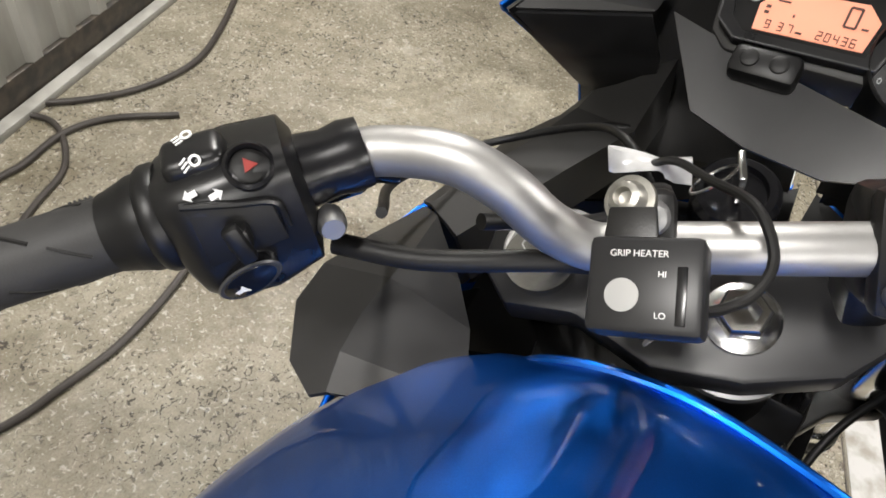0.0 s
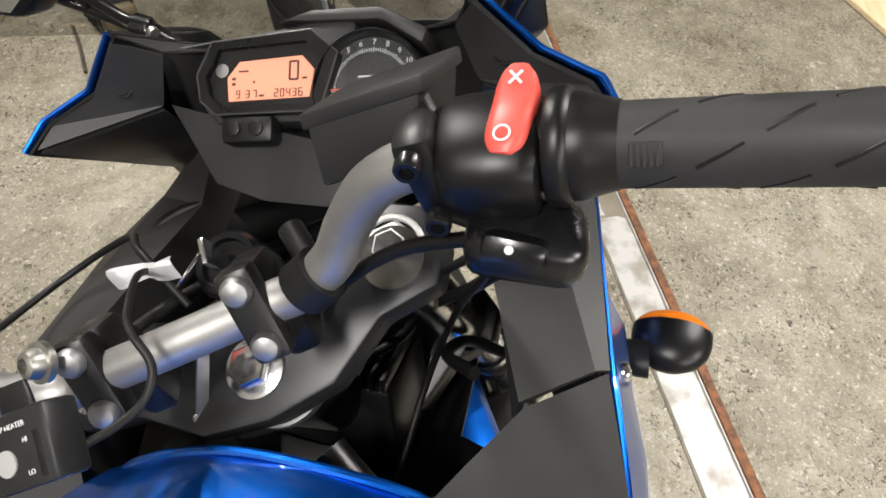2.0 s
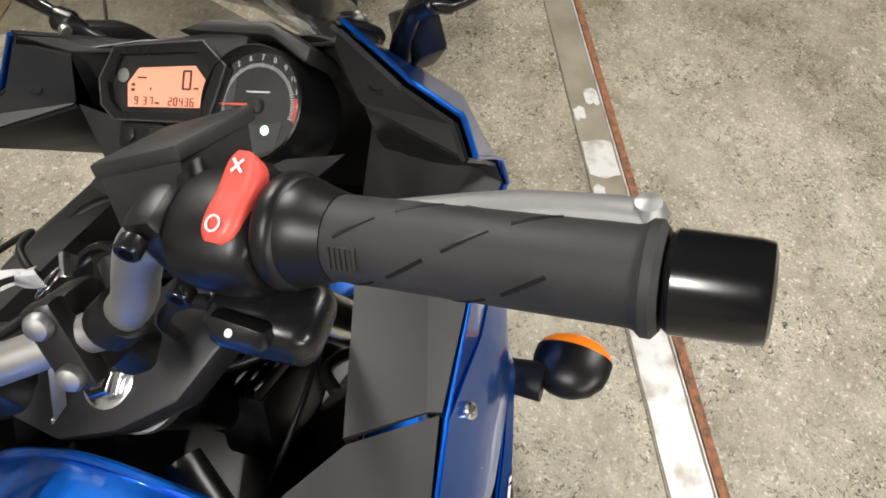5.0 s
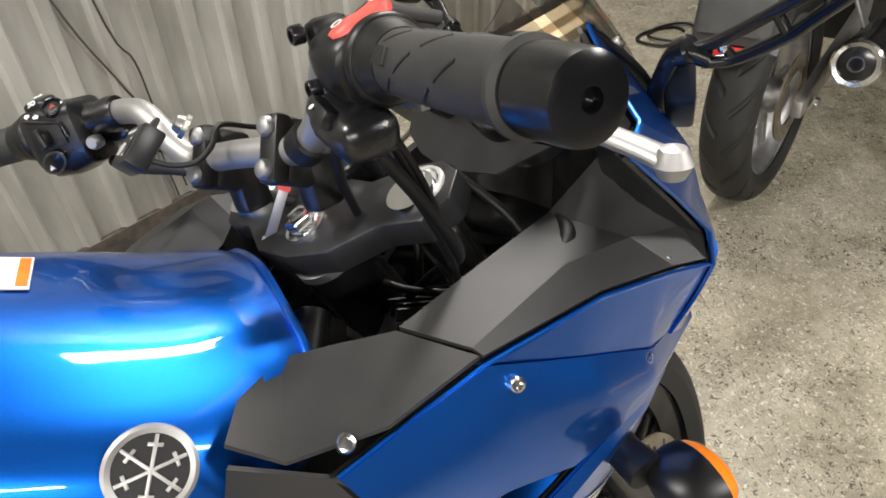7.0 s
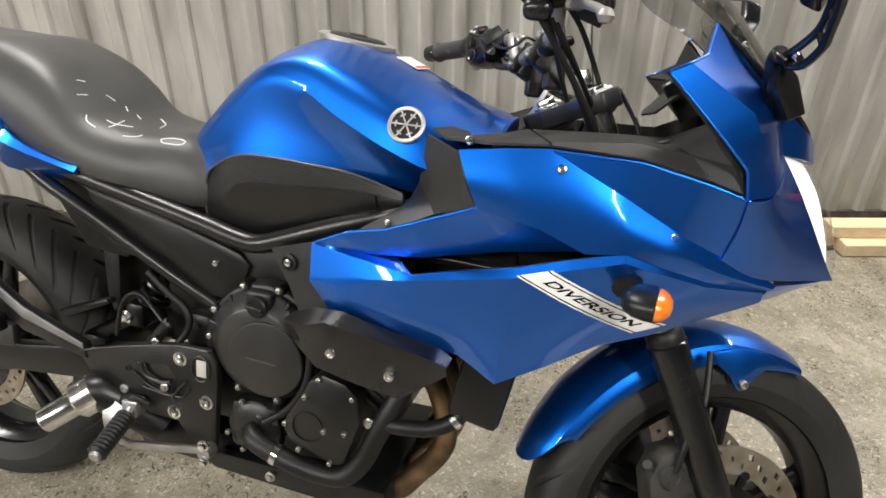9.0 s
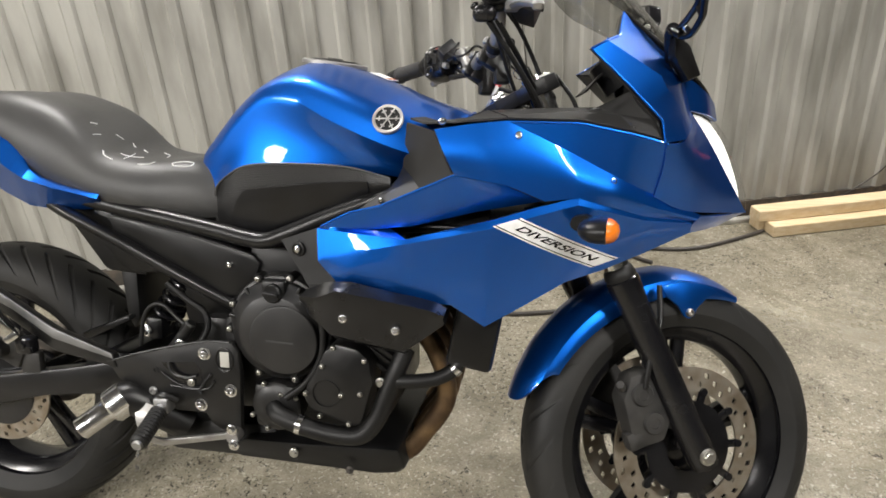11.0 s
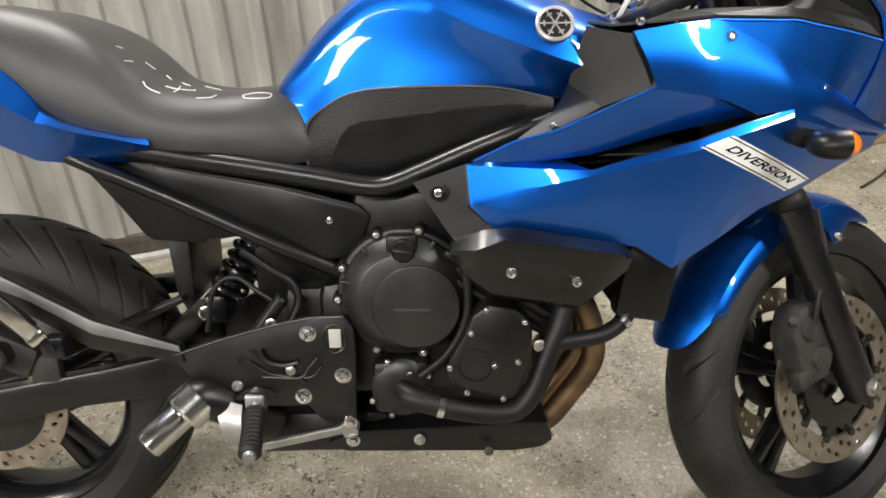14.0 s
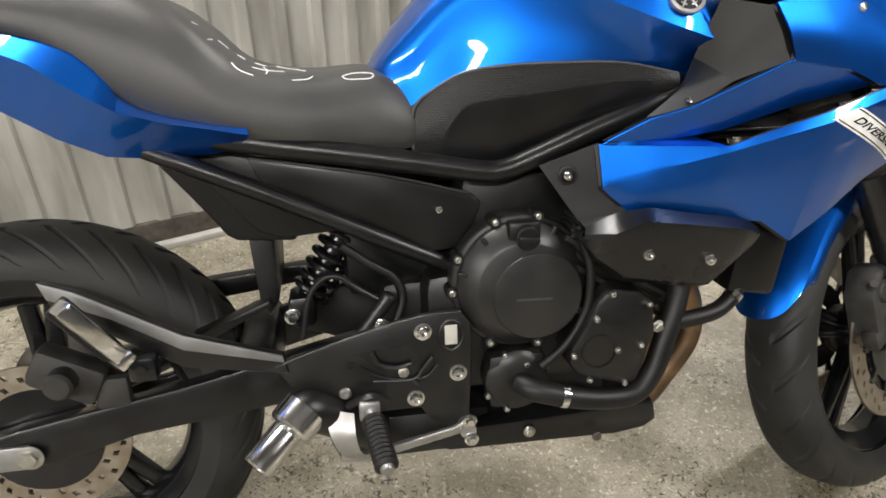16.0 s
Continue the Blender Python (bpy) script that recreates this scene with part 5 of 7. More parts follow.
part("display_readout", join(*segs), INK, dash, "dark display figures 0, 9:37 and 20436", 0)

DIAL = PANEL @ pose(-0.007, -0.008, -0.005) @ Matrix.Scale(0.95, 4)          # the rev counter, set deeper than the display
circle = lambda r, z, n=56: [DIAL @ Vector((r * math.cos(a), r * math.sin(a), z)) for a in np.linspace(0, 2 * math.pi, n, endpoint=False)]
part("dial_housing", skin([circle(0.0405, 0.0), circle(0.0420, 0.010), circle(0.0432, 0.0125), circle(0.0446, 0.011), circle(0.0456, 0.002), circle(0.0462, -0.012), circle(0.0470, -0.018), circle(0.048, -0.045)], closed=True), SATIN, dash, "deep black ring round the dial", 30)
part("dial_face", slab(circle(0.0415, 0.0008), N_D * -0.002), material("dial_black", (0.012, 0.012, 0.013), 0.5, 0, (0.018, 0.018, 0.019), 30), dash, "black rev counter dial")
ticks = []
for k in range(66):
    a = radians(209 - 17.4 * k / 5)
    ln = 0.0038 if k % 5 == 0 else 0.0026
    ticks.append(block((ln, 0.0006, 0.0004), 0, DIAL @ pose(0.0310 * math.cos(a), 0.0310 * math.sin(a), 0.0014, 0, 0, math.degrees(a))))
part("dial_scale", join(*ticks), WHITE, dash, "white dial scale", 0)


def text(chars, size, m, material, parent, name="lettering", label="", bold=0.0):
    cu = bpy.data.curves.new(name, "FONT")
    cu.body, cu.size, cu.align_x, cu.align_y, cu.extrude, cu.offset = chars, size, "CENTER", "CENTER", 0.0001, bold
    tmp = bpy.data.objects.new(name, cu)
    me = bpy.data.meshes.new_from_object(tmp)
    bpy.data.objects.remove(tmp)
    me.transform(m)
    return link(name, me, material, parent, label, 0)


for k in range(14):
    a = radians(209 - 17.4 * k)
    text(str(k), 0.0060, DIAL @ pose(0.0368 * math.cos(a), 0.0368 * math.sin(a), 0.0014), RED if k > 12 else WHITE, dash, "dial_number")
part("red_zone", join(*[block((0.0035, 0.0020, 0.0004), 0, DIAL @ pose(0.0336 * math.cos(a), 0.0336 * math.sin(a), 0.0013, 0, 0, math.degrees(a))) for a in np.radians(np.linspace(-17, 9, 10))]), RED, dash)
part("dial_writing", block((0.021, 0.0012, 0.0004), 0, DIAL @ pose(0, 0.0105, 0.0014)), WHITE, dash)
part("needle", slab([DIAL @ Vector(p) for p in ((-0.0335, 0.0006, 0.004), (-0.004, 0.0010, 0.004), (-0.004, -0.0010, 0.004), (-0.0335, -0.0004, 0.004))], N_D * 0.0006), material("needle_red", (0.85, 0.14, 0.09), 0.4), dash, "red needle at rest")
part("needle_hub", lathe([(0.0065, 0), (0.0065, 0.004), (0.005, 0.0055), (0.0001, 0.006)], 24, DIAL @ pose(0, 0, 0.001)), RUBBER, dash)
part("neutral_lamp", lathe([(0.0040, 0), (0.0036, 0.0008), (0.0001, 0.001)], 20, DIAL @ pose(0.009, -0.0186, 0.0012)), LED_GREEN, dash, "lit green neutral lamp")
part("dial_segment", slab([DIAL @ Vector((x, y, 0.0018)) for x, y in ((-0.012, -0.016), (0.024, -0.012), (0.019, -0.032), (0.0, -0.037), (-0.012, -0.034))], N_D * -0.0008), BEZEL, dash, "grey field of the warning lamps")
g = part("dial_glass", slab(circle(0.0415, 0.0085), N_D * 0.0006), LENS, dash, "clear dial cover")
g.visible_shadow = False
keys = part("button_box", block((0.044, 0.022, 0.02), 0.005, PANEL @ pose(-0.102, -0.036, -0.004)), BLACK_PLASTIC, dash, "black button box")
for x in (-0.112, -0.093):
    part("button", lathe([(0.006, 0), (0.006, 0.0015), (0.0045, 0.0022), (0.0001, 0.0018)], 18, PANEL @ pose(x, -0.036, 0.0062)), RUBBER, keys)


def dash_skirt():
    top = [(0.556, 0.134, 1.000), (0.548, 0.06, 0.985), (0.535, -0.02, 0.975), (0.545, -0.105, 0.985)]
    low = [(0.515, 0.093, 0.955), (0.505, 0.050, 0.948), (0.503, 0.000, 0.946), (0.520, -0.060, 0.955)]
    return thick(skin([top, low], 24, curve=straight), 0.003)


part("dash_skirt", dash_skirt(), GREY_PLASTIC, bike, "satin dark grey panel under the instruments", 25)
part("dash_hood", slab(on_dash([(-0.085, 0.046), (-0.055, 0.054), (0.00, 0.053), (0.036, 0.034), (0.032, 0.022), (0.00, 0.042), (-0.05, 0.044)], 0.000), N_D * -0.05, 0.004), COCKPIT, bike, "black hood over the instruments")


# ---- switchgear and controls (built straight ahead, then steered) ----
def bar_frame(y):
    """A frame on the bar: z outward along it, x to the rider and down-up square to it."""
    q, d = along(y)
    up = Vector((0, 0, 1))
    up = (up - d * up.dot(d)).normalized()
    back = d.cross(up)
    if back.x > 0:
        back = -back
    return Matrix((*[(back[i], up[i], d[i], q[i]) for i in range(3)], (0, 0, 0, 1)))


def boxy(sections):
    """A rounded housing along z: rows of z, half depth back, front, half height up, down."""
    rows = []
    for z, back, front, up, down in sections:
        ring = []
        for a in np.linspace(0, 2 * math.pi, 28, endpoint=False):
            c, s_ = math.cos(a), math.sin(a)
            x = math.copysign(abs(c) ** 0.5, c) * (back if c > 0 else front)
            y = math.copysign(abs(s_) ** 0.5, s_) * (up if s_ > 0 else down)
            ring.append((x, y, z))
        rows.append(ring)
    return skin(rows, closed=True, caps=True)


SR = bar_frame(-0.205)
def barrel():
    b = lathe([(0.0125, -0.042), (0.0215, -0.041), (0.0245, -0.038), (0.0262, -0.031), (0.0272, -0.022), (0.0270, -0.010), (0.0250, -0.004), (0.0215, -0.002), (0.0125, -0.001)], 40)
    for v in b.verts:
        v.co.y *= 1.18 if v.co.y < 0 else 0.66
    b.transform(SR)
    return steered(b)


sw = part("right_switchgear", barrel(), BLACK_PLASTIC, bike, "rounded black switch housing with a red stop switch", 40)
rk_f = Vector((0.042, -0.002, 0.012)).normalized()
rk_l = Vector((-0.06, -0.99, 0.06))
rk_l = (rk_l - rk_f * rk_l.dot(rk_f)).normalized()
rk_u = rk_f.cross(rk_l)
if rk_u.z < 0:
    rk_u = -rk_u
ROCK = Matrix((*[(rk_f[i], rk_l[i], rk_u[i], (0.3745, -0.1735, 1.1275)[i]) for i in range(3)], (0, 0, 0, 1)))
rocker = skin([[(0.0175 * u, y * (1 - 0.5 * u ** 6) + 0.0015 * u, z - 0.004 * (1 - abs(u) ** 1.5) - 0.007 * max(0, -u) ** 2) for y, z in ((-0.0082, -0.007), (-0.0082, -0.001), (-0.0070, 0.0012), (-0.0040, 0.0020), (0.0040, 0.0020), (0.0070, 0.0012), (0.0082, -0.001), (0.0082, -0.007))] for u in np.linspace(-1, 1, 19)], closed=True, caps=True)
rocker.transform(ROCK)
part("stop_switch", rocker, RED, sw, "red engine stop rocker", 50)
mk = [block((0.0068, 0.0011, 0.0004), 0, ROCK @ pose(0.0115, 0.001, 0.0013, 0, -12, a)) for a in (45, -45)] + [lathe([(0.0034, 0), (0.0034, 0.0004), (0.0026, 0.0004), (0.0026, 0)], 18, ROCK @ pose(-0.0115, -0.001, -0.0018, 0, -10, 0), close=False)]
part("switch_marks", join(*mk), WHITE, sw, "white run and off symbols", 0)
part("switch_pod", block((0.036, 0.050, 0.026), 0.010, Matrix.Translation((0.361, -0.178, 1.071)) @ pose(0, 0, 0, 12, 0, 4), 3), GLOSS_BLACK, sw, "rounded lower switch pod")
part("starter_button", block((0.012, 0.026, 0.012), 0.004, Matrix.Translation((0.346, -0.176, 1.081)) @ pose(0, 0, 0, 12, 30, 4)), GLOSS_BLACK, sw, "glossy starter button")
part("starter_symbol", lathe([(0.0018, 0), (0.0018, 0.0004), (0.0001, 0.0004)], 14, aim((0.341, -0.175, 1.0855), (-0.5, 0, 0.86))), WHITE, sw)

MC = bar_frame(-0.161)
mc = part("brake_master_cylinder", steered(join(block((0.025, 0.042, 0.018), 0.006, MC @ pose(0.003, 0.0, 0)), tube([MC @ Vector((-0.022, -0.004, -0.010)), MC @ Vector((-0.026, -0.006, 0.030))], 0.0105, 16), tube([MC @ Vector((-0.022, 0.0, -0.004)), MC @ Vector((-0.040, 0.012, -0.012))], 0.007, 12))), CAST, bike, "black brake master cylinder")
for dy in (0.015, -0.015):
    part("clamp_screw", steered(lathe([(0.0055, 0), (0.0055, 0.006), (0.0048, 0.007), (0.003, 0.007), (0.0028, 0.003), (0.0001, 0.003)], 16, MC @ pose(0.018, dy, 0, 0, 90, 0))), GLOSS_BLACK, mc)
# fluid reservoir: corners in the steered frame
res = part("brake_reservoir", slab([(0.400, -0.073, 1.098), (0.389, -0.077, 1.069), (0.392, -0.128, 1.090), (0.399, -0.132, 1.119)], (0.042, -0.006, -0.014), 0.003), COCKPIT, bike, "dark grey square brake fluid reservoir", 25)
part("lid", slab([(0.399, -0.071, 1.095), (0.397, -0.134, 1.117), (0.443, -0.140, 1.103), (0.445, -0.077, 1.081)], (0.002, 0.001, 0.008), 0.002), COCKPIT, res, "black lid")


def lever(m, tip, pts):
    b = tube(pts, [0.0095, 0.0090, 0.0082, 0.0076, 0.0082], 16, 30, flat=0.6)
    return join(b, lathe([(0.0001, -0.0085), (0.006, -0.0068), (0.0095, 0), (0.006, 0.0068), (0.0001, 0.0085)], 16, Matrix.Translation(pts[-1])))


part("brake_lever", lever(None, None, [Vector(p) for p in ((0.408, -0.190, 1.078), (0.421, -0.225, 1.077), (0.437, -0.262, 1.072), (0.446, -0.297, 1.067), (0.450, -0.318, 1.063))]), SILVER, bike, "silver brake lever with a ball end")
part("lever_pivot", block((0.022, 0.030, 0.016), 0.003, pose(0.402, -0.178, 1.080, 0, 0, 10)), ALLOY, bike)

SL = bar_frame(0.2185)
swl = part("left_switchgear", steered((lambda b: (b.transform(SL), b)[1])(boxy([(-0.034, 0.016, 0.018, 0.017, 0.022), (-0.030, 0.025, 0.026, 0.023, 0.036), (-0.008, 0.028, 0.028, 0.025, 0.042), (0.012, 0.028, 0.028, 0.024, 0.040), (0.020, 0.026, 0.025, 0.022, 0.034), (0.024, 0.022, 0.022, 0.021, 0.024)]))), SATIN, bike, "black plastic switch housing with white symbols", 40)


def on_left(at, way, m=Matrix()):
    """A frame on the left housing: z out of its surface, y up."""
    z = Vector(way).normalized()
    y = (Vector((0, 1, 0.15)) - z * z.y).normalized()
    y = (y - z * y.dot(z)).normalized()
    x = y.cross(z)
    return SL @ Matrix((*[(x[k], y[k], z[k], at[k]) for k in range(3)], (0, 0, 0, 1))) @ m


def left_piece(name, bm, mat, label=""):
    return part(name, steered(bm), mat, swl, label)


def oval(rx, ry, profile, m, n=28):
    b = lathe(profile, n)
    b.transform(m @ Matrix.Diagonal((rx, ry, 1, 1)))
    return b


HZ = on_left((0.0205, 0.0205, -0.016), (0.66, 0.72, -0.2))
left_piece("hazard_rim", lathe([(0.0100, -0.003), (0.0100, 0.0016), (0.0086, 0.0028), (0.0076, 0.0012), (0.0076, -0.002)], 28, HZ, close=False), GLOSS_BLACK, "glossy black ring")
left_piece("hazard_button", lathe([(0.0072, -0.002), (0.0072, 0.0004), (0.006, 0.0012), (0.0001, 0.0014)], 24, HZ), RUBBER)
left_piece("hazard_symbol", lathe([(0.0036, 0.0012), (0.0036, 0.0018), (0.0001, 0.0019)], 3, HZ @ pose(0, 0, 0, 0, 0, 90)), DIM_RED, "dull red hazard triangle")
left_piece("dip_switch", block((0.020, 0.016, 0.026), 0.005, SL @ pose(0.008, 0.0235, 0.0035, 0, 0, -14), 3), SATIN, "black dip switch rocker")
# nothing is hollowed out: a dark plate stands in for the recess's shade
left_piece("indicator_recess_plate", slab([SL @ Vector(p) for p in ((0.0262, 0.0150, 0.0120), (0.0275, 0.0075, -0.0195), (0.0275, -0.0115, -0.0205), (0.0280, -0.0130, 0.0125))], SL.to_3x3() @ Vector((0.0012, 0, 0)), 0.0005), RUBBER, "thin dark plate standing in for the indicator switch's shaded recess")
left_piece("recess_lip", tube([SL @ Vector(p) for p in ((0.0275, 0.0165, 0.0130), (0.0283, 0.0110, -0.0060), (0.0280, 0.0060, -0.0205), (0.0278, -0.0060, -0.0225))], 0.0016, 8, 30), SATIN)
left_piece("indicator_switch", join(block((0.012, 0.011, 0.010), 0.003, SL @ pose(0.031, -0.002, -0.003)), block((0.006, 0.018, 0.007), 0.002, SL @ pose(0.0365, -0.002, -0.003, 10))), BLACK_PLASTIC, "black indicator thumb switch")
HN = on_left((0.0268, -0.0240, 0.001), (0.94, -0.34, 0.06), pose(0, 0, 0, 0, 0, 18))
left_piece("horn_button", oval(1.75, 1.0, [(0.0085, -0.004), (0.0085, 0.002), (0.0072, 0.0034), (0.0001, 0.0042)], HN), GLOSS_BLACK, "oval glossy horn button")
left_piece("horn_rim", oval(1.75, 1.0, [(0.0085, 0.0016), (0.0092, 0.0022), (0.0086, 0.0030)], HN), BEZEL)


def arrow(k):
    """A small direction arrow, pointing along x times k."""
    return slab([(k * x, y, 0) for x, y in ((0.0030, 0), (0.0004, 0.0026), (0.0004, 0.0012), (-0.0026, 0.0012), (-0.0026, -0.0012), (0.0004, -0.0012), (0.0004, -0.0026))], (0, 0, 0.0004))


def beam(full):
    """A lamp outline with its beam."""
    bits = [lathe([(0.0024, 0), (0.0024, 0.0004), (0.0014, 0.0004), (0.0014, 0)], 16, pose(0.0012, 0, 0), close=False)]
    bits += [block((0.0034, 0.0007, 0.0004), 0, pose(-0.0030, dy, 0.0002, 0, 0, 0 if full else 25)) for dy in (-0.0017, 0, 0.0017)]
    return join(*bits)


def placed(bm, m):
    bm.transform(m)
    return bm


left_piece("arrow_symbol", placed(arrow(-1), on_left((0.0258, 0.0192, 0.0077), (0.95, 0.30, -0.02), pose(0, 0, 0.0008))), WHITE, "white turn arrow")
left_piece("arrow_symbol", placed(arrow(1), on_left((0.0270, 0.0168, -0.0012), (0.95, 0.26, -0.17), pose(0, 0, 0.0008))), WHITE, "white turn arrow")
left_piece("beam_symbol", placed(beam(True), on_left((0.0050, 0.0330, 0.0045), (0.30, 0.95, 0.0), pose(0, 0, 0.0006))), WHITE, "white high beam symbol")
left_piece("beam_symbol", placed(beam(False), on_left((0.0160, 0.0270, 0.0030), (0.85, 0.50, 0.0), pose(0, 0, 0.0035))), WHITE, "white low beam symbol")
left_piece("horn_symbol", placed(join(block((0.0030, 0.0022, 0.0004), 0), slab([(0.001, 0.0008, 0), (0.0040, 0.0028, 0), (0.0040, -0.0028, 0), (0.001, -0.0008, 0)], (0, 0, 0.0004))), HN @ pose(-0.0075, -0.001, 0.0036)), WHITE, "white horn symbol")
CP = bar_frame(0.184)
perch = part("clutch_perch", steered(join(lathe([(0.0112, -0.020), (0.0155, -0.020), (0.0165, -0.012), (0.0150, -0.004), (0.0165, 0.006), (0.0165, 0.012), (0.0112, 0.012)], 24, CP), block((0.026, 0.018, 0.022), 0.004, CP @ pose(-0.018, -0.016, -0.006)), tube([CP @ Vector((-0.018, -0.018, 0)), CP @ Vector((-0.028, -0.026, -0.018)), CP @ Vector((-0.030, -0.034, -0.034))], 0.0055, 12))), GLOSS_BLACK, bike, "black clutch lever perch")
part("adjuster", steered(lathe([(0.006, 0), (0.0065, 0.004), (0.0065, 0.009), (0.005, 0.012)], 16, CP @ pose(0.012, -0.018, 0.004, 0, 90, 0))), ALLOY, perch, "alloy clamp bolt")
lev_l = [CP @ Vector(p) for p in ((-0.020, -0.024, 0.0), (-0.030, -0.026, 0.03), (-0.036, -0.026, 0.06), (-0.038, -0.026, 0.085), (-0.038, -0.026, 0.100))]
part("clutch_lever", steered(lever(None, None, lev_l)), SILVER, bike, "silver clutch lever")

# grip heater control
hx = Vector((0.009, -0.033, 0.011)).normalized()
hy = Vector((0.020, 0.015, 0.0165))
hy = (hy - hx * hy.dot(hx)).normalized()
hz_ = hx.cross(hy)
HEAT = Matrix((*[(hx[i], hy[i], hz_[i], (0.2568, 0.0265, 1.0358)[i]) for i in range(3)], (0, 0, 0, 1)))
heater = part("heater_control", block((0.039, 0.034, 0.018), 0.0025, HEAT @ pose(0, 0, -0.009)), GREY_PLASTIC, bike, "small dark grey grip heater box with white lettering", 30)
part("button", lathe([(0.0058, 0), (0.0058, 0.0008), (0.0001, 0.0012)], 24, HEAT @ pose(-0.007, -0.004, 0.0)), material("grey_button", (0.36, 0.36, 0.35), 0.5), heater, "round grey push button")
text("GRIP HEATER", 0.0033, HEAT @ pose(-0.002, 0.0105, 0.0004), WHITE, heater)
text("HI", 0.0030, HEAT @ pose(0.006, 0.0035, 0.0004), WHITE, heater)
text("LO", 0.0030, HEAT @ pose(0.006, -0.0105, 0.0004), WHITE, heater)
part("lamp_slot", block((0.0034, 0.020, 0.0008), 0.0003, HEAT @ pose(0.0125, -0.0035, 0.0)), GLOSS_BLACK, heater)
part("bracket", slab([HEAT @ Vector(p) for p in ((-0.018, 0.012, -0.010), (0.003, 0.012, -0.010), (0.001, 0.030, -0.009), (-0.016, 0.030, -0.009))], HEAT.to_3x3() @ Vector((0, 0, -0.003)), 0.001), CAST, heater)
part("bracket_bolt", join(bolt((0.3015, 0.052, 1.031), (-0.72, 0.2, 0.66), 0.0080, 0.008), lathe([(0.0105, -0.003), (0.0105, 0.0006), (0.008, 0.001)], 24, aim((0.3015, 0.052, 1.031), (-0.72, 0.2, 0.66)))), ZINC, heater, "plated socket bolt with washer")
part("heater_lead", tube([(0.268, 0.008, 1.024), (0.281, 0.003, 1.018), (0.296, -0.004, 1.018), (0.310, -0.004, 1.026), (0.322, 0.010, 1.036), (0.348, 0.034, 1.022), (0.384, 0.062, 1.000), (0.42, 0.09, 0.96)], 0.0022, 10), RUBBER, bike, "black heater lead")

# ignition lock, key, cables
lock = part("ignition_lock", steered(join(lathe([(0.024, -0.03), (0.024, 0.004), (0.021, 0.008), (0.017, 0.008), (0.016, 0.004), (0.0001, 0.004)], 32, aim(in_head(0.072, 0, 0.0), AXIS)))), GLOSS_BLACK, bike, "black ignition lock with key in")
key = part("key", steered(join(block((0.004, 0.018, 0.026), 0.001, aim(in_head(0.072, 0, 0.022), AXIS)))), CHROME, lock, "steel key")
part("key_ring", steered(lathe([(0.013 + 0.0009 * math.cos(a), 0.0009 * math.sin(a)) for a in np.linspace(0, 2 * math.pi, 9)], 28, aim(in_head(0.066, 0.014, 0.030), (0.3, 0.5, 0.8)), close=False)), CHROME, key)
part("key_tag", steered(thick(skin([[in_head(0.074 + 0.010 * u, 0.024 + 0.042 * u + 0.004 * math.sin(9 * u), 0.030 + 0.004 * math.sin(7 * u + 3 * v) - 0.012 * v * v) + side * (0.011 * v) for u in np.linspace(0, 1, 9)] for v in np.linspace(-0.6, 0.6, 5)]), 0.0006)), material("crumpled_clear_film", (0.45, 0.45, 0.45), 0.25, 0, (0.62, 0.62, 0.62), 60), key, "crumpled pale key tag")
DK_A, DK_B = Vector((0.361, 0.022, 0.967)), Vector((0.337, 0.034, 0.916))
part("spare_key", join(block((0.0022, 0.0085, 0.058), 0.0006, aim(DK_B, DK_A - DK_B) @ pose(0, 0, 0.029)), block((0.0024, 0.012, 0.006), 0.0006, aim(DK_B, DK_A - DK_B) @ pose(0, 0, 0.004))), BARE, key, "grey steel key hanging on the ring")
part("red_tag", block((0.009, 0.011, 0.020), 0.002, aim(DK_A, DK_A - DK_B) @ pose(0, 0, 0.008)), RED, key, "red plastic tag")
for nm, pts, r in (("clutch_cable", [(0.262, 0.150, 1.000), (0.330, 0.200, 0.955), (0.430, 0.215, 0.918), (0.462, 0.150, 0.945), (0.424, 0.100, 0.975), (0.400, 0.060, 0.950)], 0.004),
                   ("switch_loom", [(0.245, 0.165, 0.985), (0.262, 0.125, 0.985), (0.300, 0.075, 0.985), (0.345, 0.060, 0.955), (0.39, 0.05, 0.93)], 0.0075),
                   ("brake_hose", [(0.385, -0.125, 1.085), (0.410, -0.090, 1.050), (0.440, -0.055, 0.985), (0.465, -0.060, 0.920), (0.500, -0.080, 0.80)], 0.0052),
                   ("throttle_cable", [(0.378, -0.180, 1.060), (0.405, -0.148, 1.015), (0.432, -0.110, 0.965), (0.428, -0.050, 0.930), (0.41, 0.0, 0.89)], 0.004),
                   ("throttle_cable", [(0.385, -0.175, 1.055), (0.414, -0.142, 1.005), (0.440, -0.100, 0.950), (0.435, -0.04, 0.92), (0.42, 0.0, 0.87)], 0.004),
                   ("switch_loom", [(0.360, -0.160, 1.072), (0.370, -0.120, 1.052), (0.378, -0.085, 1.022), (0.386, -0.060, 0.990), (0.40, -0.04, 0.95)], 0.005)):
    part(nm, tube(pts, r * 0.72, 12), RUBBER, bike)
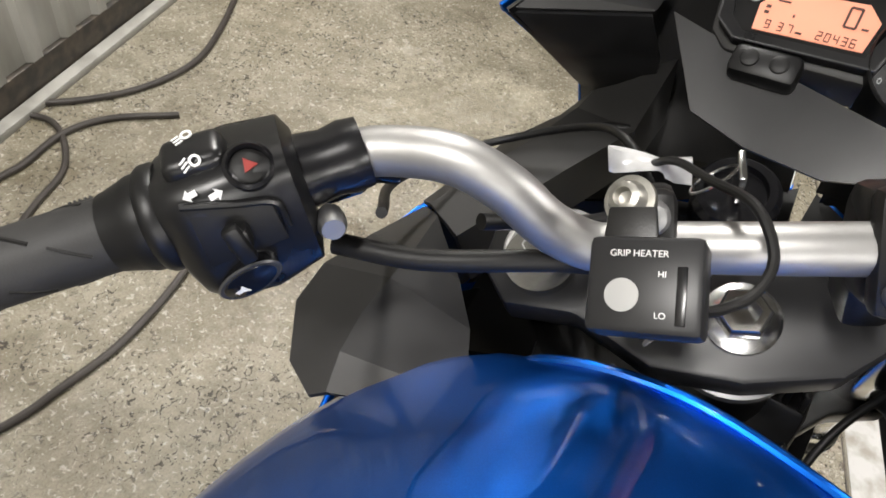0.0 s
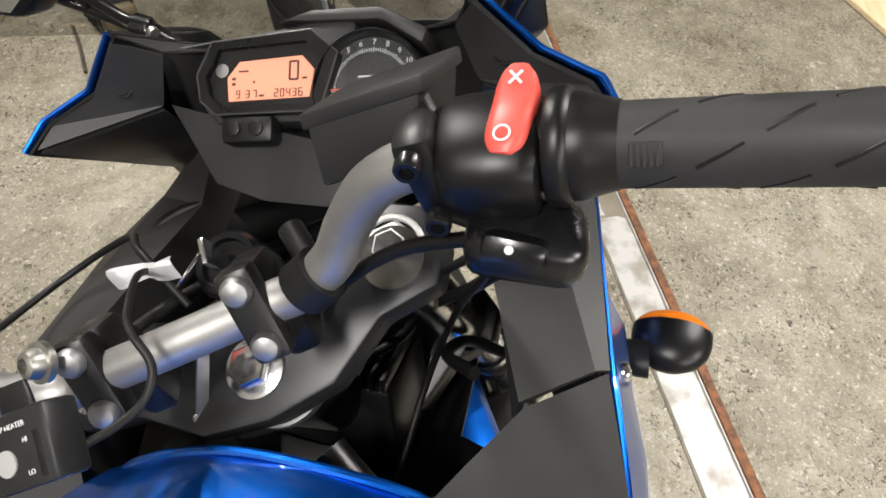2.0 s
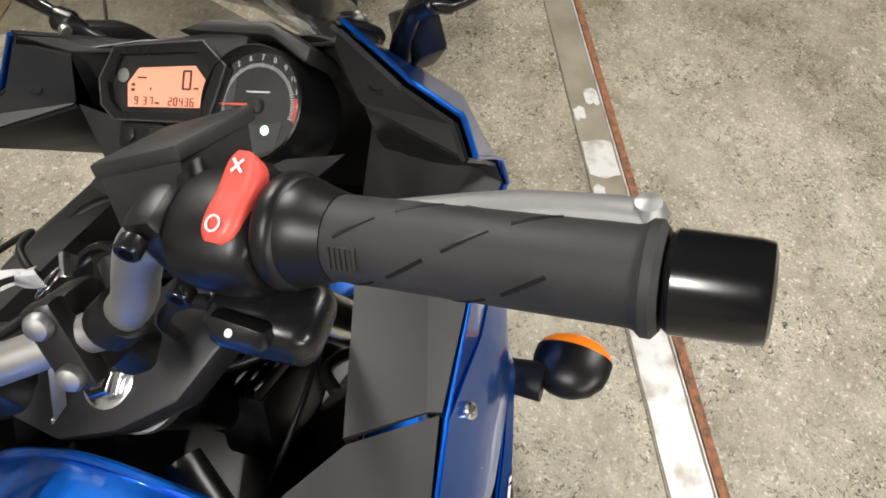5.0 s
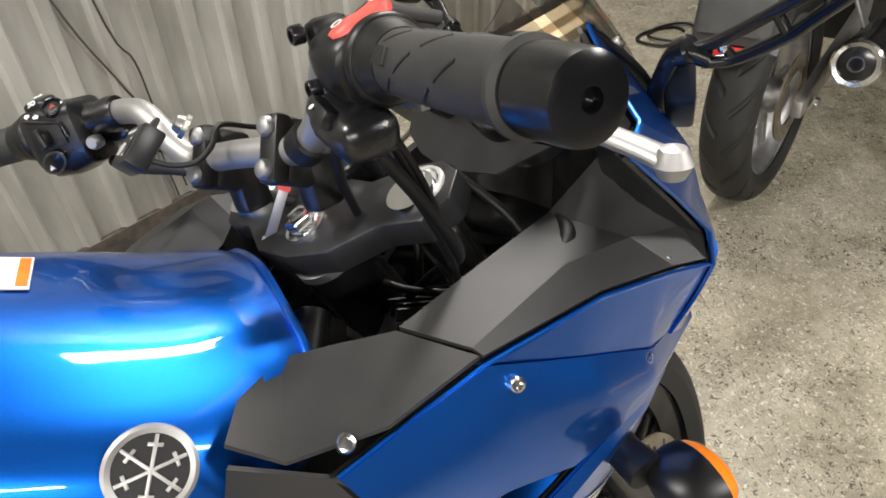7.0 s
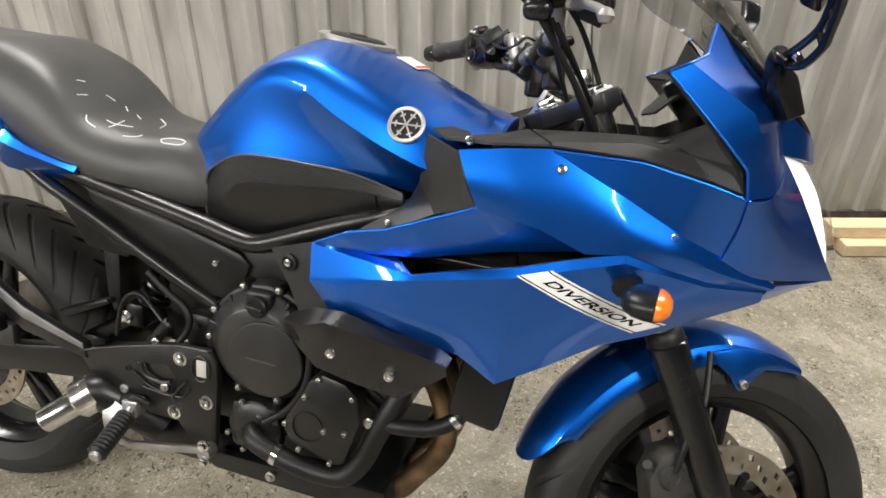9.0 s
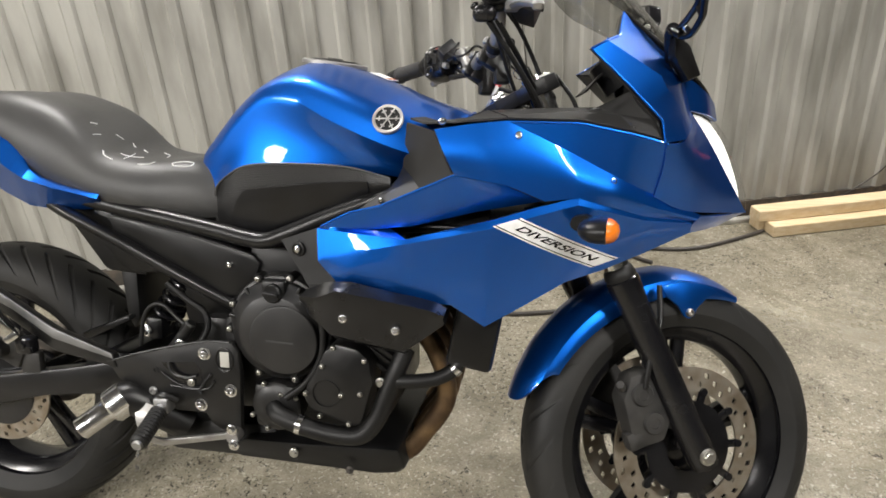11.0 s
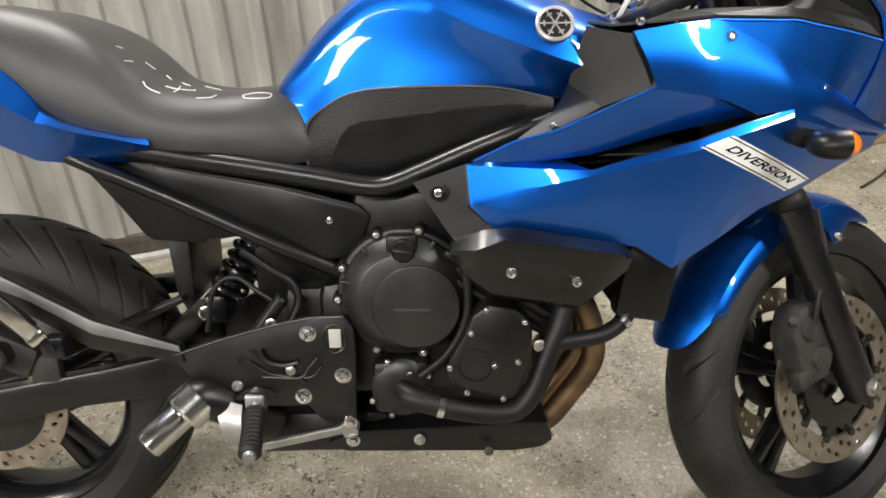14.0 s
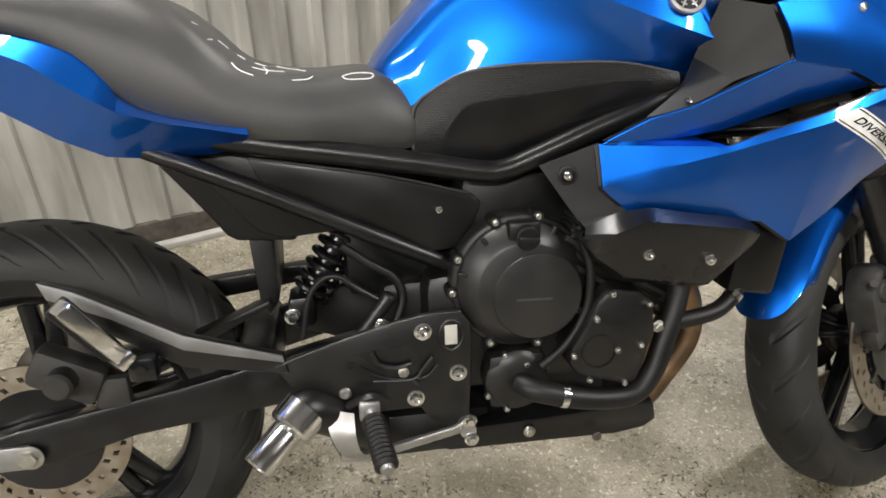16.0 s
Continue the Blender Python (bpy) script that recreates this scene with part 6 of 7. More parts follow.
for nm, pts, r in (("wiring_loom", [(0.366, -0.186, 1.060), (0.412, -0.150, 0.990), (0.446, -0.118, 0.930), (0.450, -0.060, 0.885), (0.43, -0.02, 0.84)], 0.0062),
                   ("wiring_loom", [(0.300, 0.120, 0.985), (0.360, 0.090, 0.960), (0.430, 0.060, 0.940), (0.470, 0.020, 0.900), (0.46, 0.0, 0.83)], 0.0060),
                   ("throttle_cable", [(0.375, -0.165, 1.050), (0.415, -0.140, 0.980), (0.448, -0.105, 0.900), (0.430, -0.075, 0.830), (0.36, -0.06, 0.79)], 0.0038),
                   ("brake_hose", [(0.470, -0.070, 0.980), (0.505, -0.110, 0.930), (0.520, -0.125, 0.860), (0.540, -0.115, 0.780), (0.58, -0.09, 0.70)], 0.0050),
                   ("wiring_loom", [(0.420, -0.120, 0.870), (0.450, -0.090, 0.845), (0.485, -0.095, 0.815), (0.50, -0.12, 0.78)], 0.0070),
                   ("wiring_loom", [(0.380, 0.02, 0.90), (0.420, -0.03, 0.87), (0.46, -0.06, 0.86), (0.52, -0.05, 0.83)], 0.0055)):
    part(nm, tube(pts, r * 0.72, 12), RUBBER, bike)
# added plate: hides the mudguard so the gap under the yoke stays dark
part("gap_plate", slab([(0.395, -0.080, 0.705), (0.545, -0.080, 0.700), (0.545, 0.080, 0.700), (0.395, 0.080, 0.705)], (0, 0, -0.004), 0.001), BLACK_PLASTIC, bike, "black plate added under the yoke to darken the gap")
REG = pose(0.44, -0.03, 0.80, 0, 20, 0)
reg = part("regulator", block((0.09, 0.05, 0.07), 0.006, REG), CAST, bike, "black finned regulator")
for k in range(5):
    part("fin", block((0.09, 0.004, 0.012), 0.001, REG @ pose(0, -0.02 + 0.01 * k, 0.040)), CAST, reg)
part("bar_strap", steered(lathe([(0.0113, -0.008), (0.0150, -0.008), (0.0150, 0.008), (0.0113, 0.008)], 20, bar_frame(-0.078), close=False)), RUBBER, bike)
part("cable_guide", steered(tube([along(-0.078)[0] + Vector((0.012, 0, 0.0)), along(-0.078)[0] + Vector((0.034, 0.006, 0.010))], 0.007, 12)), CAST, bike)

# indicators
IND = Matrix.Translation((0.546, -0.261, 0.752)) @ pose(0, 0, 0, 0, 90, -6)


def bulb(profile):
    b = lathe(profile, 32)
    b.transform(IND @ Matrix.Diagonal((0.78, 1.36, 0.92, 1)))
    return b


def indicator():
    stalk = skin([[(0.523 + w * math.cos(a), y, 0.757 + h * math.sin(a)) for a in np.linspace(0, 2 * math.pi, 14, endpoint=False)] for y, w, h in ((-0.185, 0.022, 0.014), (-0.215, 0.017, 0.011), (-0.242, 0.019, 0.013))], closed=True, caps=True)
    return stalk, bulb([(0.0001, -0.034), (0.010, -0.031), (0.018, -0.024), (0.0235, -0.013), (0.0255, 0.000), (0.0255, 0.013), (0.0245, 0.014)]), bulb([(0.0245, 0.013), (0.0236, 0.019), (0.0196, 0.026), (0.0120, 0.032), (0.0001, 0.034)])


for fix in (lambda b: b, flip):
    stalk, body, front_lens = [fix(b) for b in indicator()]
    ind = part("indicator", body, BLACK_PLASTIC, bike, "black indicator with an orange lens")
    part("stalk", stalk, RUBBER, ind)
    part("lens", front_lens, ORANGE, ind, "orange lens")

# ---- engine, exhaust, rear end ----
part("crankcase", join(block((0.34, 0.27, 0.20), 0.03, pose(0.02, 0, 0.44)), block((0.20, 0.22, 0.09), 0.02, pose(0.05, 0, 0.32)), block((0.16, 0.20, 0.16), 0.02, pose(-0.13, 0, 0.44))), CAST, bike, "black four-cylinder engine case")


def cylinder_head():
    m = pose(0.165, 0, 0.585, 0, 33, 0)
    fins = [block((0.20 - 0.004 * (k % 2), 0.35 - 0.01 * (k % 2), 0.008), 0.001, m @ pose(0, 0, -0.085 + 0.0145 * k)) for k in range(7)]
    return block((0.185, 0.33, 0.11), 0.01, m @ pose(0, 0, -0.035)), block((0.21, 0.36, 0.075), 0.016, m @ pose(0, 0, 0.055)), fins


barrel, top_cover, fin_list = cylinder_head()
head_ob = part("cylinder_head", barrel, CAST, bike, "black finned cylinder head")
part("head_cover", top_cover, CAST, head_ob)
for bm in fin_list:
    part("fin", bm, CAST, head_ob)

cc = Vector((-0.012, -0.150, 0.527))
COVER = material("satin_black_coated_cover", (0.010, 0.010, 0.0105), 0.36, 0.0, (0.016, 0.0155, 0.015), 18, bump=0.35, bump_scale=900, rough2=0.46, spec=0.5)
cover = part("clutch_cover", lathe([(0.101, -0.02), (0.101, 0.004), (0.0985, 0.0075), (0.0935, 0.009), (0.0925, 0.015), (0.0905, 0.0185), (0.0690, 0.0365), (0.0660, 0.0380), (0.03, 0.040), (0.0001, 0.041)], 64, aim(cc, RIGHT)), COVER, bike, "round black clutch cover", 30)
part("cover_face", lathe([(0.0655, 0.018), (0.0650, 0.0385), (0.0635, 0.0405), (0.060, 0.0415), (0.0001, 0.0428)], 56, aim(cc + Vector((0.018, 0, -0.012)), RIGHT)), COVER, cover)
part("filler_boss", join(block((0.046, 0.024, 0.040), 0.006, pose(-0.012, -0.172, 0.603)), lathe([(0.017, 0), (0.017, 0.010), (0.015, 0.012), (0.0001, 0.012)], 28, aim((-0.010, -0.183, 0.602), RIGHT))), BLACK_PLASTIC, cover, "black oil filler cap")
part("filler_grip", block((0.030, 0.010, 0.007), 0.002, pose(-0.010, -0.197, 0.602, 0, 8, 0)), BLACK_PLASTIC, cover)
part("cover_writing", block((0.052, 0.0008, 0.0035), 0, pose(0.000, -0.1926, 0.512, 0, 2, 0)), material("raised_mark", (0.05, 0.05, 0.05), 0.5, 0.3), cover)
for k, a in enumerate((112, 76, 155, 184, 243, 285, 20, 330)):
    p = cc + Vector((0.100 * math.cos(radians(a)), -0.008, 0.100 * math.sin(radians(a))))
    part("boss", lathe([(0.009, -0.02), (0.009, 0.004), (0.008, 0.006)], 14, aim(p, RIGHT)), CAST, cover)
    part("cover_bolt", bolt(p + RIGHT * 0.005, RIGHT, 0.0055, 0.005), ZINC, cover)
for a in (60, 128, 165):
    part("cover_rib", block((0.020, 0.010, 0.006), 0.002, Matrix.Translation(cc + Vector((0.086 * math.cos(radians(a)), -0.020, 0.086 * math.sin(radians(a))))) @ pose(0, 0, 0, 0, -a, 0)), CAST, cover)

pump = part("pickup_cover", plate([(0.048, 0.412), (0.062, 0.392), (0.140, 0.366), (0.156, 0.374), (0.168, 0.418), (0.178, 0.452), (0.172, 0.498), (0.150, 0.516), (0.110, 0.524), (0.088, 0.506), (0.078, 0.482), (0.052, 0.436)], -0.208, 0.065, 0.008), CAST, bike, "black pickup cover with small screws", 30)
part("ring_mark", lathe([(0.0265, 0), (0.0265, 0.0015), (0.0245, 0.0015), (0.0245, 0)], 36, aim((0.092, -0.2085, 0.428), RIGHT), close=False), CAST, pump)
for x, z in ((0.108, 0.516), (0.164, 0.496), (0.086, 0.480), (0.054, 0.426), (0.155, 0.433), (0.120, 0.428), (0.079, 0.385), (0.133, 0.374)):
    part("cover_bolt", bolt((x, -0.209, z), RIGHT, 0.0048, 0.005), ZINC, pump)
part("case_bolt", hexbolt((0.188, -0.195, 0.452), RIGHT, 0.0075), ZINC, pump)

wp = part("water_pump", join(lathe([(0.048, -0.03), (0.048, 0.006), (0.042, 0.012), (0.020, 0.016), (0.0001, 0.016)], 32, aim((-0.020, -0.168, 0.378), RIGHT)), block((0.09, 0.04, 0.09), 0.014, pose(-0.02, -0.16, 0.378))), CAST, bike, "black water pump body")
for x, z in ((-0.040, 0.424), (-0.007, 0.405), (-0.066, 0.360), (-0.037, 0.335), (0.020, 0.345), (0.022, 0.400)):
    part("cover_bolt", bolt((x, -0.180, z), RIGHT, 0.0048, 0.005), ZINC, wp)
part("coolant_hose", tube([(-0.020, -0.185, 0.380), (0.0, -0.205, 0.375), (0.050, -0.208, 0.360), (0.110, -0.206, 0.349), (0.155, -0.203, 0.353), (0.183, -0.198, 0.385), (0.200, -0.192, 0.430), (0.215, -0.185, 0.470), (0.23, -0.17, 0.51)], 0.0165, 18, 60), RUBBER, bike, "black coolant hose")
part("hose_clip", lathe([(0.0172, -0.005), (0.0180, -0.005), (0.0180, 0.005), (0.0172, 0.005)], 24, aim((0.040, -0.2078, 0.363), (0.96, 0, -0.25)), close=False), CHROME, bike, "steel hose clip")
part("coolant_hose", tube([(0.205, -0.190, 0.455), (0.240, -0.190, 0.457), (0.285, -0.182, 0.462), (0.315, -0.172, 0.478), (0.330, -0.165, 0.500)], 0.0125, 16), RUBBER, bike, "black coolant hose")
part("hose_clip", lathe([(0.0130, -0.005), (0.0140, -0.005), (0.0140, 0.005), (0.0130, 0.005)], 24, aim((0.318, -0.171, 0.480), (0.7, 0.2, 0.7)), close=False), CHROME, bike, "steel hose clip")
part("breather_hose", tube([(0.068, -0.180, 0.600), (0.082, -0.188, 0.550), (0.078, -0.190, 0.490), (0.050, -0.192, 0.440), (0.010, -0.195, 0.407)], 0.0065, 12), RUBBER, bike)
part("radiator", join(block((0.035, 0.31, 0.21), 0.008, pose(0.355, 0, 0.58, 0, 14, 0)), block((0.080, 0.040, 0.135), 0.010, pose(0.352, -0.160, 0.548, 0, 10, 0))), BLACK_PLASTIC, bike, "black radiator behind the fairing")
for k, y in enumerate((-0.105, -0.035, 0.035, 0.105)):
    back = 0.003 * k
    part("exhaust_header", tube([(0.235 - back, y, 0.530), (0.262 - back, y, 0.500), (0.286 - back, y, 0.445), (0.288 - back, y, 0.385), (0.252 - back, y, 0.325), (0.200 - back, y * 0.96, 0.268), (0.08, y * 0.8, 0.245)], 0.0190, 16, 44), PIPE, bike, "heat-browned exhaust header pipe")
belly = part("belly_pan", slab([(-0.100, -0.155, 0.292), (0.0, -0.160, 0.297), (0.210, -0.160, 0.305), (0.222, -0.150, 0.262), (0.206, -0.140, 0.246), (0.160, -0.145, 0.240), (-0.120, -0.140, 0.244), (-0.150, -0.140, 0.262)], (0, 0.30, 0), 0.008), BLACK_PLASTIC, bike, "black exhaust cover under the engine")
part("belly_bolt", hexbolt((0.004, -0.162, 0.278), RIGHT, 0.0075), ZINC, belly)
part("belly_bolt", hexbolt((0.115, -0.162, 0.254), RIGHT, 0.006), STEEL_DARK, belly)


def side_cowl():
    crest = [(0.060, -0.222, 0.608), (0.093, -0.242, 0.612), (0.131, -0.247, 0.627), (0.200, -0.245, 0.617), (0.283, -0.236, 0.601), (0.305, -0.226, 0.592)]
    top = [(0.066, -0.210, 0.614), (0.104, -0.220, 0.634), (0.150, -0.224, 0.637), (0.225, -0.222, 0.622), (0.290, -0.212, 0.609), (0.308, -0.214, 0.598)]
    low = [(0.064, -0.214, 0.602), (0.077, -0.221, 0.578), (0.114, -0.226, 0.545), (0.175, -0.228, 0.534), (0.234, -0.220, 0.522), (0.303, -0.215, 0.578)]
    edge = [tuple(np.array(a) * 0.93 + np.array(b) * 0.07 + (0, -0.0004, 0)) for a, b in zip(crest, top)]
    under = [tuple(np.array(a) * 0.92 + np.array(b) * 0.08) for a, b in zip(crest, low)]
    turn = [tuple(np.array(a) * 0.10 + np.array(b) * 0.90) for a, b in zip(crest, low)]
    return thick(join(skin([top, edge], 34, curve=straight), skin([edge, under], 34, curve=straight), skin([under, turn], 34, curve=straight), skin([turn, [tuple(np.array(a) + (0, 0.012, 0)) for a in low], [tuple(np.array(a) + (0, 0.05, 0.01)) for a in low]], 34, curve=straight)), -0.006)


for bm in both(side_cowl):
    cowl_ob = part("engine_cowl", bm, SATIN, bike, "black plastic engine side cowl", 26)
part("cowl_block", block((0.19, 0.40, 0.07), 0.01, pose(0.175, 0, 0.582, 0, 8, 0)), BLACK_PLASTIC, bike)
for x, z in ((0.140, 0.583), (0.230, 0.568)):
    part("cowl_bolt", bolt((x, -0.2425, z), RIGHT, 0.0085, 0.006), CHROME, cowl_ob, "bright cowl screw")


def bracket_panel():
    a = [(0.008, -0.174, 0.698), (0.044, -0.181, 0.647), (0.061, -0.188, 0.621), (0.072, -0.202, 0.606)]
    b = [(0.086, -0.186, 0.726), (0.096, -0.194, 0.672), (0.130, -0.206, 0.632), (0.156, -0.223, 0.631)]
    return thick(skin([a, b], 16, curve=straight), -0.006)


br = None
for bm in both(bracket_panel):
    br = part("cowl_bracket", bm, material("dark_grey_moulded_plastic", (0.009, 0.009, 0.0095), 0.42, 0, (0.013, 0.013, 0.0135), 25, bump=0.3, bump_scale=1400, rough2=0.52, spec=0.45) if br is None else br.data.materials[0], bike, "dark grey fairing bracket panel", 22)
part("washer", lathe([(0.013, -0.004), (0.013, 0.0), (0.010, 0.001), (0.009, -0.002), (0.0001, -0.002)], 24, aim((0.043, -0.1925, 0.686), (-0.2, -1, 0))), RUBBER, br)
part("panel_bolt", bolt((0.043, -0.1925, 0.686), (-0.2, -1, 0), 0.007, 0.005), CHROME, br)

# footrest plates
RP = [(-0.366, 0.440), (-0.272, 0.470), (-0.165, 0.495), (-0.104, 0.498), (-0.090, 0.480), (-0.088, 0.440), (-0.094, 0.315), (-0.110, 0.306), (-0.150, 0.330), (-0.165, 0.352), (-0.225, 0.352), (-0.262, 0.375), (-0.343, 0.405)]
rear_plate = part("footrest_plate", plate(RP, -0.178, 0.016, 0.003), CAST, bike, "black cast footrest plate", 25)
flp = plate(RP, -0.178, 0.016, 0.003)
part("footrest_plate", flip(flp), CAST, bike, "black cast footrest plate", 25)
for x, z, r in ((-0.158, 0.473, 0.0095), (-0.109, 0.403, 0.0095), (-0.172, 0.369, 0.0095)):
    part("plate_bolt", join(bolt((x, -0.1785, z), RIGHT, r, 0.007), lathe([(r * 1.35, -0.001), (r * 1.35, 0.0012), (r, 0.0018), (r * 0.9, 0)], 24, aim((x, -0.1785, z), RIGHT), close=False)), CHROME, rear_plate, "bright socket bolt")
part("plate_bolt", bolt((-0.272, -0.1785, 0.389), RIGHT, 0.009, 0.004), ALLOY, rear_plate)
# not cut through: a pale block stands in for the brightness behind
part("slot", join(block((0.018, 0.001, 0.030), 0.0004, pose(-0.118, -0.1784, 0.464))), material("pale_slot_fill", (0.45, 0.44, 0.40), 0.6, 0, (0.38, 0.37, 0.33), 30), rear_plate)
part("slot_rim", tube([(-0.118 + 0.017 * math.cos(a), -0.179, 0.464 + 0.023 * math.sin(a)) for a in np.linspace(0, 2 * math.pi, 17)], 0.002, 6, 40), CAST, rear_plate)
part("recess", slab([(-0.250, -0.1786, 0.448), (-0.180, -0.1786, 0.455), (-0.168, -0.1786, 0.440), (-0.165, -0.1786, 0.405), (-0.215, -0.1786, 0.410)], (0, 0.001, 0)), GLOSS_BLACK, rear_plate)
part("plate_bolt", lathe([(0.006, 0), (0.006, 0.001), (0.0045, 0.0012), (0.004, -0.003), (0.0001, -0.003)], 16, aim((-0.262, -0.1785, 0.432), RIGHT)), RUBBER, rear_plate)
part("pedal_link", tube([(-0.232, -0.184, 0.452), (-0.222, -0.186, 0.432), (-0.196, -0.184, 0.424), (-0.176, -0.182, 0.428)], 0.0032, 8), CAST, rear_plate)
part("link_bolt", hexbolt((-0.188, -0.182, 0.414), RIGHT, 0.0062, 0.006), ZINC, rear_plate)
part("plate_rib", tube([(-0.232, -0.180, 0.404), (-0.176, -0.1815, 0.402), (-0.160, -0.1815, 0.418), (-0.146, -0.1815, 0.434)], 0.0024, 8), GREY_PLASTIC, rear_plate)
part("plate_rib", tube([(-0.176, -0.1815, 0.402), (-0.168, -0.1815, 0.392)], 0.0024, 8), GREY_PLASTIC, rear_plate)
part("plate_rib", join(tube([(-0.250, -0.180, 0.430), (-0.215, -0.180, 0.408), (-0.160, -0.180, 0.402), (-0.140, -0.180, 0.420)], 0.0022, 8), tube([(-0.365, -0.180, 0.442), (-0.272, -0.180, 0.471), (-0.165, -0.180, 0.496), (-0.104, -0.180, 0.499)], 0.0022, 8)), CAST, rear_plate)
hanger = part("pillion_hanger", slab([(-0.640, -0.182, 0.590), (-0.598, -0.182, 0.573), (-0.475, -0.182, 0.500), (-0.352, -0.182, 0.458), (-0.345, -0.182, 0.430), (-0.480, -0.182, 0.455), (-0.556, -0.182, 0.505), (-0.625, -0.182, 0.548)], (0, 0.02, 0), 0.004), CAST, bike, "black cast pillion footrest hanger with a pale upper face", 25)
# paler strip along the hanger's upper half
part("hanger_face", slab([(-0.638, -0.1835, 0.591), (-0.598, -0.1835, 0.575), (-0.475, -0.1835, 0.502), (-0.352, -0.1835, 0.459), (-0.350, -0.1835, 0.449), (-0.478, -0.1835, 0.482), (-0.560, -0.1835, 0.535), (-0.630, -0.1835, 0.568)], (0, 0.004, 0), 0.001), material("pale_satin_alloy", (0.20, 0.20, 0.20), 0.5, 0.8, (0.26, 0.26, 0.255), 25, rough2=0.6), hanger, "pale grey upper face")


def pillion_peg():
    a, b = Vector((-0.589, -0.250, 0.582)), Vector((-0.537, -0.205, 0.476))
    return a, b


pa, pb = pillion_peg()
pd = (pb - pa).normalized()
PEG = aim(pa, pd)
pp = part("pillion_footrest", join(block((0.030, 0.022, 0.11), 0.004, PEG @ pose(0.004, 0, 0.055))), CHROME, bike, "polished folding pillion footrest")
part("peg_rubber", block((0.012, 0.030, 0.100), 0.003, PEG @ pose(0.018, 0, 0.052)), RUBBER, pp, "ribbed black peg rubber")
for k in range(12):
    part("rib", block((0.006, 0.030, 0.003), 0.001, PEG @ pose(0.0275, 0, 0.008 + 0.0075 * k)), RUBBER, pp)
part("peg_end", block((0.034, 0.026, 0.016), 0.004, PEG @ pose(0.004, 0, 0.108)), CHROME, pp)
part("pivot", join(block((0.036, 0.026, 0.034), 0.006, Matrix.Translation((-0.526, -0.196, 0.470))), lathe([(0.007, 0), (0.007, 0.004), (0.0001, 0.004)], 16, aim((-0.526, -0.209, 0.472), RIGHT))), GLOSS_BLACK, pp, "black folding hinge")
peg_a, peg_b = Vector((-0.240, -0.195, 0.372)), Vector((-0.226, -0.300, 0.345))
pgd = (peg_b - peg_a).normalized()
PG = aim(peg_a, pgd)
peg = part("footrest", join(lathe([(0.010, 0), (0.010, 0.112), (0.008, 0.116), (0.0001, 0.116)], 20, PG), block((0.030, 0.028, 0.03), 0.004, Matrix.Translation(peg_a))), ALLOY, bike, "rider footrest with black ribbed rubber")
part("footrest_rubber", lathe([(0.0125, 0.024)] + [(0.0165 - 0.0022 * (k % 2), 0.026 + 0.004 * k) for k in range(21)] + [(0.012, 0.110)], 20, PG), RUBBER, peg, "ribbed black rubber")
part("feeler_bolt", lathe([(0.0032, 0), (0.0032, 0.020), (0.0048, 0.021), (0.0048, 0.026), (0.0001, 0.026)], 12, aim(peg_b - pgd * 0.006, (0.0, -0.25, -1))), CHROME, peg, "plated feeler bolt")
part("footrest_yoke", tube([(-0.270, -0.185, 0.372), (-0.238, -0.200, 0.392), (-0.215, -0.190, 0.378)], 0.006, 10), CAST, peg)
part("brake_pedal", join(slab([(-0.285, -0.195, 0.300), (-0.255, -0.195, 0.295), (-0.120, -0.195, 0.322), (-0.105, -0.195, 0.330), (-0.108, -0.195, 0.312), (-0.250, -0.195, 0.282), (-0.285, -0.195, 0.287)], (0, 0.010, 0), 0.002), lathe([(0.012, -0.012), (0.012, 0.012)], 20, aim((-0.100, -0.190, 0.318), RIGHT))), BARE, bike, "cast alloy rear brake pedal")
part("pedal_bolt", hexbolt((-0.098, -0.204, 0.337), RIGHT, 0.0085, 0.008), CHROME, bike)
part("pedal_bolt", hexbolt((-0.096, -0.204, 0.306), RIGHT, 0.0085, 0.008), CHROME, bike)
part("heel_guard", skin([[(-0.300, -0.188, 0.372), (-0.262, -0.196, 0.366)], [(-0.298, -0.205, 0.345), (-0.262, -0.212, 0.342)], [(-0.285, -0.210, 0.312), (-0.255, -0.214, 0.312)], [(-0.262, -0.200, 0.290), (-0.235, -0.200, 0.295)]], 6, 12), BARE, bike, "polished curved guard")

# exhaust silencer
sil = part("silencer", join(block((0.26, 0.22, 0.085), 0.03, pose(-0.17, -0.02, 0.272)), tube([(-0.235, -0.130, 0.300), (-0.285, -0.160, 0.345), (-0.325, -0.182, 0.372), (-0.345, -0.193, 0.362)], [0.034, 0.034, 0.032, 0.030], 24)), CAST, bike, "black under-engine silencer")
TIP = aim((-0.335, -0.187, 0.368), (-0.06, -0.044, -0.045))
part("silencer_sleeve", lathe([(0.031, -0.012), (0.034, -0.010), (0.034, 0.022), (0.031, 0.026), (0.026, 0.026)], 36, TIP), CHROME, sil, "polished sleeve")
part("silencer_tip", lathe([(0.0215, 0.020), (0.0225, 0.022), (0.0225, 0.088), (0.021, 0.090), (0.0198, 0.088), (0.0195, 0.04), (0.0001, 0.04)], 36, TIP), CHROME, sil, "polished round exhaust outlet")

# swingarm, shock, rear brake
def arm():
    return slab([(-0.795, -0.120, 0.288), (-0.790, -0.120, 0.338), (-0.735, -0.120, 0.352), (-0.505, -0.118, 0.392), (-0.20, -0.110, 0.455), (-0.17, -0.11, 0.40), (-0.369, -0.115, 0.345), (-0.577, -0.118, 0.322), (-0.70, -0.120, 0.290)], (0, 0.030, 0), 0.006)


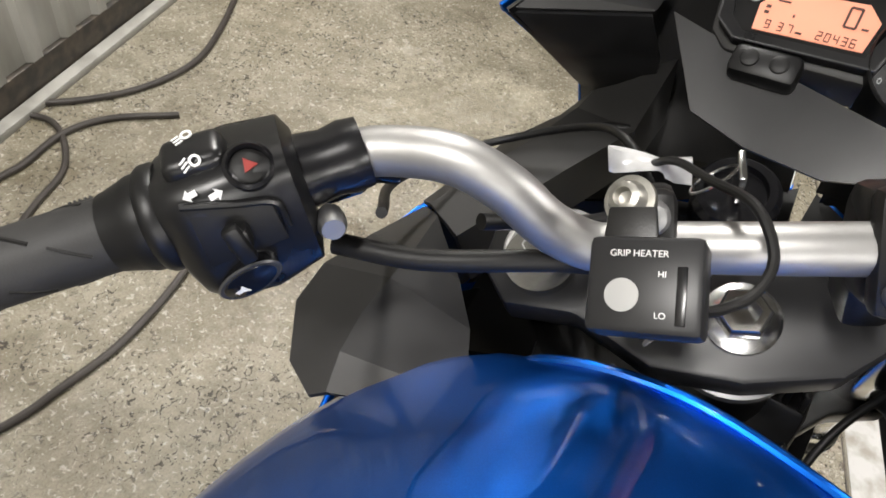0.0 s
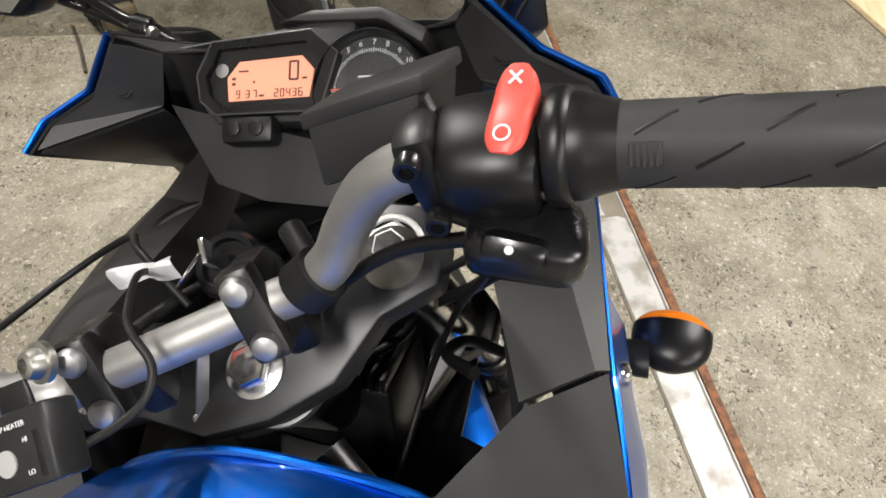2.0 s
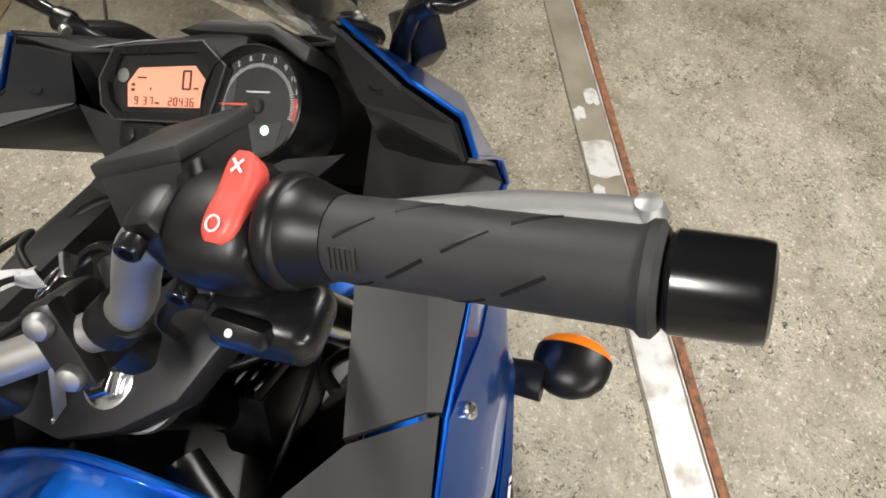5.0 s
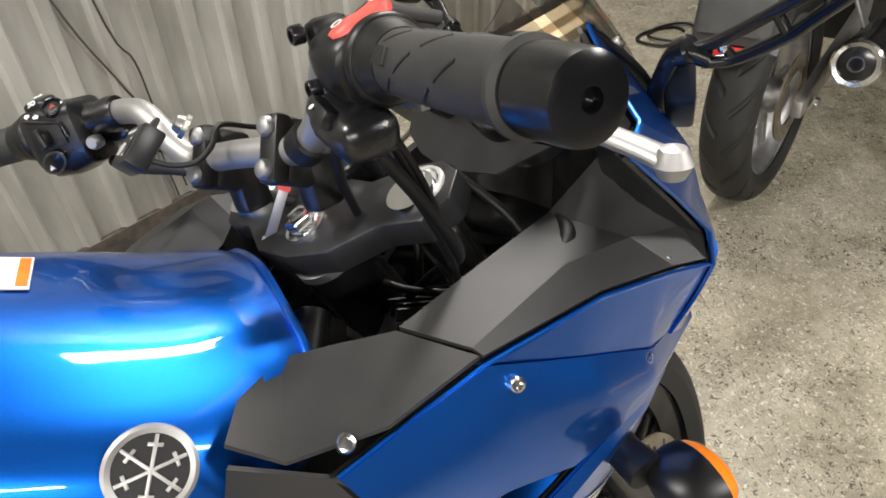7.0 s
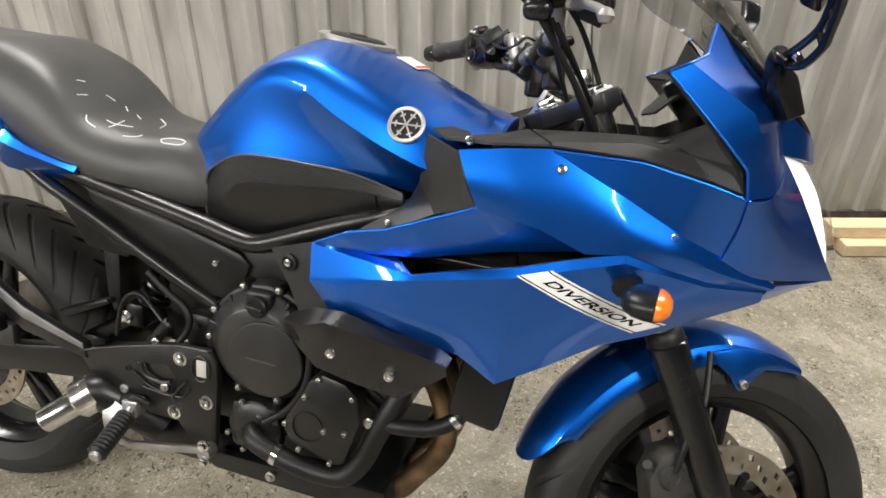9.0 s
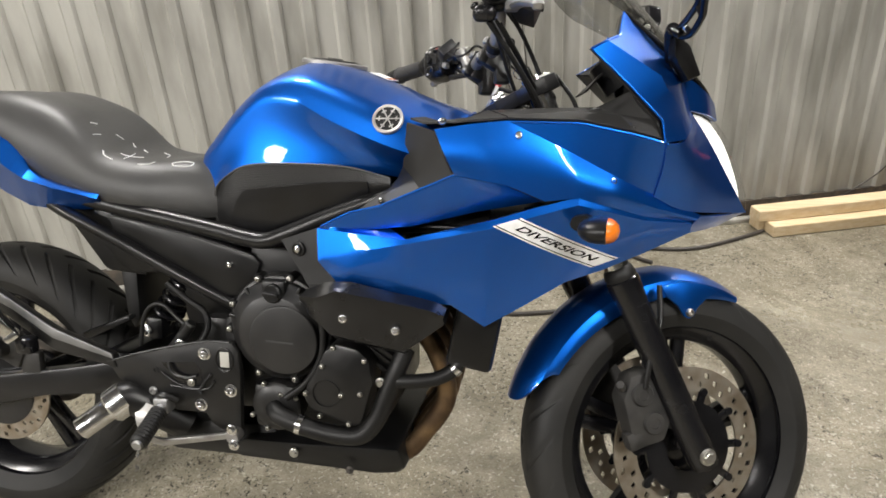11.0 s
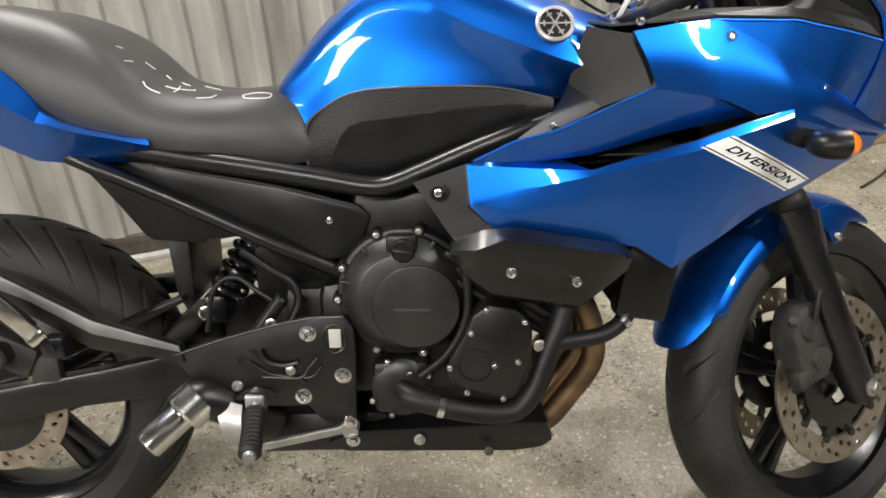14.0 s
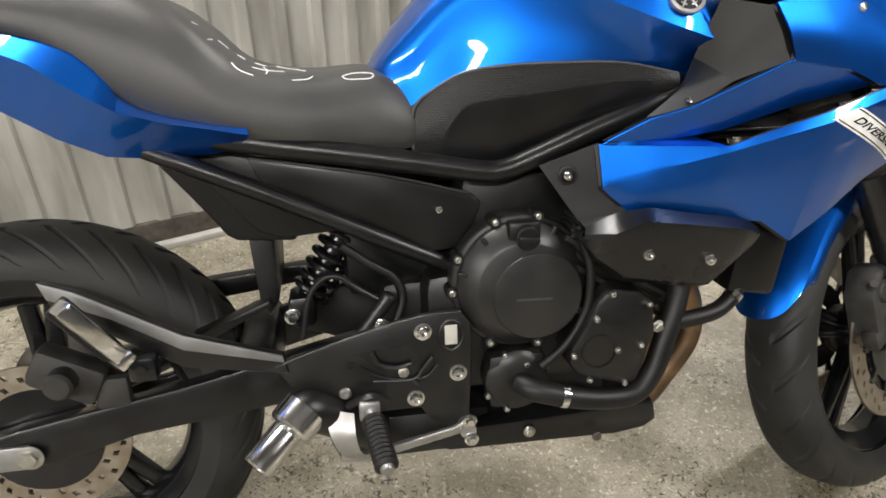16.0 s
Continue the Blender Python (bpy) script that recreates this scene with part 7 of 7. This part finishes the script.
part("swingarm", join(arm(), (lambda b: (b.transform(Matrix.Diagonal((1, -1, 1, 1))), bmesh.ops.reverse_faces(b, faces=b.faces), b)[2])(arm()), block((0.06, 0.22, 0.09), 0.015, pose(-0.40, 0, 0.39)), tube([(-0.16, -0.16, 0.425), (-0.16, 0.16, 0.425)], 0.022, 16)), FRAME_BLACK, bike, "black box-section swingarm", 25)
part("rear_axle_nut", hexbolt((-0.722, -0.127, 0.312), RIGHT, 0.015, 0.012), ZINC, bike, "plated rear axle nut")
part("chain_adjuster", block((0.05, 0.008, 0.038), 0.003, pose(-0.745, -0.124, 0.312)), ALLOY, bike)
part("rear_caliper", join(block((0.10, 0.045, 0.06), 0.012, pose(-0.655, -0.105, 0.428, 0, 28, 0)), lathe([(0.020, 0), (0.020, 0.03), (0.016, 0.034)], 20, aim((-0.655, -0.12, 0.43), RIGHT)), block((0.05, 0.02, 0.05), 0.008, pose(-0.60, -0.11, 0.395))), DUSTY, bike, "dusty black rear brake caliper")
part("chain_guard", slab([(-0.62, 0.085, 0.47), (-0.30, 0.085, 0.50), (-0.30, 0.085, 0.47), (-0.62, 0.085, 0.43)], (0, 0.03, 0), 0.004), BLACK_PLASTIC, bike)
part("chain_stay_guard", slab([(-0.485, -0.100, 0.462), (-0.372, -0.100, 0.508), (-0.366, -0.100, 0.500), (-0.470, -0.100, 0.450)], (0, 0.03, 0), 0.003), BLACK_PLASTIC, bike)
shock_a, shock_b = Vector((-0.326, -0.055, 0.478)), Vector((-0.232, -0.045, 0.625))
sd = (shock_b - shock_a)
shock = part("rear_shock", tube([shock_a, shock_b], 0.017, 18), GLOSS_BLACK, bike, "black rear shock absorber")
coil = [shock_a + sd * (0.12 + 0.76 * k / 84) + (Vector((0.8, 0, -0.6)) * math.cos(k * 2 * math.pi / 12) + Vector((0, 1, 0)) * math.sin(k * 2 * math.pi / 12)) * 0.027 for k in range(85)]
part("spring", tube(coil, 0.0052, 8, 170), GLOSS_BLACK, shock, "coiled black spring")
part("shock_bolt", hexbolt((-0.340, -0.088, 0.475), RIGHT, 0.010, 0.008), CHROME, shock, "plated shock bolt")
part("shock_mount", block((0.04, 0.06, 0.05), 0.01, Matrix.Translation(shock_a)), FRAME_BLACK, shock)
rm = part("rear_master_cylinder", join(tube([(-0.255, -0.150, 0.448), (-0.205, -0.150, 0.512)], 0.011, 16), lathe([(0.0115, 0), (0.0115, 0.010), (0.008, 0.013)], 18, aim((-0.205, -0.15, 0.512), (0.6, 0, 0.8)))), CAST, bike, "black rear brake master cylinder")
part("bracket", slab([(-0.255, -0.165, 0.455), (-0.215, -0.165, 0.492), (-0.180, -0.165, 0.470)], (0, 0.003, 0), 0.001), CAST, rm)
part("bracket_bolt", hexbolt((-0.214, -0.168, 0.484), RIGHT, 0.008, 0.006), CHROME, rm)
part("brake_pipe", tube([(-0.325, -0.130, 0.460), (-0.314, -0.130, 0.515), (-0.295, -0.130, 0.543), (-0.270, -0.130, 0.548), (-0.240, -0.135, 0.528), (-0.212, -0.145, 0.513)], 0.0042, 10), RUBBER, bike)
part("fluid_hose", tube([(-0.262, -0.120, 0.590), (-0.225, -0.120, 0.560), (-0.190, -0.120, 0.536), (-0.180, -0.125, 0.505), (-0.196, -0.140, 0.470), (-0.215, -0.145, 0.450)], 0.0068, 12), RUBBER, bike)
part("inner_guard", join(slab([(-0.512, -0.095, 0.735), (-0.300, -0.095, 0.700), (-0.300, -0.095, 0.640), (-0.320, -0.095, 0.626), (-0.323, -0.095, 0.594), (-0.405, -0.095, 0.600), (-0.418, -0.095, 0.608), (-0.430, -0.095, 0.626), (-0.465, -0.095, 0.674)], (0, 0.19, 0), 0.006), slab([(-0.392, -0.08, 0.600), (-0.356, -0.08, 0.600), (-0.358, -0.08, 0.500), (-0.372, -0.08, 0.475), (-0.385, -0.08, 0.500)], (0, 0.16, 0), 0.004), block((0.18, 0.16, 0.14), 0.02, pose(-0.17, 0, 0.56))), BLACK_PLASTIC, bike, "black inner rear mudguard")
part("side_stand", tube([(-0.05, 0.14, 0.30), (-0.10, 0.24, 0.17), (-0.13, 0.285, 0.078)], [0.014, 0.012, 0.012], 12), FRAME_BLACK, bike, "black side stand")

# ---- fairing fittings ----
def fit_bolt(at, way, r=0.0062, label="bright fairing screw"):
    part("fairing_screw", bolt(at, way, r, 0.004), CHROME, bike, label)


for at, way, r in (((0.304, -0.2225, 0.9065), (0, -0.75, 0.65), 0.0065), ((0.422, -0.221, 0.887), (0.1, -0.95, 0.35), 0.0065), ((0.567, -0.192, 0.817), (0.3, -0.9, 0.3), 0.0065), ((0.692, -0.118, 0.755), (0.6, -0.8, 0.1), 0.005), ((0.596, -0.1805, 0.897), (0.1, -0.5, 0.85), 0.0055), ((0.199, -0.208, 0.777), (0, -0.8, 0.6), 0.0050), ((-0.122, -0.1295, 0.635), (0, -1, 0), 0.0060)):
    fit_bolt(at, way, r)
fit_bolt((0.288, 0.228, 0.880), (0, 0.7, 0.7), 0.006)

# tank badge: ring and crossed bars
BADGE = aim((0.203, -0.1748, 0.908), (0.02, -0.86, 0.48), 0)
badge = part("badge", lathe([(0.0262, -0.003), (0.0262, 0.002), (0.0240, 0.0032), (0.0210, 0.0022)], 48, BADGE, close=False), SILVER, tank, "round silver badge with crossed bars on black")
part("badge_face", lathe([(0.0225, -0.003), (0.0225, 0.0012), (0.0001, 0.0014)], 40, BADGE), RUBBER, badge)
for a in (30, 90, 150):
    part("badge_bar", block((0.0022, 0.041, 0.0012), 0.0003, BADGE @ pose(0, 0, 0.0022, 0, 0, a)), SILVER, badge)
    for e in (-1, 1):
        part("badge_tip", block((0.0085, 0.0022, 0.0012), 0.0003, BADGE @ pose(0, 0, 0.0021, 0, 0, a) @ pose(0, e * 0.0145, 0)), SILVER, badge)


# side lettering on a white-striped decal, laid on the panel
flank_bm = lower_panel()
FLANK = BVHTree.FromBMesh(flank_bm)
flank_bm.free()


def on_flank(u, v, off):
    """A place on the lower side fairing: u along the stripe, v across it."""
    x, z = 0.387 + u * 0.895 + v * 1.75, 0.748 - u * 0.435 + v * 0.55
    hit = FLANK.ray_cast(Vector((x, -0.5, z)), LEFT)[0]
    return (x, (hit.y if hit else -0.235) - off, z)


def decal(u0, u1, v0, v1, off=0.0012):
    return thick(skin([[on_flank(u, v, off) for u in np.linspace(u0, u1, 40)] for v in np.linspace(v0, v1, 6)]), 0.0003)


dec = part("decal", decal(0.0, 0.172, 0.0, 0.025), WHITE, bike, "white decal stripe with dark lettering")
part("decal_line", decal(0.0, 0.172, 0.0020, 0.0032, 0.0017), GLOSS_BLACK, dec)
part("decal_line", decal(0.0, 0.172, 0.0216, 0.0228, 0.0017), GLOSS_BLACK, dec)
word = text("DIVERSION", 0.0215, Matrix(), GLOSS_BLACK, dec, "lettering", "dark slanted lettering", 0.0005)
me = word.data
wd = max(v.co.x for v in me.vertices) - min(v.co.x for v in me.vertices)
ht = max(abs(v.co.y) for v in me.vertices)
for v in me.vertices:
    v.co = on_flank(0.087 + v.co.x / wd * 0.132, 0.0122 + v.co.y / ht * 0.0050, 0.0021)

# ---- a second motorcycle standing behind ----
B2 = pose(1.925, 0.765, 0, 0, 0, 20) @ pose(0, 0, 0, -9, 0, 0)
bike2 = tagged(new("motorcycle"), "dark parked motorcycle seen from behind, red tail light", "motorcycle")
bike2.matrix_world = B2
GREY_GUARD = material("matt_dark_guard", (0.035, 0.035, 0.036), 0.6, 0, (0.05, 0.05, 0.05), 12, bump=0.2, bump_scale=300)
RED_LENS = material("red_reflector_lens", (0.62, 0.02, 0.015), 0.18, 0, (0.50, 0.015, 0.012), 80, coat=0.8, bump=0.3, bump_scale=900)
for name, cx, R, W in (("rear_wheel", 0.0, 0.31, 0.135), ("front_wheel", 1.42, 0.30, 0.12)):
    w2 = new(name)
    w2.parent = bike2
    put = lambda bm: (bm.transform(Matrix.Translation((cx, 0, R))), bm)[1]
    part("tyre", put(tyre_mesh(R, W, 0.222, 18, 1.6)), TYRE, w2, "dusty black tyre with open grooves", 22)
    part("rim", put(rim_mesh(0.222, W * 0.72)), ALLOY, w2, "silver cast rim")
    for k in range(5):
        part("spoke", put(spoke_mesh(0.222, 0.05, 2 * math.pi * k / 5, 0.016, 0.012, 0.014)), ALLOY, w2)
    part("brake_disc", put(disc_mesh(0.075, 0.12, 0.005, 18, -0.075)), DISC, w2)
    part("hub", put(lathe([(0.03, -0.06), (0.05, -0.03), (0.05, 0.03), (0.03, 0.06)], 28, pose(0, 0, 0, 90))), ALLOY, w2)
for s in (-1, 1):
    part("swingarm", slab([(-0.07, s * 0.125, 0.285), (-0.07, s * 0.125, 0.335), (0.10, s * 0.125, 0.37), (0.55, s * 0.125, 0.45), (0.55, s * 0.125, 0.38), (0.10, s * 0.125, 0.30)], (0, -s * 0.03, 0), 0.008), SILVER, bike2, "silver box-section swingarm")
    part("fork_leg", tube([(1.42, s * 0.1, 0.30), (1.14, s * 0.1, 0.90)], 0.024, 16), ALLOY, bike2)
    part("axle_nut", hexbolt((0.0, s * 0.135, 0.31), (0, s, 0), 0.016, 0.012), ZINC, bike2)
muff = part("silencer", lathe([(0.045, -0.42), (0.055, -0.38), (0.058, -0.05), (0.056, 0.0), (0.050, 0.004)], 32, aim((-0.05, -0.22, 0.45), (-1, -0.05, 0.18))), GLOSS_BLACK, bike2, "dark round silencer with a bright end ring")
part("end_ring", lathe([(0.060, -0.004), (0.060, 0.004), (0.054, 0.010), (0.044, 0.008), (0.043, 0.0), (0.022, -0.002), (0.020, 0.008), (0.016, 0.008), (0.015, -0.02), (0.0001, -0.02)], 32, aim((-0.05, -0.22, 0.45), (-1, -0.05, 0.18))), CHROME, muff, "polished end ring")
part("silencer_strap", slab([(0.06, -0.20, 0.50), (0.10, -0.20, 0.50), (0.12, -0.13, 0.64), (0.08, -0.13, 0.64)], (0, 0.01, 0), 0.002), ALLOY, bike2)
hold = part("plate_holder", slab([(-0.31, -0.10, 0.56), (-0.31, 0.10, 0.56), (-0.24, 0.10, 0.78), (-0.24, -0.10, 0.78)], (0.012, 0, -0.004), 0.003), GREY_GUARD, bike2, "dark registration plate holder")
part("plate", slab([(-0.317, -0.085, 0.585), (-0.317, 0.085, 0.585), (-0.273, 0.085, 0.735), (-0.273, -0.085, 0.735)], (0.003, 0, -0.001), 0.001), material("dusty_plate", (0.05, 0.05, 0.05), 0.6, 0, (0.08, 0.08, 0.078), 12), hold, "dusty dark plate")
part("reflector", block((0.012, 0.085, 0.028), 0.003, pose(-0.318, 0, 0.545, 0, 8, 0)), RED_LENS, bike2, "red rear reflector")
part("tail_light", block((0.05, 0.15, 0.055), 0.014, pose(-0.265, 0, 0.815, 0, 12, 0)), RED_LENS, bike2, "red tail light")
part("tail", skin([[(x, y * w, z + h * c) for y, c in ((-1, -0.3), (-0.9, 0.5), (-0.4, 1), (0.4, 1), (0.9, 0.5), (1, -0.3), (0.5, -1), (-0.5, -1))] for x, w, z, h in ((-0.28, 0.07, 0.88, 0.03), (-0.15, 0.10, 0.88, 0.05), (0.10, 0.12, 0.85, 0.06), (0.35, 0.13, 0.78, 0.06))], closed=True, caps=True), BLACK_PLASTIC, bike2, "black tail unit")
part("seat", skin([[(x, y * w, z + h * c) for y, c in ((-1, -1), (-1, 0.3), (-0.7, 0.9), (0, 1), (0.7, 0.9), (1, 0.3), (1, -1))] for x, w, z, h in ((-0.18, 0.10, 0.94, 0.03), (0.10, 0.13, 0.92, 0.045), (0.25, 0.14, 0.83, 0.045), (0.55, 0.12, 0.80, 0.045), (0.66, 0.09, 0.82, 0.04))], closed=True, caps=True), VINYL, bike2, "black vinyl seat")
part("fuel_tank", skin([[(x, y * w, z + h * c) for y, c in ((-0.7, -1), (-1, -0.2), (-0.9, 0.4), (-0.4, 0.95), (0.4, 0.95), (0.9, 0.4), (1, -0.2), (0.7, -1))] for x, w, z, h in ((0.62, 0.08, 0.84, 0.06), (0.75, 0.15, 0.90, 0.11), (0.95, 0.17, 0.91, 0.12), (1.10, 0.12, 0.88, 0.08))], 16, closed=True, caps=True), GLOSS_BLACK, bike2, "dark fuel tank")
part("engine", join(block((0.42, 0.34, 0.28), 0.04, pose(0.72, 0, 0.42)), block((0.24, 0.36, 0.26), 0.03, pose(0.85, 0, 0.62, 0, 20, 0))), CAST, bike2, "dark engine block")
part("frame", tube([(0.10, -0.10, 0.70), (0.50, -0.13, 0.66), (0.85, -0.14, 0.74), (1.10, -0.05, 0.88)], 0.018, 12), FRAME_BLACK, bike2)
part("frame_tube", tube([(0.10, 0.10, 0.70), (0.50, 0.13, 0.66), (0.85, 0.14, 0.74), (1.10, 0.05, 0.88)], 0.018, 12), FRAME_BLACK, bike2)
part("mudguard", skin([[(r * math.cos(a), y, 0.31 + r * math.sin(a)) for y, r in ((-0.09, 0.335), (-0.07, 0.352), (0, 0.36), (0.07, 0.352), (0.09, 0.335))] for a in np.radians(np.linspace(60, 140, 10))]), BLACK_PLASTIC, bike2, "black rear mudguard")
part("handlebar", tube([(0.98, -0.36, 1.06), (1.05, -0.2, 1.09), (1.08, 0, 1.02), (1.05, 0.2, 1.09), (0.98, 0.36, 1.06)], 0.012, 12, 40), ALLOY, bike2)
part("headlight", lathe([(0.02, -0.08), (0.08, -0.05), (0.095, 0.0), (0.09, 0.01), (0.0001, 0.02)], 28, aim((1.25, 0, 0.88), (1, 0, 0))), GLOSS_BLACK, bike2)
part("side_stand", tube([(0.55, 0.13, 0.32), (0.53, 0.20, 0.18), (0.50, 0.26, 0.045)], 0.012, 10), FRAME_BLACK, bike2)

# ---- clutter along the wall ----
lump = tagged(new("machine_part"), "oily dark gearbox casting lying on the floor", "machine part")
lump.matrix_world = pose(1.88, 1.44, 0, 0, 0, 52)
part("casing", join(block((0.19, 0.12, 0.09), 0.02, pose(0.02, 0, 0.047)), block((0.07, 0.09, 0.05), 0.015, pose(0.11, -0.02, 0.027)), lathe([(0.034, 0), (0.042, 0.01), (0.039, 0.03), (0.02, 0.036)], 24, pose(0.03, 0.01, 0.088))), CAST, lump)
part("flange", block((0.05, 0.11, 0.105), 0.022, pose(-0.098, 0, 0.054), 3), material("tan_dirty_alloy", (0.30, 0.24, 0.14), 0.6, 0.2, (0.14, 0.11, 0.07), 22, bump=0.4, bump_scale=120), lump, "dirty tan end cover")
part("rib", join(*[block((0.009, 0.13, 0.085), 0.003, pose(-0.045 + 0.033 * k, 0, 0.051)) for k in range(5)]), CAST, lump)
for x, y in ((-0.03, -0.045), (0.09, -0.04), (0.09, 0.045)):
    part("bolt", hexbolt((x, y, 0.091), (0, 0, 1), 0.009), ZINC, lump)


def floor_hose(name, pts, r, label, mat=None):
    ob = part(name, tube([(x, y, r) for x, y in pts], r, 10), mat or HOSE, None, label)
    return tagged(ob, label, "hose", "hoses on the floor")


floor_hose("air_hose", [(1.26, 1.63), (1.12, 1.53), (0.97, 1.45), (0.82, 1.44), (0.69, 1.48), (0.58, 1.55), (0.54, 1.61)], 0.0075, "dark rubber air hose curving over the floor")
floor_hose("air_hose", [(0.81, 1.32), (0.69, 1.40), (0.59, 1.42), (0.48, 1.39), (0.40, 1.38), (0.20, 1.30), (-0.05, 1.26)], 0.0075, "dark rubber air hose lying in a loose loop")
floor_hose("air_hose", [(0.51, 1.55), (0.56, 1.52), (0.592, 1.47), (0.58, 1.405), (0.53, 1.33), (0.45, 1.29), (0.30, 1.22), (0.10, 1.20)], 0.0068, "thin grey cable bent back in a loop")
floor_hose("air_hose", [(0.86, 1.20), (0.74, 1.10), (0.64, 1.02), (0.52, 0.96), (0.37, 0.92), (0.25, 0.915), (0.14, 0.92), (-0.10, 0.98)], 0.0075, "black air hose running past the front wheel")
coil_pts = [(2.42 + (0.13 + 0.012 * math.sin(3 * a)) * math.cos(a) + 0.01 * a, 1.66 + (0.085 + 0.01 * math.cos(2 * a)) * math.sin(a), 0.008 + 0.004 * (a / 6.28)) for a in np.linspace(0, 3.2 * math.pi, 40)]
tagged(part("cable_coil", tube(coil_pts, 0.006, 8, 120), RUBBER, None), "loose coil of black cable on the floor", "cable")
rod = part("threaded_rod", tube([(1.61, 1.37, 0.008), (1.72, 1.455, 0.008), (1.80, 1.525, 0.012)], 0.005, 10), STEEL_DARK, None)
tagged(rod, "thin dark steel rod lying on the floor", "rod")
tagged(part("post", block((0.09, 0.05, 2.6), 0.006, WALL @ pose(2.83, -0.045, 1.305)), RUST, None), "rust-brown steel post standing against the wall", "post")
rag = skin([[(2.24 + 0.10 * u, 2.02 + 0.07 * v, 0.004 + 0.035 * max(0.0, 1 - u * u - v * v) * (0.7 + 0.6 * noise.noise((3 * u, 3 * v, 0.3)))) for u in np.linspace(-1, 1, 15)] for v in np.linspace(-1, 1, 11)])
tagged(part("rag", thick(rag, 0.003), material("tan_cloth", (0.42, 0.33, 0.19), 0.85, 0, (0.30, 0.23, 0.13), 14, bump=0.4, bump_scale=160), None, "", 60), "crumpled tan rag on the floor by the battens", "rag")
tagged(part("board", plank(1.3, 0.20, 0.022, pose(3.30, -0.98, 0.0118, 0, 0, 27), 21), WOOD, None), "pale pine board lying on the floor", "timber")

# dark lines on the sheet wall: two stand in for thin shadows, the third is a cable
for pts, label in (([(0.10, 1.60), (0.20, 1.00), (0.28, 0.66), (0.35, 0.47), (0.38, 0.37), (0.40, 0.10)], "thin dark line standing in for a shadow down the sheet wall"), ([(0.30, 1.2), (0.36, 0.63), (0.40, 0.51), (0.41, 0.37), (0.43, 0.12)], "second thin dark line standing in for a shadow on the sheet wall"), ([(1.60, 0.03), (1.69, 0.06), (1.78, 0.11), (1.86, 0.17), (1.95, 0.30), (2.0, 0.7)], "black cable rising up the wall from the floor")):
    tagged(part("wall_line", tube([WALL @ Vector((u, -0.016, z)) for u, z in pts], 0.0026, 8), HOSE, None), label, "cable", "cables on the wall")
